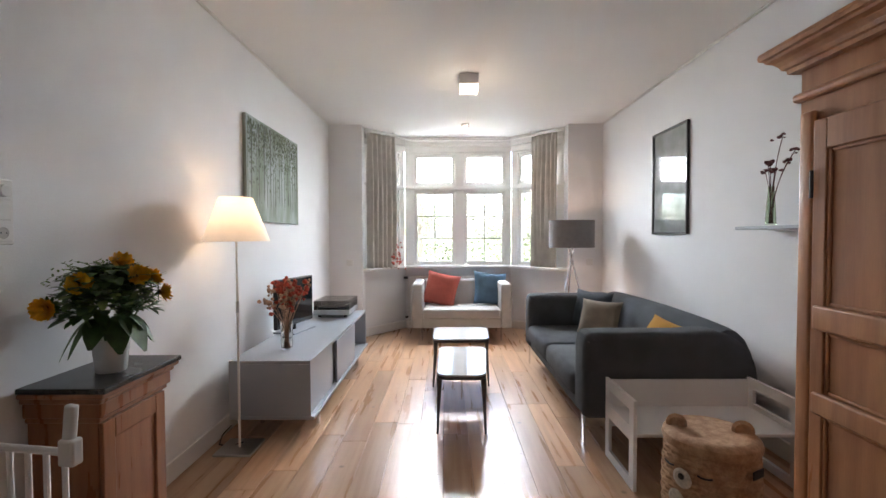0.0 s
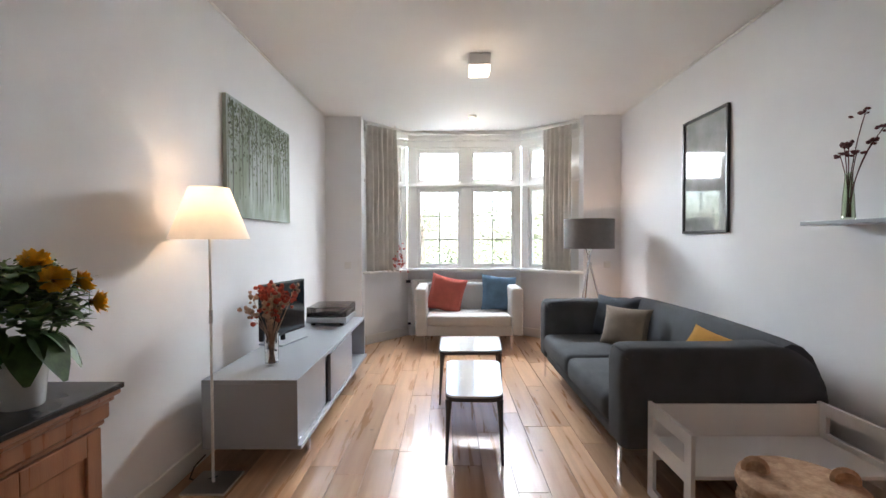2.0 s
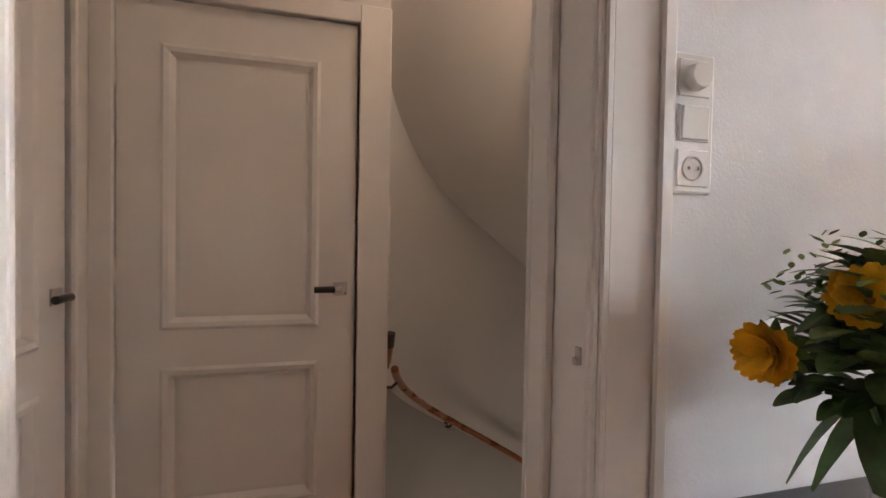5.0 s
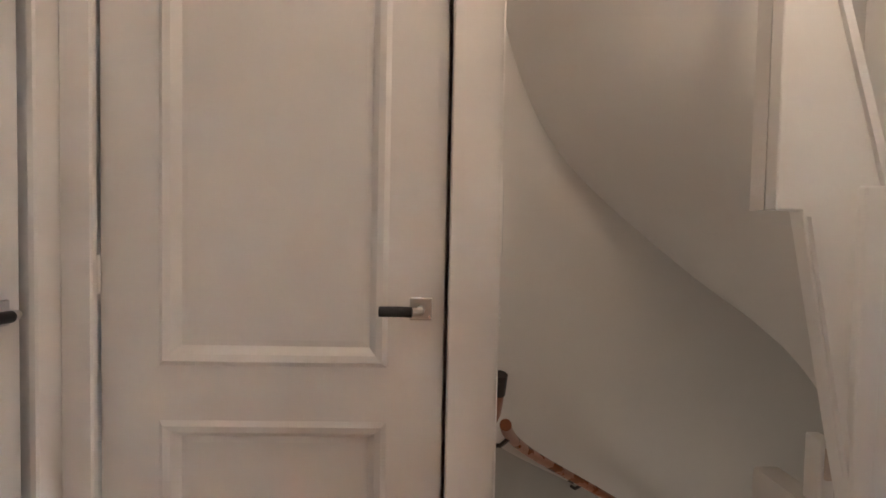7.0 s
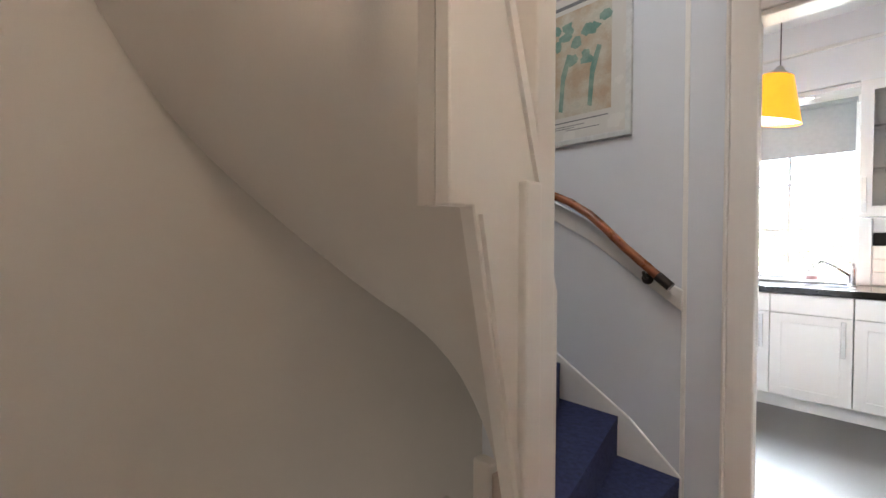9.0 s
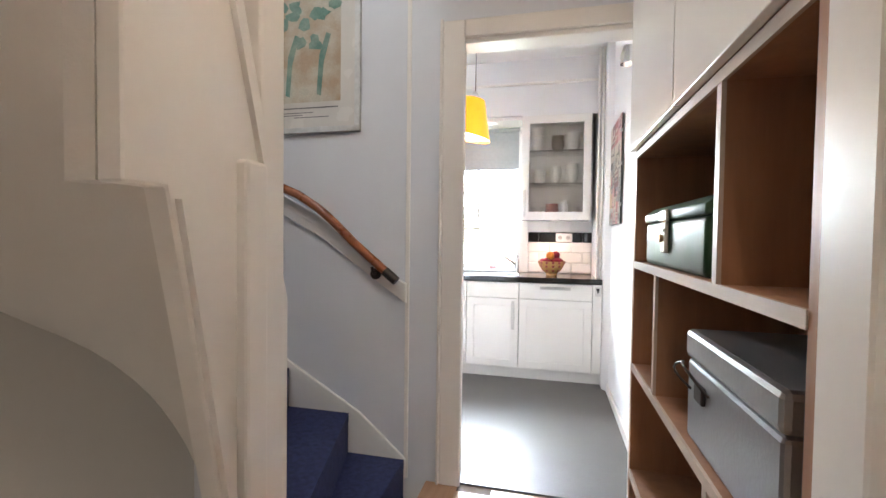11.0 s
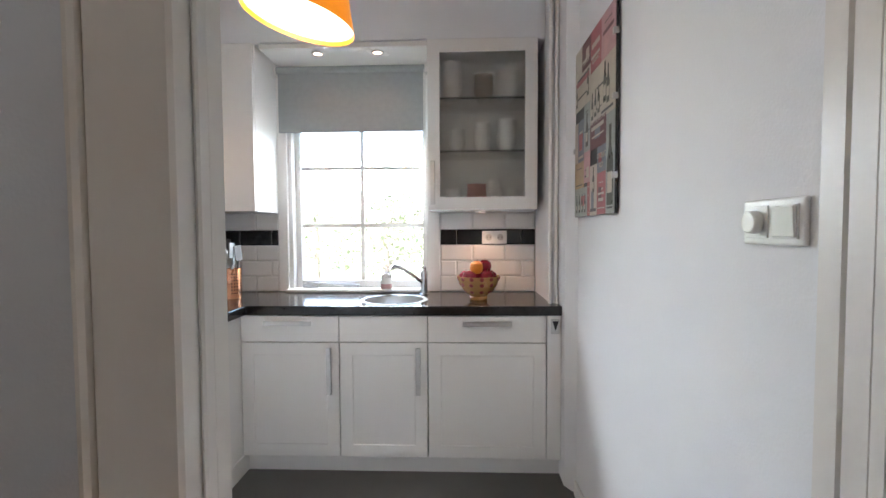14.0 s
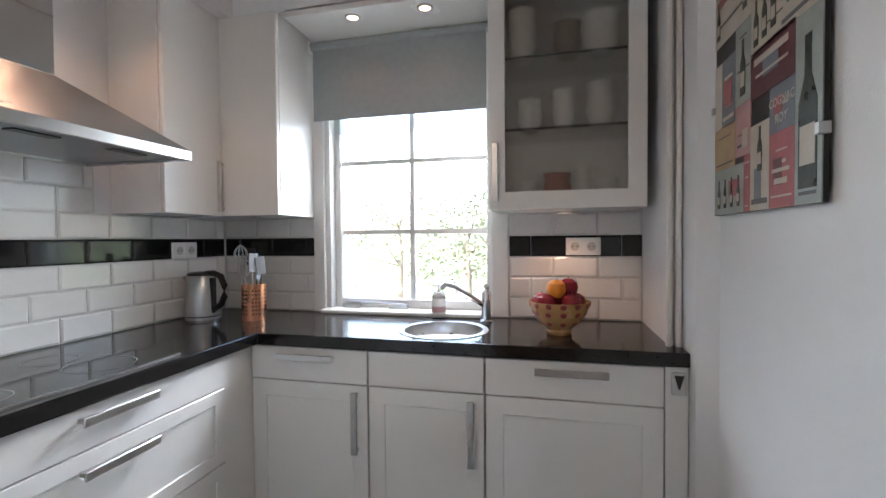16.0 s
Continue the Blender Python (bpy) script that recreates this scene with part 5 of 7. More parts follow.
part("body", lathe([(0.028, 0), (0.028, 0.006), (0.022, 0.012), (0.022, 0.10), (0.024, 0.125), (0.018, 0.14)], 24), CHROME, tp, smooth=True)
part("spout", tube([(0, 0, 0.07), (-0.06, -0.035, 0.115), (-0.13, -0.085, 0.165), (-0.165, -0.11, 0.178), (-0.18, -0.12, 0.160)], 0.0125, 12), CHROME, tp, smooth=True)
part("lever", tube([(0, 0, 0.13), (0.004, 0.0, 0.158), (0.002, -0.01, 0.165)], 0.014, 12, 0.010), CHROME, tp, smooth=True)
hb = thing("hob", -3.22, 4.28, CT, "black glass hob with a thin steel edge", "hob")
part("glass", bx((0, 0, 0, 0.46, 0.62, 0.004), bev=0.001), mat("hob_glass", (0.010, 0.010, 0.011), 0.07, var=0.1, bump=0, rvar=0.02), hb)
part("edge", bx((0.46, 0, 0, 0.468, 0.62, 0.005)), STEEL, hb, "steel edge")
for x, y, r in ((0.13, 0.15, 0.09), (0.33, 0.15, 0.07), (0.13, 0.46, 0.07), (0.33, 0.46, 0.09)):
    part("ring", moved(lathe([(r, 0.0042), (r + 0.002, 0.0046), (r + 0.004, 0.0042)], 40, cap=False), Matrix.Translation((x, y, 0))), GREY, hb)

# wall units
def wall_unit(name, x, y, label):
    return thing(name, x, y, 1.378, label, "cabinet", "wall units")
u = wall_unit("wall_unit", -1.795, 5.49, "white wall unit with a frosted glass door")
for x0 in (0, 0.577):
    part("side_panel", bx((x0, 0.001, 0, x0 + 0.018, 0.31, 0.92)), KITWHITE, u)
for z0 in (0, 0.902):
    part("end_board", bx((0.018, 0.001, z0, 0.577, 0.31, z0 + 0.018)), KITWHITE, u)
part("back_panel", bx((0.018, 0.295, 0.018, 0.577, 0.31, 0.902)), KITWHITE, u)
for z in (0.32, 0.61):
    part("shelf", bx((0.018, 0.03, z, 0.577, 0.295, z + 0.012)), CLEARGLASS, u)
dd = part("door", ring_frame(0, 0, 0.595, 0.92, 0.067, -0.02, 0, 0.07), KITWHITE, u)
part("frosted_pane", bx((0.067, -0.012, 0.072, 0.528, -0.008, 0.853)), FROST, dd, "frosted glass pane")
bar_handle(dd, (0.028, -0.02, 0.04), (0.028, -0.02, 0.25), (0, -1, 0))
rnd = random.Random(9)
for z, items in ((0.018, ((0.14, 0.05, 0.10, CERAMIC), (0.27, 0.06, 0.13, REDFAB), (0.37, 0.035, 0.15, CERAMIC), (0.46, 0.05, 0.10, CERAMIC))),
                 (0.332, ((0.16, 0.05, 0.12, CERAMIC), (0.30, 0.05, 0.15, CERAMIC), (0.44, 0.06, 0.17, CERAMIC))),
                 (0.622, ((0.13, 0.06, 0.20, CERAMIC), (0.31, 0.06, 0.13, TAUPEFAB), (0.44, 0.07, 0.15, CERAMIC)))):
    for x, r, h, mt in items:
        t = thing("jug" if h > 0.16 else "cup", -1.795 + x, 5.575, 1.378 + z, "pale crockery piece dimly seen behind frosted glass", "crockery", "crockery in the wall unit")
        part("vessel", lathe([(r * 0.6, 0), (r, h * 0.35), (r * 0.85, h * 0.8), (r * 0.95, h)], 18), mt, t, smooth=True)
u = wall_unit("wall_unit", -3.068, 5.49, "tall white gloss wall unit beside the window")
part("carcass", bx((0.0, 0.001, 0, 0.312, 0.309, 0.92), bev=0.001, seg=1), KITWHITE, u)
dd = part("door", bx((0.002, -0.02, 0, 0.310, 0, 0.92), bev=0.003, seg=1), KITWHITE, u)
bar_handle(dd, (0.022, -0.02, 0.03), (0.022, -0.02, 0.24), (0, -1, 0))
u = wall_unit("wall_unit", XKW, 5.07, "white gloss wall unit next to the cooker hood")
part("carcass", bx((0.001, 0.075, 0, 0.248, 0.41, 0.92), bev=0.001, seg=1), KITWHITE, u)
part("door", bx((0.25, 0.077, 0, 0.268, 0.398, 0.92), bev=0.003, seg=1), KITWHITE, u)
u = wall_unit("wall_unit", XKW, 3.70, "white gloss wall unit beyond the cooker hood")
part("carcass", bx((0.001, 0.0, 0, 0.298, 0.42, 0.92), bev=0.001, seg=1), KITWHITE, u)
part("door", bx((0.30, 0.002, 0, 0.318, 0.418, 0.92), bev=0.003, seg=1), KITWHITE, u)
# hood
hd = thing("cooker_hood", XKW, 4.15, 1.545, "brushed steel cooker hood with a sloping canopy", "hood")
bmc = bmesh.new()
lo = [bmc.verts.new(p) for p in ((0.001, 0, 0.045), (0.49, 0, 0.045), (0.49, 0.90, 0.045), (0.001, 0.90, 0.045))]
hi = [bmc.verts.new(p) for p in ((0.001, 0.30, 0.235), (0.27, 0.30, 0.235), (0.27, 0.60, 0.235), (0.001, 0.60, 0.235))]
for i in range(4):
    bmc.faces.new((lo[i], lo[(i + 1) % 4], hi[(i + 1) % 4], hi[i]))
bmc.faces.new(hi)
bmc.faces.new(lo[::-1])
part("canopy", bmc, STEEL, hd)
part("rim", bx((0.001, 0, 0.010, 0.015, 0.90, 0.045), (0.475, 0, 0.010, 0.49, 0.90, 0.045), (0.015, 0, 0.010, 0.475, 0.015, 0.045), (0.015, 0.885, 0.010, 0.475, 0.90, 0.045), bev=0.002, seg=1), STEEL, hd)
part("filter", bx((0.015, 0.015, 0.02, 0.475, 0.885, 0.03)), GREYTIN, hd, "grey grease filter")
for k in range(3):
    part("filter_latch", bx((0.36, 0.12 + k * 0.28, 0.016, 0.40, 0.24 + k * 0.28, 0.0195), bev=0.001, seg=1), DARK, hd, "dark filter latch")
part("chimney", bx((0.001, 0.30, 0.236, 0.27, 0.60, KC - 1.547), bev=0.002, seg=1), STEEL, hd)
# bulkhead and soffit over the window
for box in ((XKW, 5.50, 2.30, -2.73, YK, KC), (-2.73, 5.50, 2.31, -1.80, YK, KC), (-1.80, 5.50, 2.30, -1.156, YK, KC), (XKW, 3.70, 2.30, XKW + 0.32, 5.499, KC)):
    setting("wall_bulkhead", bx(box), WALL, "plastered bulkhead over the wall units")
setting("trim_bulkhead", bx((XKW + 0.32, 5.485, 2.575, XK - 0.003, 5.50, 2.60), bev=0.004, seg=1), PAINT, "slim moulding on the bulkhead")
pelmet = setting("soffit_panel", bx((-2.728, 5.49, 2.27, -1.797, YK, 2.298), bev=0.003, seg=1), KITWHITE, "white soffit panel with two spots above the window", category="panel")
for x in (-2.42, -2.08):
    s = thing("downlight", x, 5.56, 2.27, "small recessed glowing downlight with steel ring", "lamp", "downlights")
    part("ring", lathe([(0.036, -0.001), (0.034, -0.006), (0.026, -0.007), (0.024, 0.0)], 24, cap=False), STEEL, s)
    part("lens", lathe([(0.0, -0.004), (0.024, -0.003)], 20, cap=False), SPOTGLOW, s, "glowing lens")
s = thing("downlight", -1.50, 5.62, 1.378, "small round undershelf light glowing warm", "lamp", "downlights")
part("ring", lathe([(0.034, -0.001), (0.032, -0.010), (0.022, -0.011)], 24, cap=False), STEEL, s)
part("lens", lathe([(0.0, -0.009), (0.022, -0.009)], 20, cap=False), SPOTGLOW, s, "glowing lens")
for nm, p, e in (("undershelf_glow", (-1.50, 5.62, 1.355), 0.05), ("downlight_glow_1", (-2.42, 5.56, 2.25), 0.014), ("downlight_glow_2", (-2.08, 5.56, 2.25), 0.014), ("hood_glow", (-2.95, 4.85, 2.28), 0.09)):
    bl = bpy.data.lights.new(nm, 'SPOT')
    bl.energy, bl.color, bl.shadow_soft_size, bl.spot_size, bl.spot_blend = e * 4, (1.0, 0.58, 0.38), 0.02, radians(120), 0.6
    new(nm, bl).location = p

# kitchen window
kw = new("window_4")
tagged(kw, "white painted kitchen casement with six panes", "window", kind="structure")
part("lining", bx((WX0, YK + 0.0, 0.90, WX0 + 0.03, 6.0, 2.32), (WX1 - 0.03, YK, 0.90, WX1, 6.0, 2.32), (WX0, YK, 2.29, WX1, 6.0, 2.32), bev=0.003, seg=1), PAINT, kw)
part("architrave", bx((WX0 - 0.06, YK - 0.018, CT, WX0 + 0.004, YK, 2.27), (WX1 - 0.004, YK - 0.018, CT, WX1 + 0.075, YK, 2.27), bev=0.004, seg=1), PAINT, kw)
part("window_sill", bx((WX0 - 0.0, YK - 0.07, 0.886, WX1, 6.0, 0.905), bev=0.004, seg=1), PAINT, kw)
gx0, gx1 = -2.635, -1.85
sh2 = part("sash", bx((WX0 + 0.03, YK + 0.05, 0.905, gx0, YK + 0.10, 2.29), (gx1, YK + 0.05, 0.905, WX1 - 0.03, YK + 0.10, 2.29), (gx0, YK + 0.05, 0.905, gx1, YK + 0.10, 0.95), (gx0, YK + 0.05, 2.25, gx1, YK + 0.10, 2.29), bev=0.004, seg=1), PAINT, kw)
xm = (gx0 + gx1) / 2
part("glazing_bars", bx((xm - 0.012, YK + 0.062, 0.95, xm + 0.012, YK + 0.088, 2.25), *[(gx0, YK + 0.063, z - 0.011, gx1, YK + 0.087, z + 0.011) for z in (1.30, 1.665, 2.02)]), PAINT, sh2)
p = part("pane", bx((gx0, YK + 0.072, 0.95, gx1, YK + 0.078, 2.25)), GLASS, sh2)
p.visible_shadow = False
stay = thing("window_stay", -2.46, YK + 0.03, 0.906, "grey metal casement stay on the sill", "stay")
part("bar", tube([(-0.14, 0, 0.03), (0.18, 0, 0.02)], 0.006, 8), STEEL, stay)
part("base", bx((-0.16, -0.012, 0, -0.06, 0.012, 0.022), (0.10, -0.012, 0, 0.2, 0.012, 0.02), bev=0.003), STEEL, stay)
bd = thing("roller_blind", -2.74, YK - 0.055, 1.875, "half-lowered grey-blue roller blind", "blind")
part("cloth", bx((0.012, 0, 0, 0.90, 0.003, 0.385)), BLIND, bd)
part("bottom_bar", bx((0.012, -0.003, -0.008, 0.90, 0.006, 0.012), bev=0.002), BLIND, bd)
part("tube", tube([(0.0, 0.006, 0.37), (0.915, 0.006, 0.37)], 0.022, 16), BLIND, bd, smooth=True)
for x0 in (-0.008, 0.911):
    part("bracket", bx((x0, -0.02, 0.34, x0 + 0.012, 0.035, 0.394)), PAINT, bd)
part("cord", tube([(0.905, -0.012, 0.36), (0.908, -0.012, -0.25), (0.906, -0.012, -0.60)], 0.0018, 6), PAINT, bd)
part("toggle", moved(lathe([(0.003, -0.64), (0.010, -0.63), (0.006, -0.595)], 10), Matrix.Translation((0.906, -0.012, 0))), PAINT, bd)


# ---------- pendant, poster and small kitchen things ----------
pl = thing("pendant_lamp", -2.03, 4.35, 1.874, "orange conical pendant lamp with a glowing white diffuser", "lamp")
TILT = Matrix.Translation((0, 0, 0.30)) @ Matrix.Rotation(radians(12), 4, 'Y') @ Matrix.Translation((0, 0, -0.30))
part("shade", moved(lathe([(0.163, 0.0), (0.072, 0.25)], 40, cap=False), TILT), YELLOWSHADE, pl, "orange shade", smooth=True)
part("diffuser", moved(lathe([(0.0, 0.012), (0.158, 0.012)], 40, cap=False), TILT), SHADEIN, pl, "white glowing diffuser")
part("knob", moved(lathe([(0.0, -0.008), (0.012, -0.006), (0.012, 0.012)], 14, cap=False), TILT), STEEL, pl)
part("cap", moved(lathe([(0.072, 0.25), (0.03, 0.275), (0.012, 0.30)], 20), TILT), STEEL, pl, smooth=True)
part("cord", tube([(0, 0, 0.30), (0, 0, KC - 1.874)], 0.003, 6), BRONZE, pl)
bl = bpy.data.lights.new("pendant_bulb", 'POINT')
bl.energy, bl.color, bl.shadow_soft_size = 0.40, (1.0, 0.86, 0.72), 0.1
new("pendant_bulb", bl).location = (-2.10, 4.35, 1.80)

kp = thing("collage_poster", XK - 0.001, 4.597, 1.322, "clip-framed collage of old drink labels on the wall", "picture")
KPW, KPH = 0.578, 0.735
kp.scale = (1, 0.90, 1)
part("backing", bx((-0.016, 0, 0, -0.008, KPW, KPH)), DARK, kp)
CR = mat("label_cream", (0.52, 0.47, 0.40), 0.35, var=0.05, scale=20, rvar=0.04)
RD = mat("label_red", (0.40, 0.10, 0.11), 0.35, var=0.1, scale=20, rvar=0.04)
GN = mat("label_green", (0.34, 0.38, 0.36), 0.35, var=0.08, scale=20, rvar=0.04)
BL = mat("label_blue", (0.17, 0.20, 0.24), 0.35, var=0.08, scale=20, rvar=0.04)
MR = mat("label_maroon", (0.13, 0.035, 0.045), 0.35, var=0.08, scale=20, rvar=0.04)
PK = mat("label_pink", (0.52, 0.30, 0.31), 0.35, var=0.08, scale=20, rvar=0.04)
OC = mat("label_ochre", (0.46, 0.32, 0.17), 0.35, var=0.08, scale=20, rvar=0.04)
BT = mat("bottle_dark", (0.035, 0.045, 0.03), 0.3, var=0.2, scale=30)
# label fields: y from, z from, y to, z to (y measured from the near edge), colour
fields = [(0.0, 0.0, 0.10, 0.36, GN), (0.10, 0.0, 0.215, 0.16, RD), (0.10, 0.16, 0.215, 0.26, BL), (0.215, 0.0, 0.32, 0.20, CR), (0.32, 0.0, 0.36, 0.14, RD),
          (0.36, 0.0, 0.578, 0.125, GN), (0.32, 0.14, 0.42, 0.27, PK), (0.42, 0.125, 0.578, 0.24, OC), (0.10, 0.26, 0.32, 0.37, MR), (0.42, 0.24, 0.52, 0.42, BL), (0.52, 0.24, 0.578, 0.42, CR),
          (0.0, 0.36, 0.32, 0.57, CR), (0.32, 0.27, 0.42, 0.47, GN), (0.32, 0.47, 0.578, 0.62, CR), (0.0, 0.57, 0.17, 0.735, PK), (0.17, 0.57, 0.32, 0.735, RD), (0.32, 0.62, 0.46, 0.735, MR), (0.46, 0.62, 0.578, 0.735, CR)]
rnd = random.Random(9)
for y0, z0, y1, z1, m in fields:
    part("label_field", bx((-0.0185, y0 + 0.0005, z0 + 0.0005, -0.0162, y1 - 0.0005, z1 - 0.0005)), m, kp)
    # unreadable small print as short bars, and a block of second colour
    ink = INK if m in (CR, GN, OC, PK) else CR
    for k in range(int((z1 - z0) / 0.035)):
        z = z0 + 0.012 + k * 0.035 + rnd.uniform(0, 0.012)
        q = (y1 - y0) * rnd.uniform(0.08, 0.32)
        if z + 0.012 < z1 and rnd.random() < 0.4:
            part("text_line", bx((-0.0189, y0 + q, z, -0.0186, y1 - q, z + rnd.choice((0.003, 0.004, 0.007)))), ink, kp)
    if (y1 - y0) > 0.09 and rnd.random() < 0.6:
        a, b = y0 + (y1 - y0) * rnd.uniform(0.1, 0.5), z0 + (z1 - z0) * rnd.uniform(0.1, 0.5)
        part("label_field", bx((-0.0191, a, b, -0.0186, a + (y1 - y0) * 0.35, b + (z1 - z0) * 0.35)), rnd.choice((RD, CR, BL, PK, MR)), kp)
def bottle(y, z, s, m=BT):
    pr = [(-0.011, 0), (0.011, 0), (0.011, 0.052), (0.004, 0.068), (0.004, 0.092), (-0.004, 0.092), (-0.004, 0.068), (-0.011, 0.052)]
    b = part("bottle_shape", prism([(y + a * s, z + c * s) for a, c in pr], -0.0195, -0.0186, 'x'), m, kp)
    part("bottle_label", bx((-0.0199, y - 0.009 * s, z + 0.014 * s, -0.0196, y + 0.009 * s, z + 0.038 * s)), CR, b)
for y, z, s in ((0.05, 0.03, 3.1), (0.265, 0.09, 1.1), (0.08, 0.40, 1.5), (0.12, 0.41, 1.6), (0.20, 0.39, 1.15), (0.245, 0.385, 1.15), (0.29, 0.38, 1.15), (0.37, 0.29, 1.5), (0.36, 0.50, 1.2), (0.55, 0.49, 1.1)):
    bottle(y, z, s)
for k in range(4):
    bottle(0.395 + 0.048 * k, 0.018, 0.85)
def bars(y0, y1, z, h, m=INK):
    part("text_line", bx((-0.0192, y0, z, -0.0186, y1, z + h)), m, kp)
for y0, y1, z, h, m in ((0.34, 0.56, 0.575, 0.022, RD), (0.02, 0.15, 0.655, 0.014, MR), (0.34, 0.54, 0.60, 0.006, INK), (0.13, 0.30, 0.335, 0.015, CR), (0.13, 0.29, 0.305, 0.006, CR),
                        (0.02, 0.16, 0.375, 0.009, INK), (0.12, 0.20, 0.075, 0.008, CR), (0.13, 0.19, 0.05, 0.012, CR), (0.225, 0.31, 0.015, 0.012, INK), (0.19, 0.31, 0.62, 0.012, CR), (0.19, 0.30, 0.66, 0.02, CR), (0.34, 0.45, 0.65, 0.012, CR), (0.43, 0.51, 0.255, 0.01, CR)):
    bars(y0, y1, z, h, m)
part("cup_shape", prism([(0.45, 0.29), (0.495, 0.29), (0.505, 0.36), (0.44, 0.36)], -0.0194, -0.0187, 'x'), RD, kp)
def word(text, y, z, size, m, parent):
    """Raised lettering on the poster, read from inside the room."""
    c = bpy.data.curves.new("lettering", 'FONT')
    c.body, c.size, c.extrude, c.align_x = text, size, 0.0004, 'CENTER'
    tmp = new("lettering", c)
    bpy.context.view_layer.update()
    me = bpy.data.meshes.new_from_object(tmp.evaluated_get(bpy.context.evaluated_depsgraph_get()))
    bpy.data.objects.remove(tmp)
    me.materials.clear()
    me.materials.append(m)
    o = new("lettering", me)
    o.parent = parent
    o.matrix_basis = pose(-0.0192, y, z, 90, 0, -90)
word("COGNAC", 0.158, 0.215, 0.026, CR, kp)
word("ROY", 0.158, 0.178, 0.028, CR, kp)
word("COGNAC", 0.245, 0.60, 0.022, CR, kp)
for y, z in ((0.0, 0.13), (0.0, 0.40), (0.0, 0.62), (KPW, 0.3)):
    part("clip", bx((-0.026, y - 0.006, z - 0.01, -0.006, y + 0.012, z + 0.012), bev=0.002), STEEL, kp)

fb = thing("fruit_bowl", -1.52, 5.48, CT, "dotted terracotta-yellow bowl heaped with red apples", "bowl")
BOWL = mat("glazed_ochre", (0.55, 0.30, 0.12), 0.25, var=0.08, scale=12)
part("bowl", lathe([(0.045, 0.0), (0.05, 0.012), (0.045, 0.02), (0.085, 0.055), (0.112, 0.105), (0.119, 0.13), (0.114, 0.13), (0.105, 0.105), (0.078, 0.06), (0.02, 0.03)], 36), BOWL, fb, smooth=True)
DOT = mat("red_glaze_dot", (0.30, 0.04, 0.03), 0.3)
for r, z, n, tip in ((0.0765, 0.047, 9, 128), (0.1018, 0.085, 11, 117), (0.116, 0.118, 13, 106)):
    for k in range(n):
        a = 2 * math.pi * (k + (0.5 if n == 11 else 0)) / n
        part("dot", moved(lathe([(0.0, 0.0028), (0.010, 0.0022), (0.0125, -0.001)], 12, cap=False), Matrix.Translation((r * math.cos(a), r * math.sin(a), z)) @ Matrix.Rotation(a, 4, 'Z') @ Matrix.Rotation(radians(tip), 4, 'Y')), DOT, fb)
APPLE = mat("red_apple_skin", (0.22, 0.010, 0.030), 0.22, var=0.25, scale=14, col2=(0.28, 0.02, 0.03))
ORANGE = mat("orange_peel", (0.75, 0.25, 0.02), 0.45, var=0.08, bump=0.08, fine=220)
for x, y, z, m in ((-0.05, -0.03, 0.125, APPLE), (0.045, -0.045, 0.128, APPLE), (0.0, 0.05, 0.13, APPLE), (0.065, 0.03, 0.122, APPLE), (-0.01, -0.01, 0.178, ORANGE), (0.035, 0.01, 0.182, APPLE), (-0.07, 0.03, 0.12, APPLE)):
    f = thing("orange" if m is ORANGE else "apple", -1.52 + x, 5.48 + y, CT + z - 0.035, "ripe orange on the fruit heap" if m is ORANGE else "shiny dark red apple in the bowl", "fruit", "fruit in the bowl")
    part("flesh", lathe([(0.004, 0.004), (0.018, 0.0), (0.034, 0.016), (0.038, 0.036), (0.033, 0.056), (0.016, 0.068), (0.003, 0.060)], 20), m, f, smooth=True)
    part("stalk", tube([(0, 0, 0.06), (0.003, 0, 0.078)], 0.0015, 5), STALK, f)
kt2 = thing("kettle", -3.20, 5.50, CT, "brushed steel electric kettle with black handle", "kettle")
part("base", lathe([(0.080, 0), (0.080, 0.012)], 36), STEEL, kt2, "steel base ring")
part("base_gap", lathe([(0.076, 0.012), (0.076, 0.018)], 36), DARK, kt2)
part("body", lathe([(0.080, 0.018), (0.080, 0.034), (0.078, 0.10), (0.070, 0.205), (0.066, 0.21)], 40), STEEL, kt2, smooth=True)
part("lid", lathe([(0.067, 0.21), (0.066, 0.220), (0.056, 0.226), (0.012, 0.228)], 32), DARK, kt2, smooth=True)
part("spout", prism([(-0.05, 0.21), (-0.105, 0.205), (-0.098, 0.19), (-0.06, 0.15)], -0.018, 0.018, 'y', bev=0.006), STEEL, kt2, smooth=True)
part("handle", tube([(0.03, -0.01, 0.218), (0.08, -0.02, 0.222), (0.128, -0.03, 0.208), (0.150, -0.034, 0.165), (0.150, -0.034, 0.115), (0.128, -0.030, 0.075), (0.096, -0.024, 0.058), (0.066, -0.016, 0.056)], 0.0145, 12), DARK, kt2, smooth=True)
part("handle_mount", bx((0.055, -0.03, 0.03, 0.080, 0.0, 0.20), bev=0.006), DARK, kt2)
ut = thing("utensil_pot", -2.93, 5.52, CT, "perforated copper pot of kitchen utensils", "pot")
part("pot", lathe([(0.055, 0.0), (0.056, 0.17), (0.052, 0.17), (0.051, 0.004)], 32), COPPER, ut, smooth=True)
for zz in range(7):
    for k in [q for q in range(24) if q % 4 != 3]:
        a = 2 * math.pi * k / 24
        part("hole", moved(lathe([(0.0, 0.0008), (0.0042, 0.0005)], 8, cap=False), Matrix.Translation((0.056 * math.cos(a), 0.056 * math.sin(a), 0.032 + 0.018 * zz)) @ Matrix.Rotation(a, 4, 'Z') @ Matrix.Rotation(radians(90), 4, 'Y')), DARK, ut)
rnd = random.Random(2)
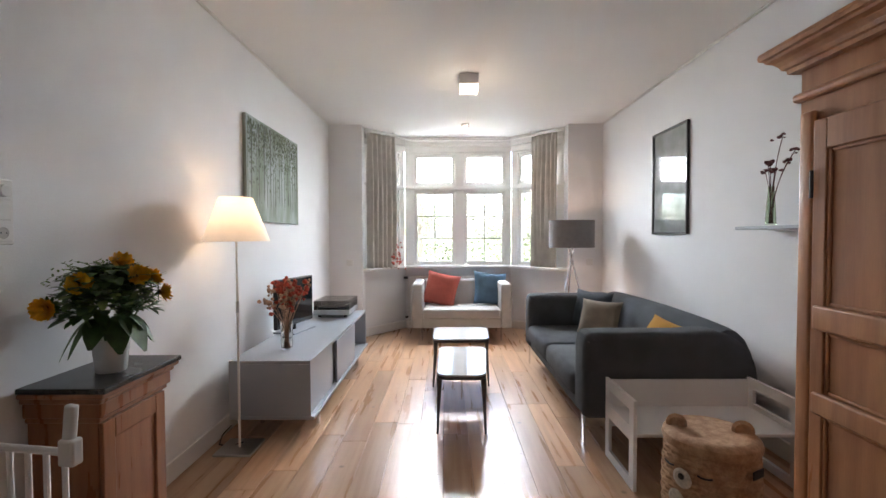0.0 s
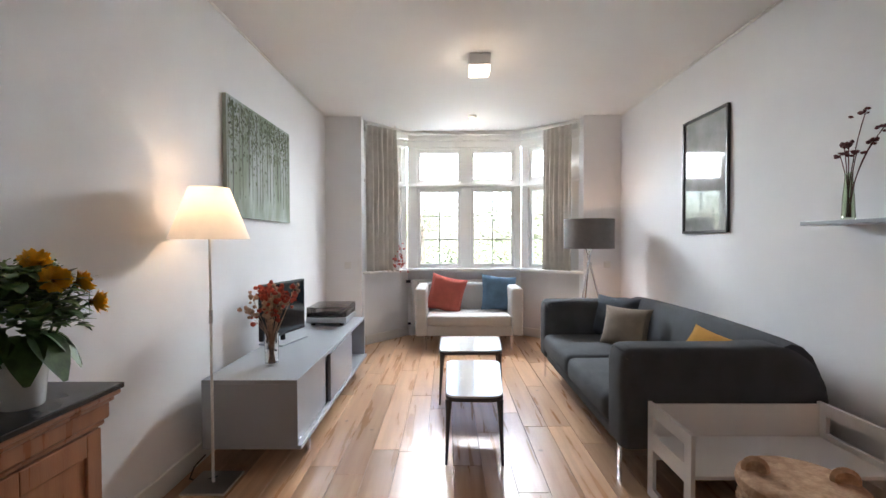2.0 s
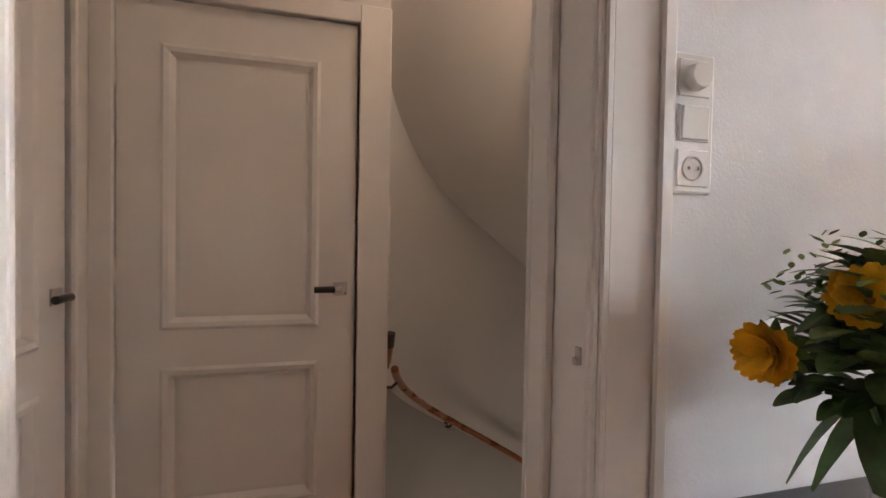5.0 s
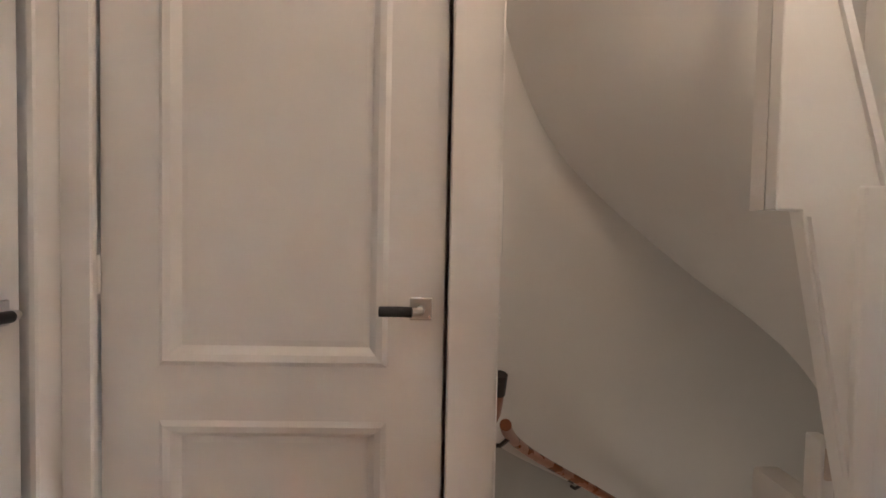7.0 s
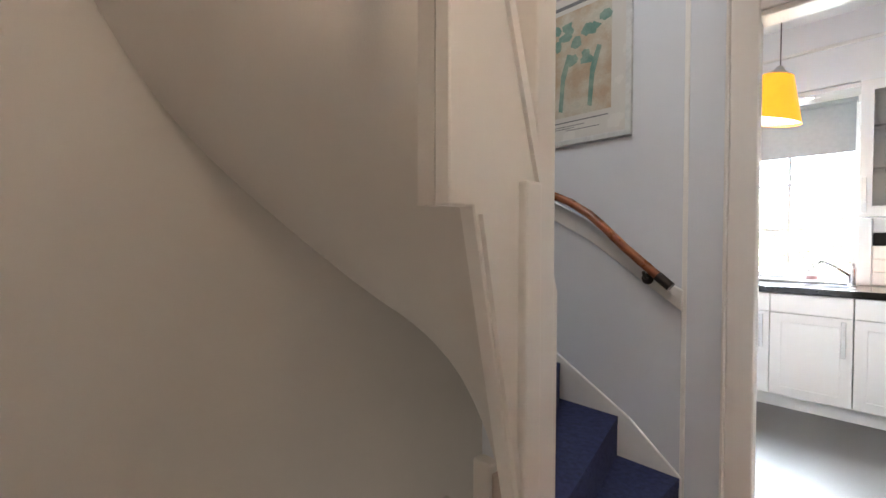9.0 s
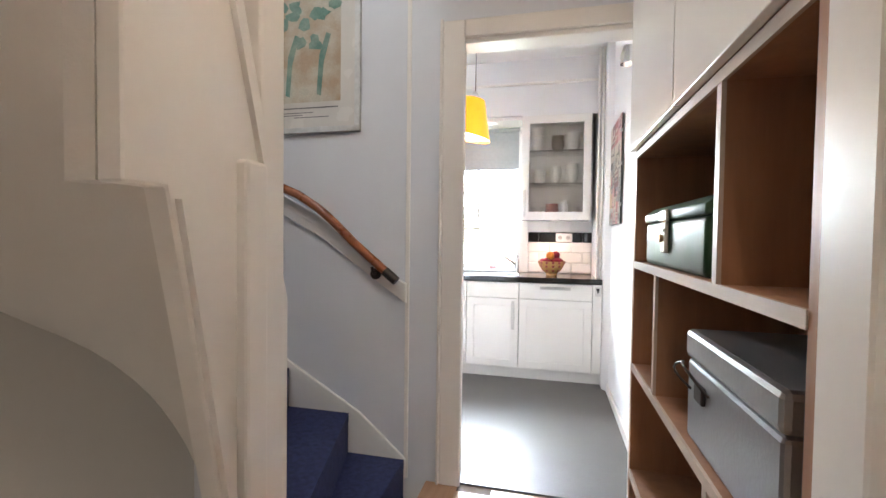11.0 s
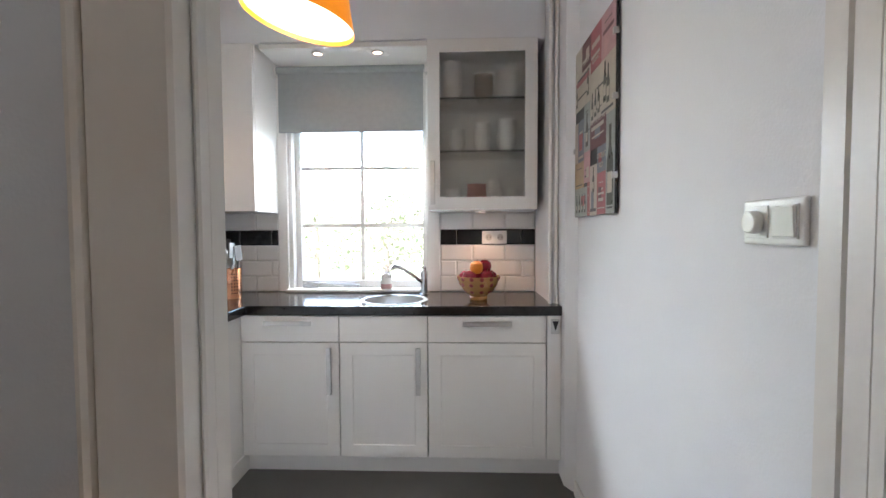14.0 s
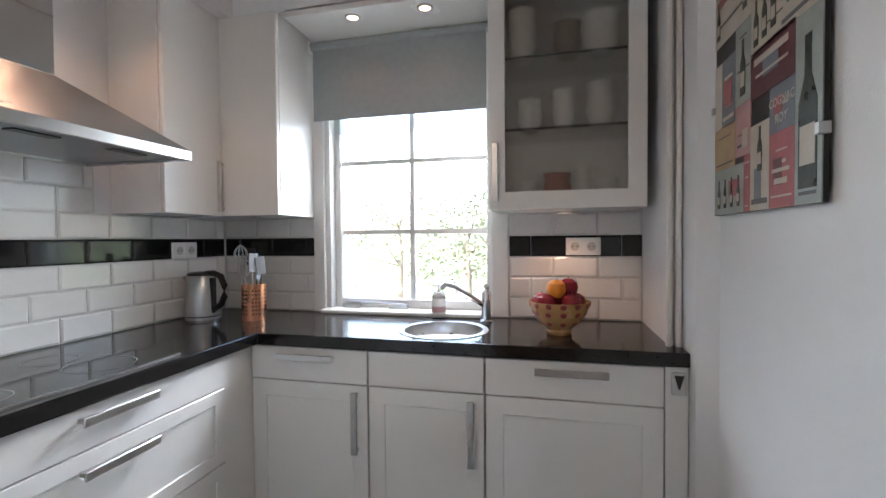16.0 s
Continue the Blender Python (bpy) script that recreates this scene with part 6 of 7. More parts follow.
for k in range(8):
    a, lean = rnd.uniform(0, 6.28) if k > 1 else 3.0 + 0.5 * k, rnd.uniform(0.025, 0.05)
    tx, ty, h = lean * 1.6 * math.cos(a), lean * 1.6 * math.sin(a), rnd.uniform(0.27, 0.34)
    un = thing("utensil", -2.93, 5.52, CT, "steel balloon whisk standing in the pot" if k < 2 else "long-handled kitchen utensil standing in the pot", "utensil", "utensils in the pot")
    part("handle", tube([(0.2 * tx, 0.2 * ty, 0.006), (tx, ty, h - 0.08)], 0.004, 6), STEEL if k % 3 else DARK, un)
    if k < 2:
        for j in range(5):
            b = j * math.pi / 5
            part("wire", tube(arc((tx, ty, h - 0.08), (tx + 0.06 * math.cos(b), ty + 0.06 * math.sin(b), h - 0.02), (tx, ty, h + 0.02), 8) + arc((tx, ty, h + 0.02), (tx - 0.06 * math.cos(b), ty - 0.06 * math.sin(b), h - 0.02), (tx, ty, h - 0.08), 8), 0.002, 5), STEEL, un)
    else:
        part("blade", moved(bx((-0.022, -0.003, 0, 0.022, 0.003, 0.085), bev=0.0028), pose(tx, ty, h - 0.085, 0, 8 * math.cos(a), 40 * k)), (STEEL, DARK, GREY, BLIND)[k % 4], un)
so = thing("soap_bottle", -2.07, 5.72, 0.885, "clear soap bottle with a dark label and white pump", "bottle")
part("bottle", lathe([(0.032, 0), (0.033, 0.01), (0.033, 0.105), (0.02, 0.125), (0.012, 0.13)], 24), glass_mat("soap_plastic", (0.92, 0.88, 0.88), 0.1), so, smooth=True)
part("label", lathe([(0.0336, 0.025), (0.0336, 0.095)], 24, cap=False), CERAMIC, so, "white paper label")
part("label_band", lathe([(0.0340, 0.03), (0.0340, 0.058)], 24, cap=False), PK, so)
part("pump", merge(tube([(0, 0, 0.13), (0, 0, 0.155)], 0.008), tube([(0.008, 0, 0.156), (-0.03, -0.01, 0.156)], 0.006)), CERAMIC, so)

# sockets and switches
# greyer than the plate: shade of the sunken cup put into its colour
CUPSHADE = mat("socket_cup_shade", (0.48, 0.46, 0.43), 0.5)
def socket(name, m, n, label, kinds, vertical=False):
    """A wall plate of n inserts facing -y before m; kinds: s socket, d dimmer, r rocker."""
    s = new(name)
    s.matrix_basis = m
    tagged(s, label, "socket" if 's' in kinds else "switch")
    w = 0.071
    L, H = (0.081, 0.081 + w * (n - 1)) if vertical else (0.081 + w * (n - 1), 0.081)
    part("plate", bx((-L / 2, -0.010, -H / 2, L / 2, 0, H / 2), bev=0.004), CERAMIC, s)
    for i, k in enumerate(kinds):
        o = (i - (n - 1) / 2) * w
        c = (0, -o) if vertical else (o, 0)
        f = part("insert", bx((c[0] - 0.029, -0.0125, c[1] - 0.029, c[0] + 0.029, -0.0095, c[1] + 0.029), bev=0.001, seg=1), CERAMIC, s)
        if k == 's':
            part("well", moved(lathe([(0.020, 0.0), (0.020, 0.0012), (0.017, 0.0014), (0.016, 0.0003)], 24), Matrix.Translation((c[0], -0.0125, c[1])) @ Matrix.Rotation(radians(90), 4, 'X')), CUPSHADE, f)
            for dx in (-0.009, 0.009):
                part("pin_hole", moved(lathe([(0.0, 0.0022), (0.003, 0.002)], 10, cap=False), Matrix.Translation((c[0] + dx, -0.0125, c[1])) @ Matrix.Rotation(radians(90), 4, 'X')), DARK, f)
        elif k == 'd':
            part("dimmer_knob", moved(lathe([(0.021, 0), (0.020, 0.014), (0.018, 0.016)], 28), Matrix.Translation((c[0], -0.0125, c[1])) @ Matrix.Rotation(radians(90), 4, 'X')), CERAMIC, f, smooth=True)
        else:
            part("rocker", moved(bx((-0.026, -0.005, -0.026, 0.026, 0, 0.026), bev=0.002), Matrix.Translation((c[0], -0.0125, c[1])) @ Matrix.Rotation(radians(3), 4, 'X')), CERAMIC, f)
    return s
socket("switch_plate", pose(XW, 1.535, 1.417, 0, 0, 90), 3, "white triple plate with dimmer, rocker and socket by the doorway", "drs", True)
socket("kitchen_switch", pose(XK, 3.835, 1.275, 0, 0, -90), 2, "white dimmer and rocker switch on the kitchen wall", "dr")
socket("double_socket", pose(-1.408, YK - 0.012, 1.222), 2, "white double wall socket over the worktop", "ss")
socket("double_socket", pose(XKW + 0.012, 5.50, 1.215, 0, 0, 90), 2, "white double wall socket in the corner", "ss")
socket("wall_socket", pose(-0.62, YN, 1.0), 1, "small white wall plate on the pier", "r")
socket("wall_socket", pose(2.47, YN, 1.0), 1, "small white wall plate on the pier", "r")
setting("wall_pipe_casing", bx((-1.155, 5.355, CT, -1.1135, YK, KC - 0.002)), WALL, "white boxed-in pipe casing in the kitchen corner")
setting("wall_kitchen_furring", prism([(XK, 5.13), (XK, YK), (-1.113, YK), (-1.113, 5.20)], 0.003, KC - 0.002), WALL, "slightly thicker end of the white kitchen wall")
pp = thing("water_pipe", -1.126, 5.342, CT, "white painted pipes rising in the corner", "pipe")
for dx in (0.0, -0.03):
    part("pipe", tube([(dx, 0, 0), (dx, 0, 1.91)], 0.011, 10), PAINT, pp, smooth=True)

# ---------- living room small things ----------
tvs = thing("television", -0.68, 3.83, 0.53, "small black flat television on a glass foot", "television", turn=77)
part("screen_frame", bx((-0.275, -0.012, 0.055, 0.275, 0.022, 0.455), bev=0.004), DARK, tvs)
part("screen", bx((-0.262, -0.0135, 0.075, 0.262, -0.0125, 0.442)), mat("screen_glass", (0.012, 0.013, 0.015), 0.06, bump=0, rvar=0.01), tvs)
part("foot", bx((-0.17, -0.10, 0, 0.17, 0.10, 0.012), bev=0.004), GREYLAC, tvs)
part("neck", tube([(0, 0.01, 0.012), (0, 0.01, 0.10)], 0.018, 12), DARK, tvs)
rt = thing("record_player", -0.70, 4.42, 0.53, "silver record player with a smoked closed lid", "record player")
part("plinth", bx((0, 0, 0.025, 0.36, 0.42, 0.075), bev=0.004), mat("silver_plinth", (0.52, 0.53, 0.54), 0.35, metal=0.6), rt)
for x in (0.05, 0.31):
    for y in (0.05, 0.37):
        part("foot", tube([(x, y, 0), (x, y, 0.025)], 0.018, 12), DARK, rt)
part("platter", moved(lathe([(0.15, 0.075), (0.15, 0.092), (0.0, 0.094)], 36, cap=False), Matrix.Translation((0.16, 0.22, 0))), DARK, rt)
part("tonearm", tube([(0.31, 0.36, 0.11), (0.30, 0.20, 0.11), (0.27, 0.14, 0.10)], 0.004, 6), STEEL, rt)
part("lid", bx((0.003, 0.003, 0.076, 0.357, 0.417, 0.165), bev=0.004), glass_mat("smoked_acrylic", (0.30, 0.30, 0.31), 0.05), rt, "smoked lid")

def blob(bm, c, r, rnd, flat=1.0):
    q = bmesh.ops.create_icosphere(bm, subdivisions=1, radius=r)
    for v in q["verts"]:
        v.co = Vector(c) + Vector((v.co.x * rnd.uniform(0.6, 1.3), v.co.y * rnd.uniform(0.6, 1.3), v.co.z * flat * rnd.uniform(0.6, 1.3)))
vs_ = thing("dried_flower_vase", -0.52, 3.19, 0.53, "clear glass vase of red and straw dried flowers", "vase")
part("glass", lathe([(0.038, 0), (0.040, 0.01), (0.043, 0.20), (0.040, 0.20), (0.037, 0.014), (0.0, 0.012)], 24, cap=False), CLEARGLASS, vs_, smooth=True)
rnd = random.Random(11)
for k in range(34):
    a, lean = rnd.uniform(0, 6.28), rnd.uniform(0.02, 0.15)
    h = rnd.uniform(0.32, 0.47)
    tip = (lean * math.cos(a), lean * math.sin(a), h)
    st = part("stem", tube([(0.02 * math.cos(a + 2), 0.02 * math.sin(a + 2), 0.015), (tip[0] * 0.25, tip[1] * 0.25, 0.2), tip], 0.0018, 5), DRIEDPALE, vs_)
    bmf = bmesh.new()
    for j in range(rnd.randint(4, 9)):
        blob(bmf, (tip[0] + rnd.gauss(0, 0.014), tip[1] + rnd.gauss(0, 0.014), tip[2] + rnd.gauss(0, 0.018)), rnd.uniform(0.009, 0.018), rnd)
    part("flower", bmf, DRIED if k % 5 < 3 else DRIEDPALE, st)
bv = thing("shelf_vase", 2.50, 2.63, 1.387, "slim pale green glass vase with dried plum seed heads", "vase")
part("glass", lathe([(0.026, 0), (0.028, 0.01), (0.024, 0.10), (0.016, 0.20), (0.017, 0.225), (0.014, 0.224), (0.013, 0.20), (0.021, 0.10), (0.024, 0.012), (0.0, 0.01)], 24, cap=False), VASEGLASS, bv, smooth=True)
for k, (dx, dy, h) in enumerate(((0.0, -0.08, 0.49), (0.02, -0.15, 0.41), (0.0, 0.03, 0.37), (-0.02, -0.02, 0.36), (0.02, -0.10, 0.36), (0.0, 0.05, 0.32), (-0.01, -0.05, 0.31))):
    st = part("stem", tube(arc((0.004 * k - 0.01, 0, 0.012), (dx * 0.2, dy * 0.1, h * 0.62), (dx, dy, h), 7), 0.0022, 5), PLUM, bv)
    bmf = bmesh.new()
    for j in range(9):
        blob(bmf, (dx + rnd.gauss(0, 0.012), dy + rnd.gauss(0, 0.020), h + rnd.gauss(0, 0.008)), rnd.uniform(0.007, 0.013), rnd, 0.8)
    part("seed_head", bmf, PLUM, st)
wp = thing("window_plant", -0.10, 6.14, 0.915, "small pot of drooping red flowers on the sill", "plant")
part("pot", lathe([(0.04, 0), (0.055, 0.10), (0.05, 0.10)], 20), CERAMIC, wp, smooth=True)
bmf = bmesh.new()
for j in range(46):
    blob(bmf, (rnd.gauss(0.03, 0.05), rnd.gauss(0, 0.05), 0.14 + rnd.gauss(0, 0.07)), rnd.uniform(0.01, 0.022), rnd)
part("blossom", bmf, mat("coral_blossom", (0.50, 0.12, 0.09), 0.8, var=0.2, scale=40), wp)

# sunflowers
FX, FY, FZ = -0.70, 1.772, 0.807
sf = thing("sunflower_bouquet", FX, FY, FZ, "bouquet of orange-yellow sunflowers and dark leaves in a white pot", "bouquet")
part("pot", lathe([(0.050, 0), (0.053, 0.005), (0.060, 0.09), (0.064, 0.128), (0.061, 0.129), (0.046, 0.01)], 32), CERAMIC, sf, "white enamel pot", smooth=True)
def leaf(bm, base, tip, width, droop, rnd):
    """A pointed leaf with a folded midrib, bending from base to tip."""
    B, T = Vector(base), Vector(tip)
    d = T - B
    side = d.cross(Vector((0, 0, 1)))
    if side.length < 1e-4:
        side = Vector((1, 0, 0))
    side.normalize()
    prev = None
    n = 6
    for i in range(n + 1):
        t = i / n
        c = B + d * t + Vector((0, 0, -droop * t * t))
        w = width * math.sin(math.pi * min(0.97, 0.06 + t * 0.92)) ** 0.8
        row = [bm.verts.new(c - side * w + Vector((0, 0, 0.12 * w))), bm.verts.new(c), bm.verts.new(c + side * w + Vector((0, 0, 0.12 * w)))]
        if prev:
            bm.faces.new((prev[0], prev[1], row[1], row[0]))
            bm.faces.new((prev[1], prev[2], row[2], row[1]))
        prev = row
rnd = random.Random(21)
bmd, bmp = bmesh.new(), bmesh.new()
for k in range(800):
    a, e = rnd.uniform(0, 6.28), rnd.uniform(-0.35, 1.35)
    r = 0.145 * rnd.uniform(0.30, 1.0) ** 0.6
    c = Vector((0.035, -0.05, 0.275)) + Vector((r * math.cos(a) * math.cos(e) * 0.9, r * math.sin(a) * math.cos(e) * 1.15, r * 1.05 * math.sin(e)))
    if c.x + FX < XW + 0.02:
        c.x = XW + 0.02 - FX
    out = Vector((math.cos(a), math.sin(a), rnd.uniform(-0.2, 0.8))).normalized() * rnd.uniform(0.03, 0.07)
    if c.x + out.x + FX < XW + 0.012:
        out.x = abs(out.x)
    leaf(bmp if (k % 3 == 0 and c.z > 0.26) else bmd, c, c + out, rnd.uniform(0.010, 0.022), rnd.uniform(0, 0.03), rnd)
tagged(part("foliage", bmd, LEAF, sf, "dense dark green foliage"), kind="stuff")
for k in range(64):
    c = Vector((rnd.gauss(0.03, 0.045), rnd.gauss(-0.06, 0.08), rnd.uniform(0.33, 0.425)))
    for j in range(5):
        p = c + Vector((rnd.gauss(0, 0.012), rnd.gauss(0, 0.012), rnd.gauss(0, 0.012)))
        leaf(bmp, p, p + Vector((rnd.gauss(0, 0.012), rnd.gauss(0, 0.012), 0.008)), 0.004, 0, rnd)
tagged(part("filler_green", bmp, LEAFPALE, sf, "pale green filler sprigs"), kind="stuff")
for k, (ax, ln, w) in enumerate(((-80, 0.12, 0.046), (-42, 0.15, 0.05), (-8, 0.16, 0.052), (25, 0.14, 0.048), (60, 0.15, 0.046), (95, 0.13, 0.04), (-108, 0.16, 0.018), (-125, 0.18, 0.014))):
    bmb2 = bmesh.new()
    a = radians(ax)
    d = Vector((math.cos(a), math.sin(a), 0))
    leaf(bmb2, d * 0.05 + Vector((0, 0, 0.215)), d * (0.085 + ln * 0.42) + Vector((0, 0, 0.205)), w, ln * 0.78, rnd)
    part("big_leaf", bmb2, LEAF, sf, "broad drooping dark leaf", smooth=True)
heads = [((-0.03, -0.205, 0.285), (0.1, -1, -0.1)), ((0.03, -0.135, 0.355), (0.45, -0.65, 0.35)), ((0.055, 0.03, 0.42), (0.45, -0.35, 0.75)), ((0.135, 0.0, 0.375), (0.9, -0.45, 0.3)),
         ((0.11, 0.115, 0.355), (0.6, 0.6, 0.35)), ((0.13, 0.15, 0.295), (0.8, 0.6, 0.0))]
for (hx0, hy0, hz0), d in heads:
    c = (hx0, hy0 - 0.04, hz0)
    q = Vector(d).to_track_quat('Z', 'Y').to_matrix().to_4x4()
    M = Matrix.Translation(c) @ q
    hd2 = part("sunflower", moved(lathe([(0.0, -0.012), (0.012, -0.006), (0.010, 0.002), (0.006, 0.004), (0.0, 0.003)], 20, cap=False), M), FLORET, sf, "sunflower head", smooth=True)
    bmq = bmesh.new()
    for ring, n, ln, up in ((0, 22, 0.033, 0.020), (1, 20, 0.029, 0.034), (2, 16, 0.022, 0.038), (3, 9, 0.012, 0.034)):
        for k in range(n):
            a = 2 * math.pi * (k + 0.5 * ring) / n + rnd.uniform(-0.1, 0.1)
            u = Vector((math.cos(a), math.sin(a), 0))
            leaf(bmq, u * (0.012 - 0.003 * ring), u * (0.010 + ln * rnd.uniform(0.75, 1.05)) + Vector((0, 0, up * rnd.uniform(0.7, 1.2))), 0.0105, 0.003, rnd)
    part("petals", moved(bmq, M), PETAL, hd2, "orange-yellow petals")
    part("stalk", tube([tuple(Vector(c) - Vector(d).normalized() * 0.01), (c[0] * 0.5 + 0.01, c[1] * 0.5, 0.24), (0.0, 0.0, 0.02)], 0.004, 6), LEAF, hd2)
    bmk = bmesh.new()
    for k in range(12):
        a = 2 * math.pi * k / 12
        u = Vector((math.cos(a), math.sin(a), 0))
        leaf(bmk, u * 0.012 + Vector((0, 0, -0.012)), u * 0.04 + Vector((0, 0, -0.004)), 0.007, 0.006, rnd)
    part("sepals", moved(bmk, M), LEAF, hd2)

# safety gate, swung open
gt = thing("safety_gate", -0.868, 1.315, 0, "white metal child safety gate swung open at the doorway", "gate", turn=-8)
part("top_bar", tube([(0.0, 0, 0.735), (0.44, 0, 0.735)], 0.011, 10), WHITELAM, gt)
part("bottom_bar", tube([(0.0, 0, 0.06), (0.44, 0, 0.06)], 0.011, 10), WHITELAM, gt)
for k in range(8):
    part("bar", tube([(0.012 + 0.06 * k, 0, 0.06), (0.012 + 0.06 * k, 0, 0.735)], 0.008, 8), WHITELAM, gt)
lt = part("latch", bx((0.425, -0.018, 0.70, 0.475, 0.018, 0.775), bev=0.008, seg=3), WHITELAM, gt, "white latch block")
part("latch_lever", moved(bx((-0.016, -0.012, 0, 0.016, 0.012, 0.105), bev=0.008, seg=3), pose(0.447, 0, 0.765, 0, 6, 0)), WHITELAM, lt)
part("hinge_bracket", bx((-0.02, -0.02, 0.715, 0.012, 0.02, 0.755), bev=0.006), STEEL, gt, "grey hinge bracket")

# basket
bk = thing("seagrass_basket", 1.79, 2.0, 0, "round woven seagrass basket with lid, ears and stitched face", "basket")
bmk = bmesh.new()
n, rowsb = 44, 17
prev = None
for j in range(rowsb * 2 + 1):
    z = 0.43 * j / (rowsb * 2)
    r0 = 0.178 + 0.012 * math.sin(math.pi * z / 0.43)
    row = []
    for i in range(n):
        a = 2 * math.pi * i / n
        r = r0 + 0.0055 * math.cos(a * 22 + (math.pi if (j // 2) % 2 else 0)) + (0.003 if j % 2 else -0.001)
        row.append(bmk.verts.new((r * math.cos(a), r * math.sin(a), z)))
    if prev:
        for i in range(n):
            bmk.faces.new((prev[i], prev[(i + 1) % n], row[(i + 1) % n], row[i]))
    prev = row
part("body", bmk, WICKER, bk, smooth=True)
part("lid", lathe([(0.192, 0.415), (0.196, 0.43), (0.192, 0.45), (0.178, 0.462), (0.15, 0.468), (0.10, 0.464), (0.05, 0.468), (0.0, 0.466)], 44, cap=False), WICKER, bk, smooth=True)
for x, y in ((-0.12, 0.06), (0.13, -0.02)):
    part("ear", moved(lathe([(0.0, -0.016), (0.024, -0.017), (0.040, -0.008), (0.044, 0.004), (0.032, 0.017), (0.0, 0.012)], 18, cap=False), Matrix.Translation((x, y, 0.475)) @ Matrix.Rotation(radians(-25), 4, 'Z') @ Matrix.Rotation(radians(90), 4, 'X')), WICKER, bk, smooth=True)
def on_basket(a, z, r=0.195):
    return Matrix.Translation((r * math.cos(radians(a)), r * math.sin(radians(a)), z)) @ Matrix.Rotation(radians(a), 4, 'Z') @ Matrix.Rotation(radians(90), 4, 'Y')
WOOL = mat("cream_wool", (0.70, 0.64, 0.54), 0.95, var=0.1, scale=60, bump=0.15)
pz = part("muzzle_patch", moved(lathe([(0.0, 0.010), (0.03, 0.008), (0.042, 0.0)], 24, cap=False), on_basket(-152, 0.30)), WOOL, bk, "cream stitched patch")
part("nose", moved(lathe([(0.0, 0.014), (0.012, 0.013), (0.014, 0.009)], 16, cap=False), on_basket(-152, 0.31)), DARK, pz)
part("muzzle_patch", moved(lathe([(0.0, 0.008), (0.03, 0.006), (0.04, 0.0)], 24, cap=False), on_basket(-160, 0.20)), WOOL, bk, "cream stitched patch")
for a in (-172, -126):
    part("eye_stitch", tube([tuple((on_basket(a + da, 0.345 - 0.012 * math.cos(da / 8.0), 0.199)).translation) for da in (-8, -4, 0, 4, 8)], 0.004, 6), DARK, bk)
part("handle_slot", moved(bx((-0.018, -0.038, -0.002, 0.018, 0.038, 0.004), bev=0.003), on_basket(-62, 0.36)), DARK, bk, "dark handle slot")

# radiator and cables
rd = thing("radiator", 0.10, 6.40, 0.14, "white panel radiator below the bay window", "radiator")
part("panel", bx((0, 0.02, 0, 1.40, 0.09, 0.62), bev=0.006), PAINT, rd)
for k in range(27):
    part("fin", bx((0.03 + k * 0.05, 0.012, 0.03, 0.055 + k * 0.05, 0.02, 0.59), bev=0.003, seg=1), PAINT, rd)
part("valve", tube([(-0.03, 0.05, 0.60), (-0.09, 0.04, 0.60)], 0.02, 12), DARK, rd, "black valve knob")
part("valve", tube([(-0.03, 0.05, 0.03), (-0.07, 0.04, 0.03)], 0.016, 12), DARK, rd)
part("pipe", tube([(-0.02, 0.05, -0.14), (-0.02, 0.05, 0.62)], 0.009, 8), PAINT, rd)
cb = thing("floor_cable", LX - 0.12, LY + 0.10, 0, "black lamp cable looped on the floor", "cable")
part("cord", tube([(-0.03, 0.10, 0.06), (-0.05, 0.02, 0.03), (-0.03, -0.06, 0.006), (0.05, -0.09, 0.004), (0.12, -0.05, 0.016)], 0.004, 6), DARK, cb)

# ---------- outside ----------
tagged(put("ground", bx((-400, 6.9, -0.75, 400, 800, -0.7)), GRASS), "mown green lawn outside the windows", "lawn", kind="structure")
def tree(x, y, h, seed, spread=1.0):
    rnd = random.Random(seed)
    t = thing("garden_tree", x, y, -0.7, "leafy garden tree outside the window", "tree", "garden trees")
    part("trunk", tube([(0, 0, 0), (0.05, 0, h * 0.3), (0.0, 0.08, h * 0.6)], 0.13, 10, 0.06), BARK, t, smooth=True)
    tips = []
    for k in range(9):
        a, e = rnd.uniform(0, 6.28), rnd.uniform(0.2, 1.0)
        z0 = h * rnd.uniform(0.25, 0.6)
        r = spread * rnd.uniform(0.8, 1.7)
        tip = (r * math.cos(a), r * math.sin(a), z0 + r * e)
        part("limb", tube(arc((0.03, 0.02, z0), (tip[0] * 0.5, tip[1] * 0.5, z0 + 0.2), tip, 5), 0.03, 7, 0.01), BARK, t)
        tips.append(tip)
    bm = bmesh.new()
    for k in range(4200):
        c = Vector(rnd.choice(tips)) + Vector((rnd.gauss(0, 0.6), rnd.gauss(0, 0.6), rnd.gauss(0, 0.5)))
        d = Vector((rnd.gauss(0, 1), rnd.gauss(0, 1), rnd.gauss(-0.2, 0.7))).normalized()
        s = d.cross(Vector((rnd.random(), rnd.random(), 1))).normalized()
        L = rnd.uniform(0.06, 0.13)
        bm.faces.new([bm.verts.new(p) for p in (c, c + d * L * 0.5 + s * L * 0.3, c + d * L, c + d * L * 0.5 - s * L * 0.3)])
    tagged(part("crown", bm, FOLIAGE, t, "loose crown of small leaves"), kind="stuff")
    return t
for x, y, h, s in ((2.6, 13.0, 4.2, 1), (5.2, 16.0, 4.8, 2), (-0.5, 19.0, 5.0, 3), (-3.4, 13.5, 3.6, 4), (-6.2, 17.0, 4.4, 5), (-1.6, 24.0, 5.0, 6), (8.5, 21.0, 5.0, 7)):
    tree(x, y, h, s)
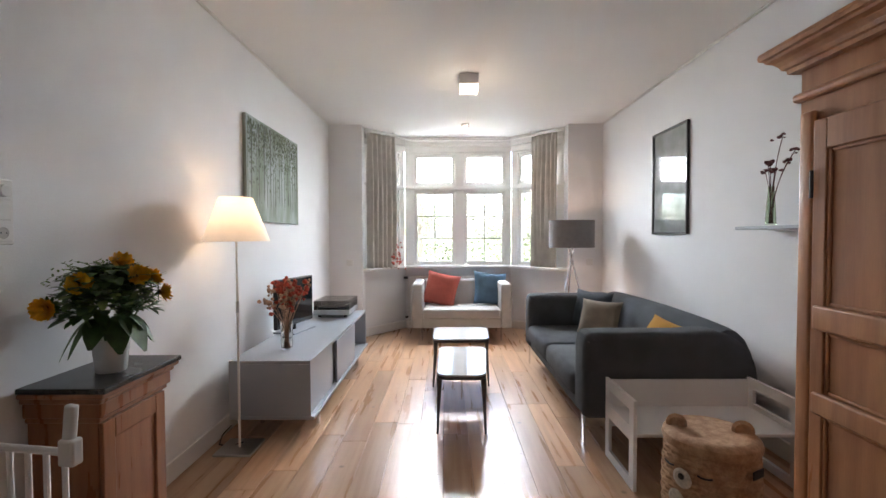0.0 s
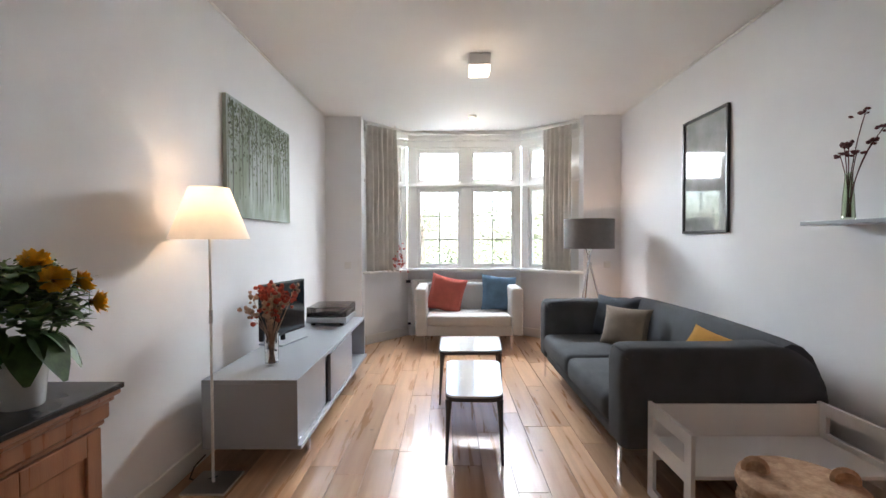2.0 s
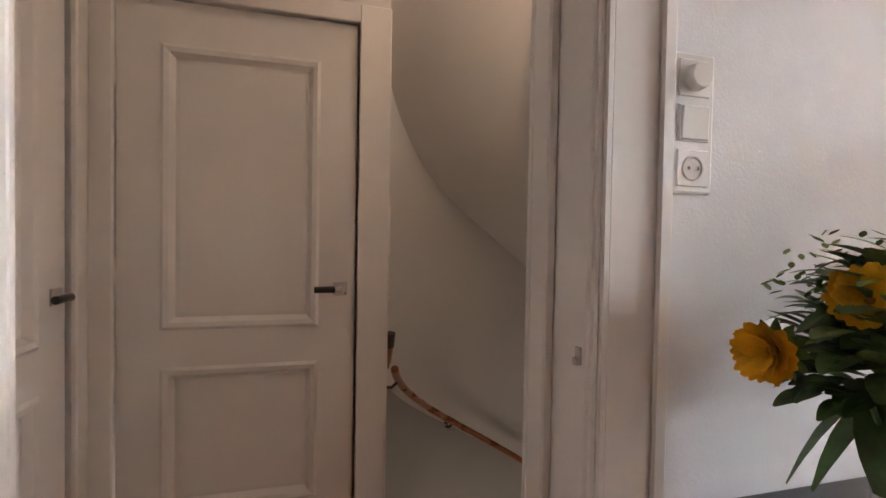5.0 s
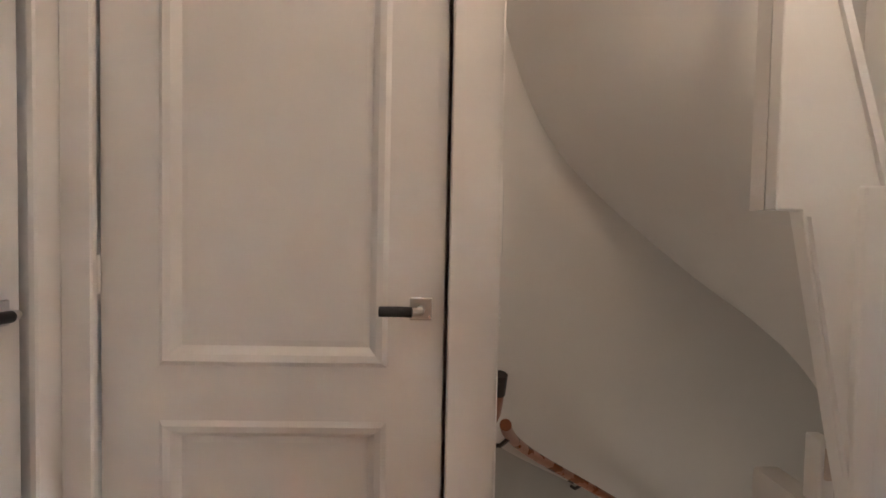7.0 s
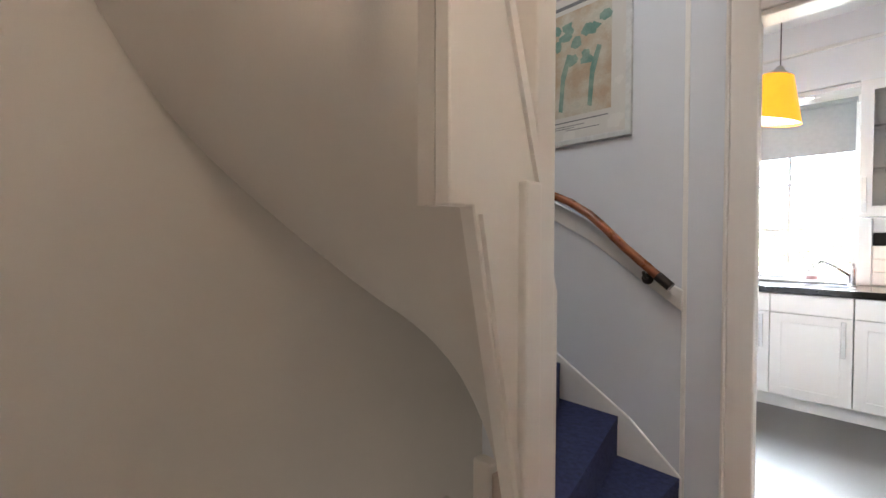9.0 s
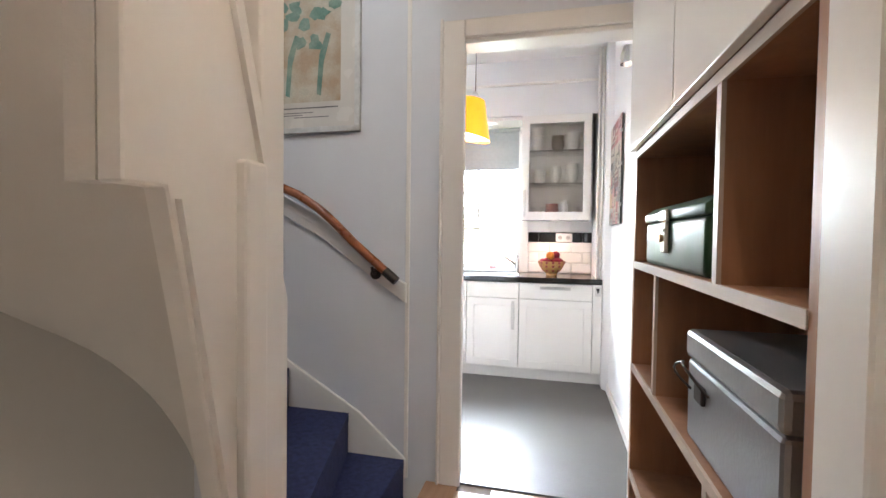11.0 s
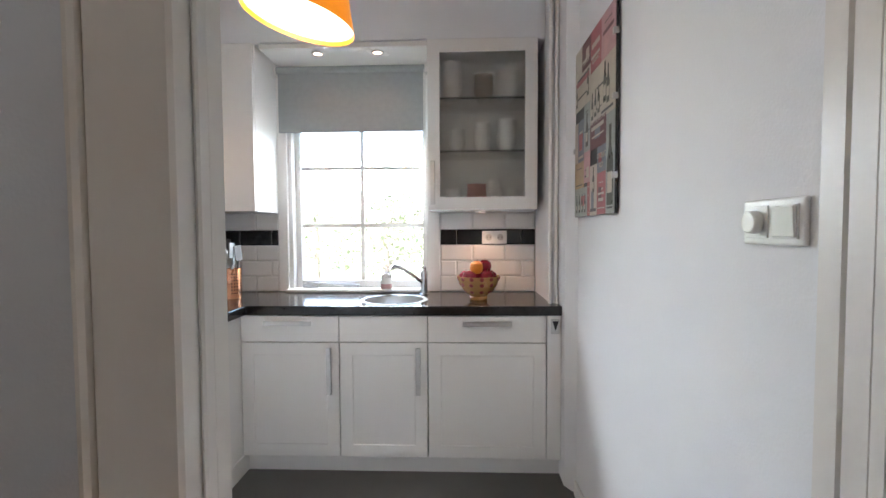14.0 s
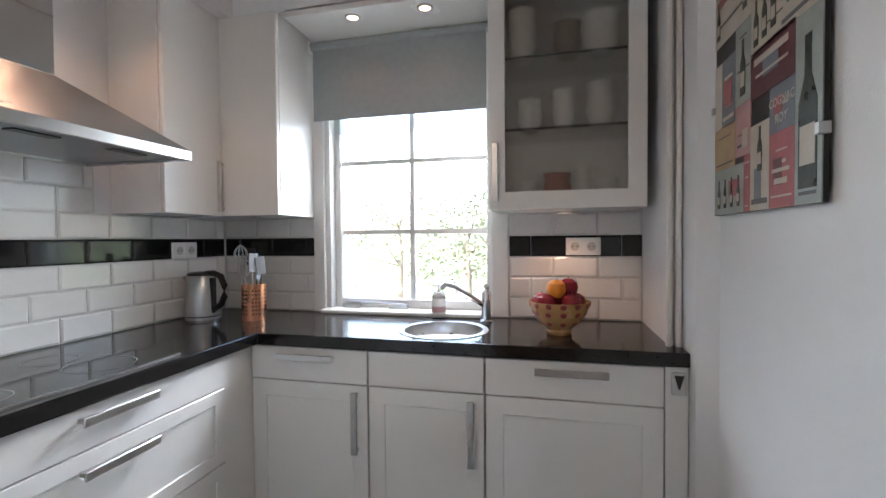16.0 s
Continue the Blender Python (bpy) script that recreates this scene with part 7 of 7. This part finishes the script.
hg = thing("garden_hedge", -9, 26.0, -0.7, "clipped green hedge at the end of the lawn", "hedge")
bm = bmesh.new()
rnd = random.Random(77)
for k in range(5200):
    c = Vector((rnd.uniform(0, 24), rnd.gauss(0, 0.35), abs(rnd.uniform(0, 1.7))))
    d = Vector((rnd.gauss(0, 1), rnd.gauss(0, 1), rnd.gauss(0, 1))).normalized()
    s = d.cross(Vector((0.3, 0.2, 1))).normalized()
    L = rnd.uniform(0.12, 0.25)
    bm.faces.new([bm.verts.new(p) for p in (c, c + d * L * 0.5 + s * L * 0.35, c + d * L, c + d * L * 0.5 - s * L * 0.35)])
tagged(part("leaves", bm, FOLIAGE, hg), kind="stuff")
for k in range(8):
    part("stem", tube([(1.5 + 3 * k, 0, 0), (1.5 + 3 * k, 0.05, 1.4)], 0.04, 6), BARK, hg)

# ---------- pieces: floorboards and wall tiles ----------
rnd = random.Random(33)
PWD = 0.165
def planks(x0, x1, y0, y1, skip):
    x = x0
    while x < x1 - 0.01:
        w = min(PWD, x1 - x)
        y = y0 - rnd.uniform(0, 1.2)
        while y < y1:
            ln = rnd.uniform(0.8, 1.9)
            a, b = max(y, y0), min(y + ln, y1)
            if b - a > 0.05 and not skip(x, x + w, a, b):
                me = bpy.data.meshes.new("plank")
                g = 0.0007
                hw, hl, c = w / 2 - g, (b - a) / 2 - g, 0.0014
                vs = [(-hw, -hl, -0.006), (hw, -hl, -0.006), (hw, hl, -0.006), (-hw, hl, -0.006),
                      (-hw, -hl, -c), (hw, -hl, -c), (hw, hl, -c), (-hw, hl, -c),
                      (-hw + c, -hl + c, 0), (hw - c, -hl + c, 0), (hw - c, hl - c, 0), (-hw + c, hl - c, 0)]
                fs = [(8, 9, 10, 11)] + [(i, (i + 1) % 4, 4 + (i + 1) % 4, 4 + i) for i in range(4)] + [(4 + i, 4 + (i + 1) % 4, 8 + (i + 1) % 4, 8 + i) for i in range(4)]
                me.from_pydata(vs, [], fs)
                me.materials.append(OAK)
                o = new("plank", me)
                o.parent = floor
                o.location = (x + w / 2, (a + b) / 2, 0)
            y += ln
        x += w
planks(XW, XE, -4.0, 6.5, lambda a, b, c, d: False)
planks(-2.12, XW - 0.001, 0.18, 3.55, lambda a, b, c, d: False)

def tile_mesh(w, h):
    me = bpy.data.meshes.new("tile")
    b, t, g = 0.008, 0.008, 0.0012
    x, z = w / 2 - g, h / 2 - g
    vs = [(-x, 0, -z), (x, 0, -z), (x, 0, z), (-x, 0, z), (-x, -t * 0.5, -z), (x, -t * 0.5, -z), (x, -t * 0.5, z), (-x, -t * 0.5, z),
          (-x + b, -t, -z + b), (x - b, -t, -z + b), (x - b, -t, z - b), (-x + b, -t, z - b)]
    fs = [(8, 9, 10, 11)] + [(i, (i + 1) % 4, 4 + (i + 1) % 4, 4 + i) for i in range(4)] + [(4 + i, 4 + (i + 1) % 4, 8 + (i + 1) % 4, 8 + i) for i in range(4)]
    me.from_pydata(vs, [], fs)
    return me
meshes = {}
def tiled(name, m, length, rows_z, label, shift=0.0):
    """Running-bond tiles on a wall: along local x, facing -y, on a bed of grout."""
    wall = setting(name, bx((0, -0.002, rows_z[0][0], length, 0.0, rows_z[-1][1])), GROUT, label, category="tiling")
    wall.matrix_basis = m
    for r, (z0, z1, black) in enumerate(rows_z):
        x = -0.1 * (r % 2) - shift
        while x < length:
            a, b = max(0, x), min(length, x + 0.2)
            x += 0.2
            if b - a < 0.012:
                continue
            key = (round(b - a, 3), round(z1 - z0, 3), black)
            if key not in meshes:
                meshes[key] = tile_mesh(b - a, z1 - z0)
                meshes[key].materials.append(TILEB if black else TILEW)
            o = new("tile", meshes[key])
            o.parent = wall
            o.location = ((a + b) / 2, -0.002, (z0 + z1) / 2)
ROWS = [(0.886, 0.982, 0), (0.982, 1.079, 0), (1.079, 1.176, 0), (1.176, 1.273, 1), (1.273, 1.376, 0)]
tiled("tiling_right", pose(WX1 + 0.078, YK, 0), -1.157 - WX1 - 0.078, ROWS, "white metro tiles with one black course", 0.0)
tiled("tiling_left", pose(XKW + 0.012, YK, 0), WX0 - 0.062 - XKW - 0.012, ROWS, "white metro tiles with one black course")
tiled("tiling_west", pose(XKW, 3.70, 0, 0, 0, 90), 5.79 - 3.70, ROWS, "white metro tiles with one black course along the worktop", 0.17)
tiled("tiling_hood", pose(XKW, 4.13, 0, 0, 0, 90), 0.94, [(1.376, 1.473, 0), (1.473, 1.57, 0)], "white metro tiles below the hood")
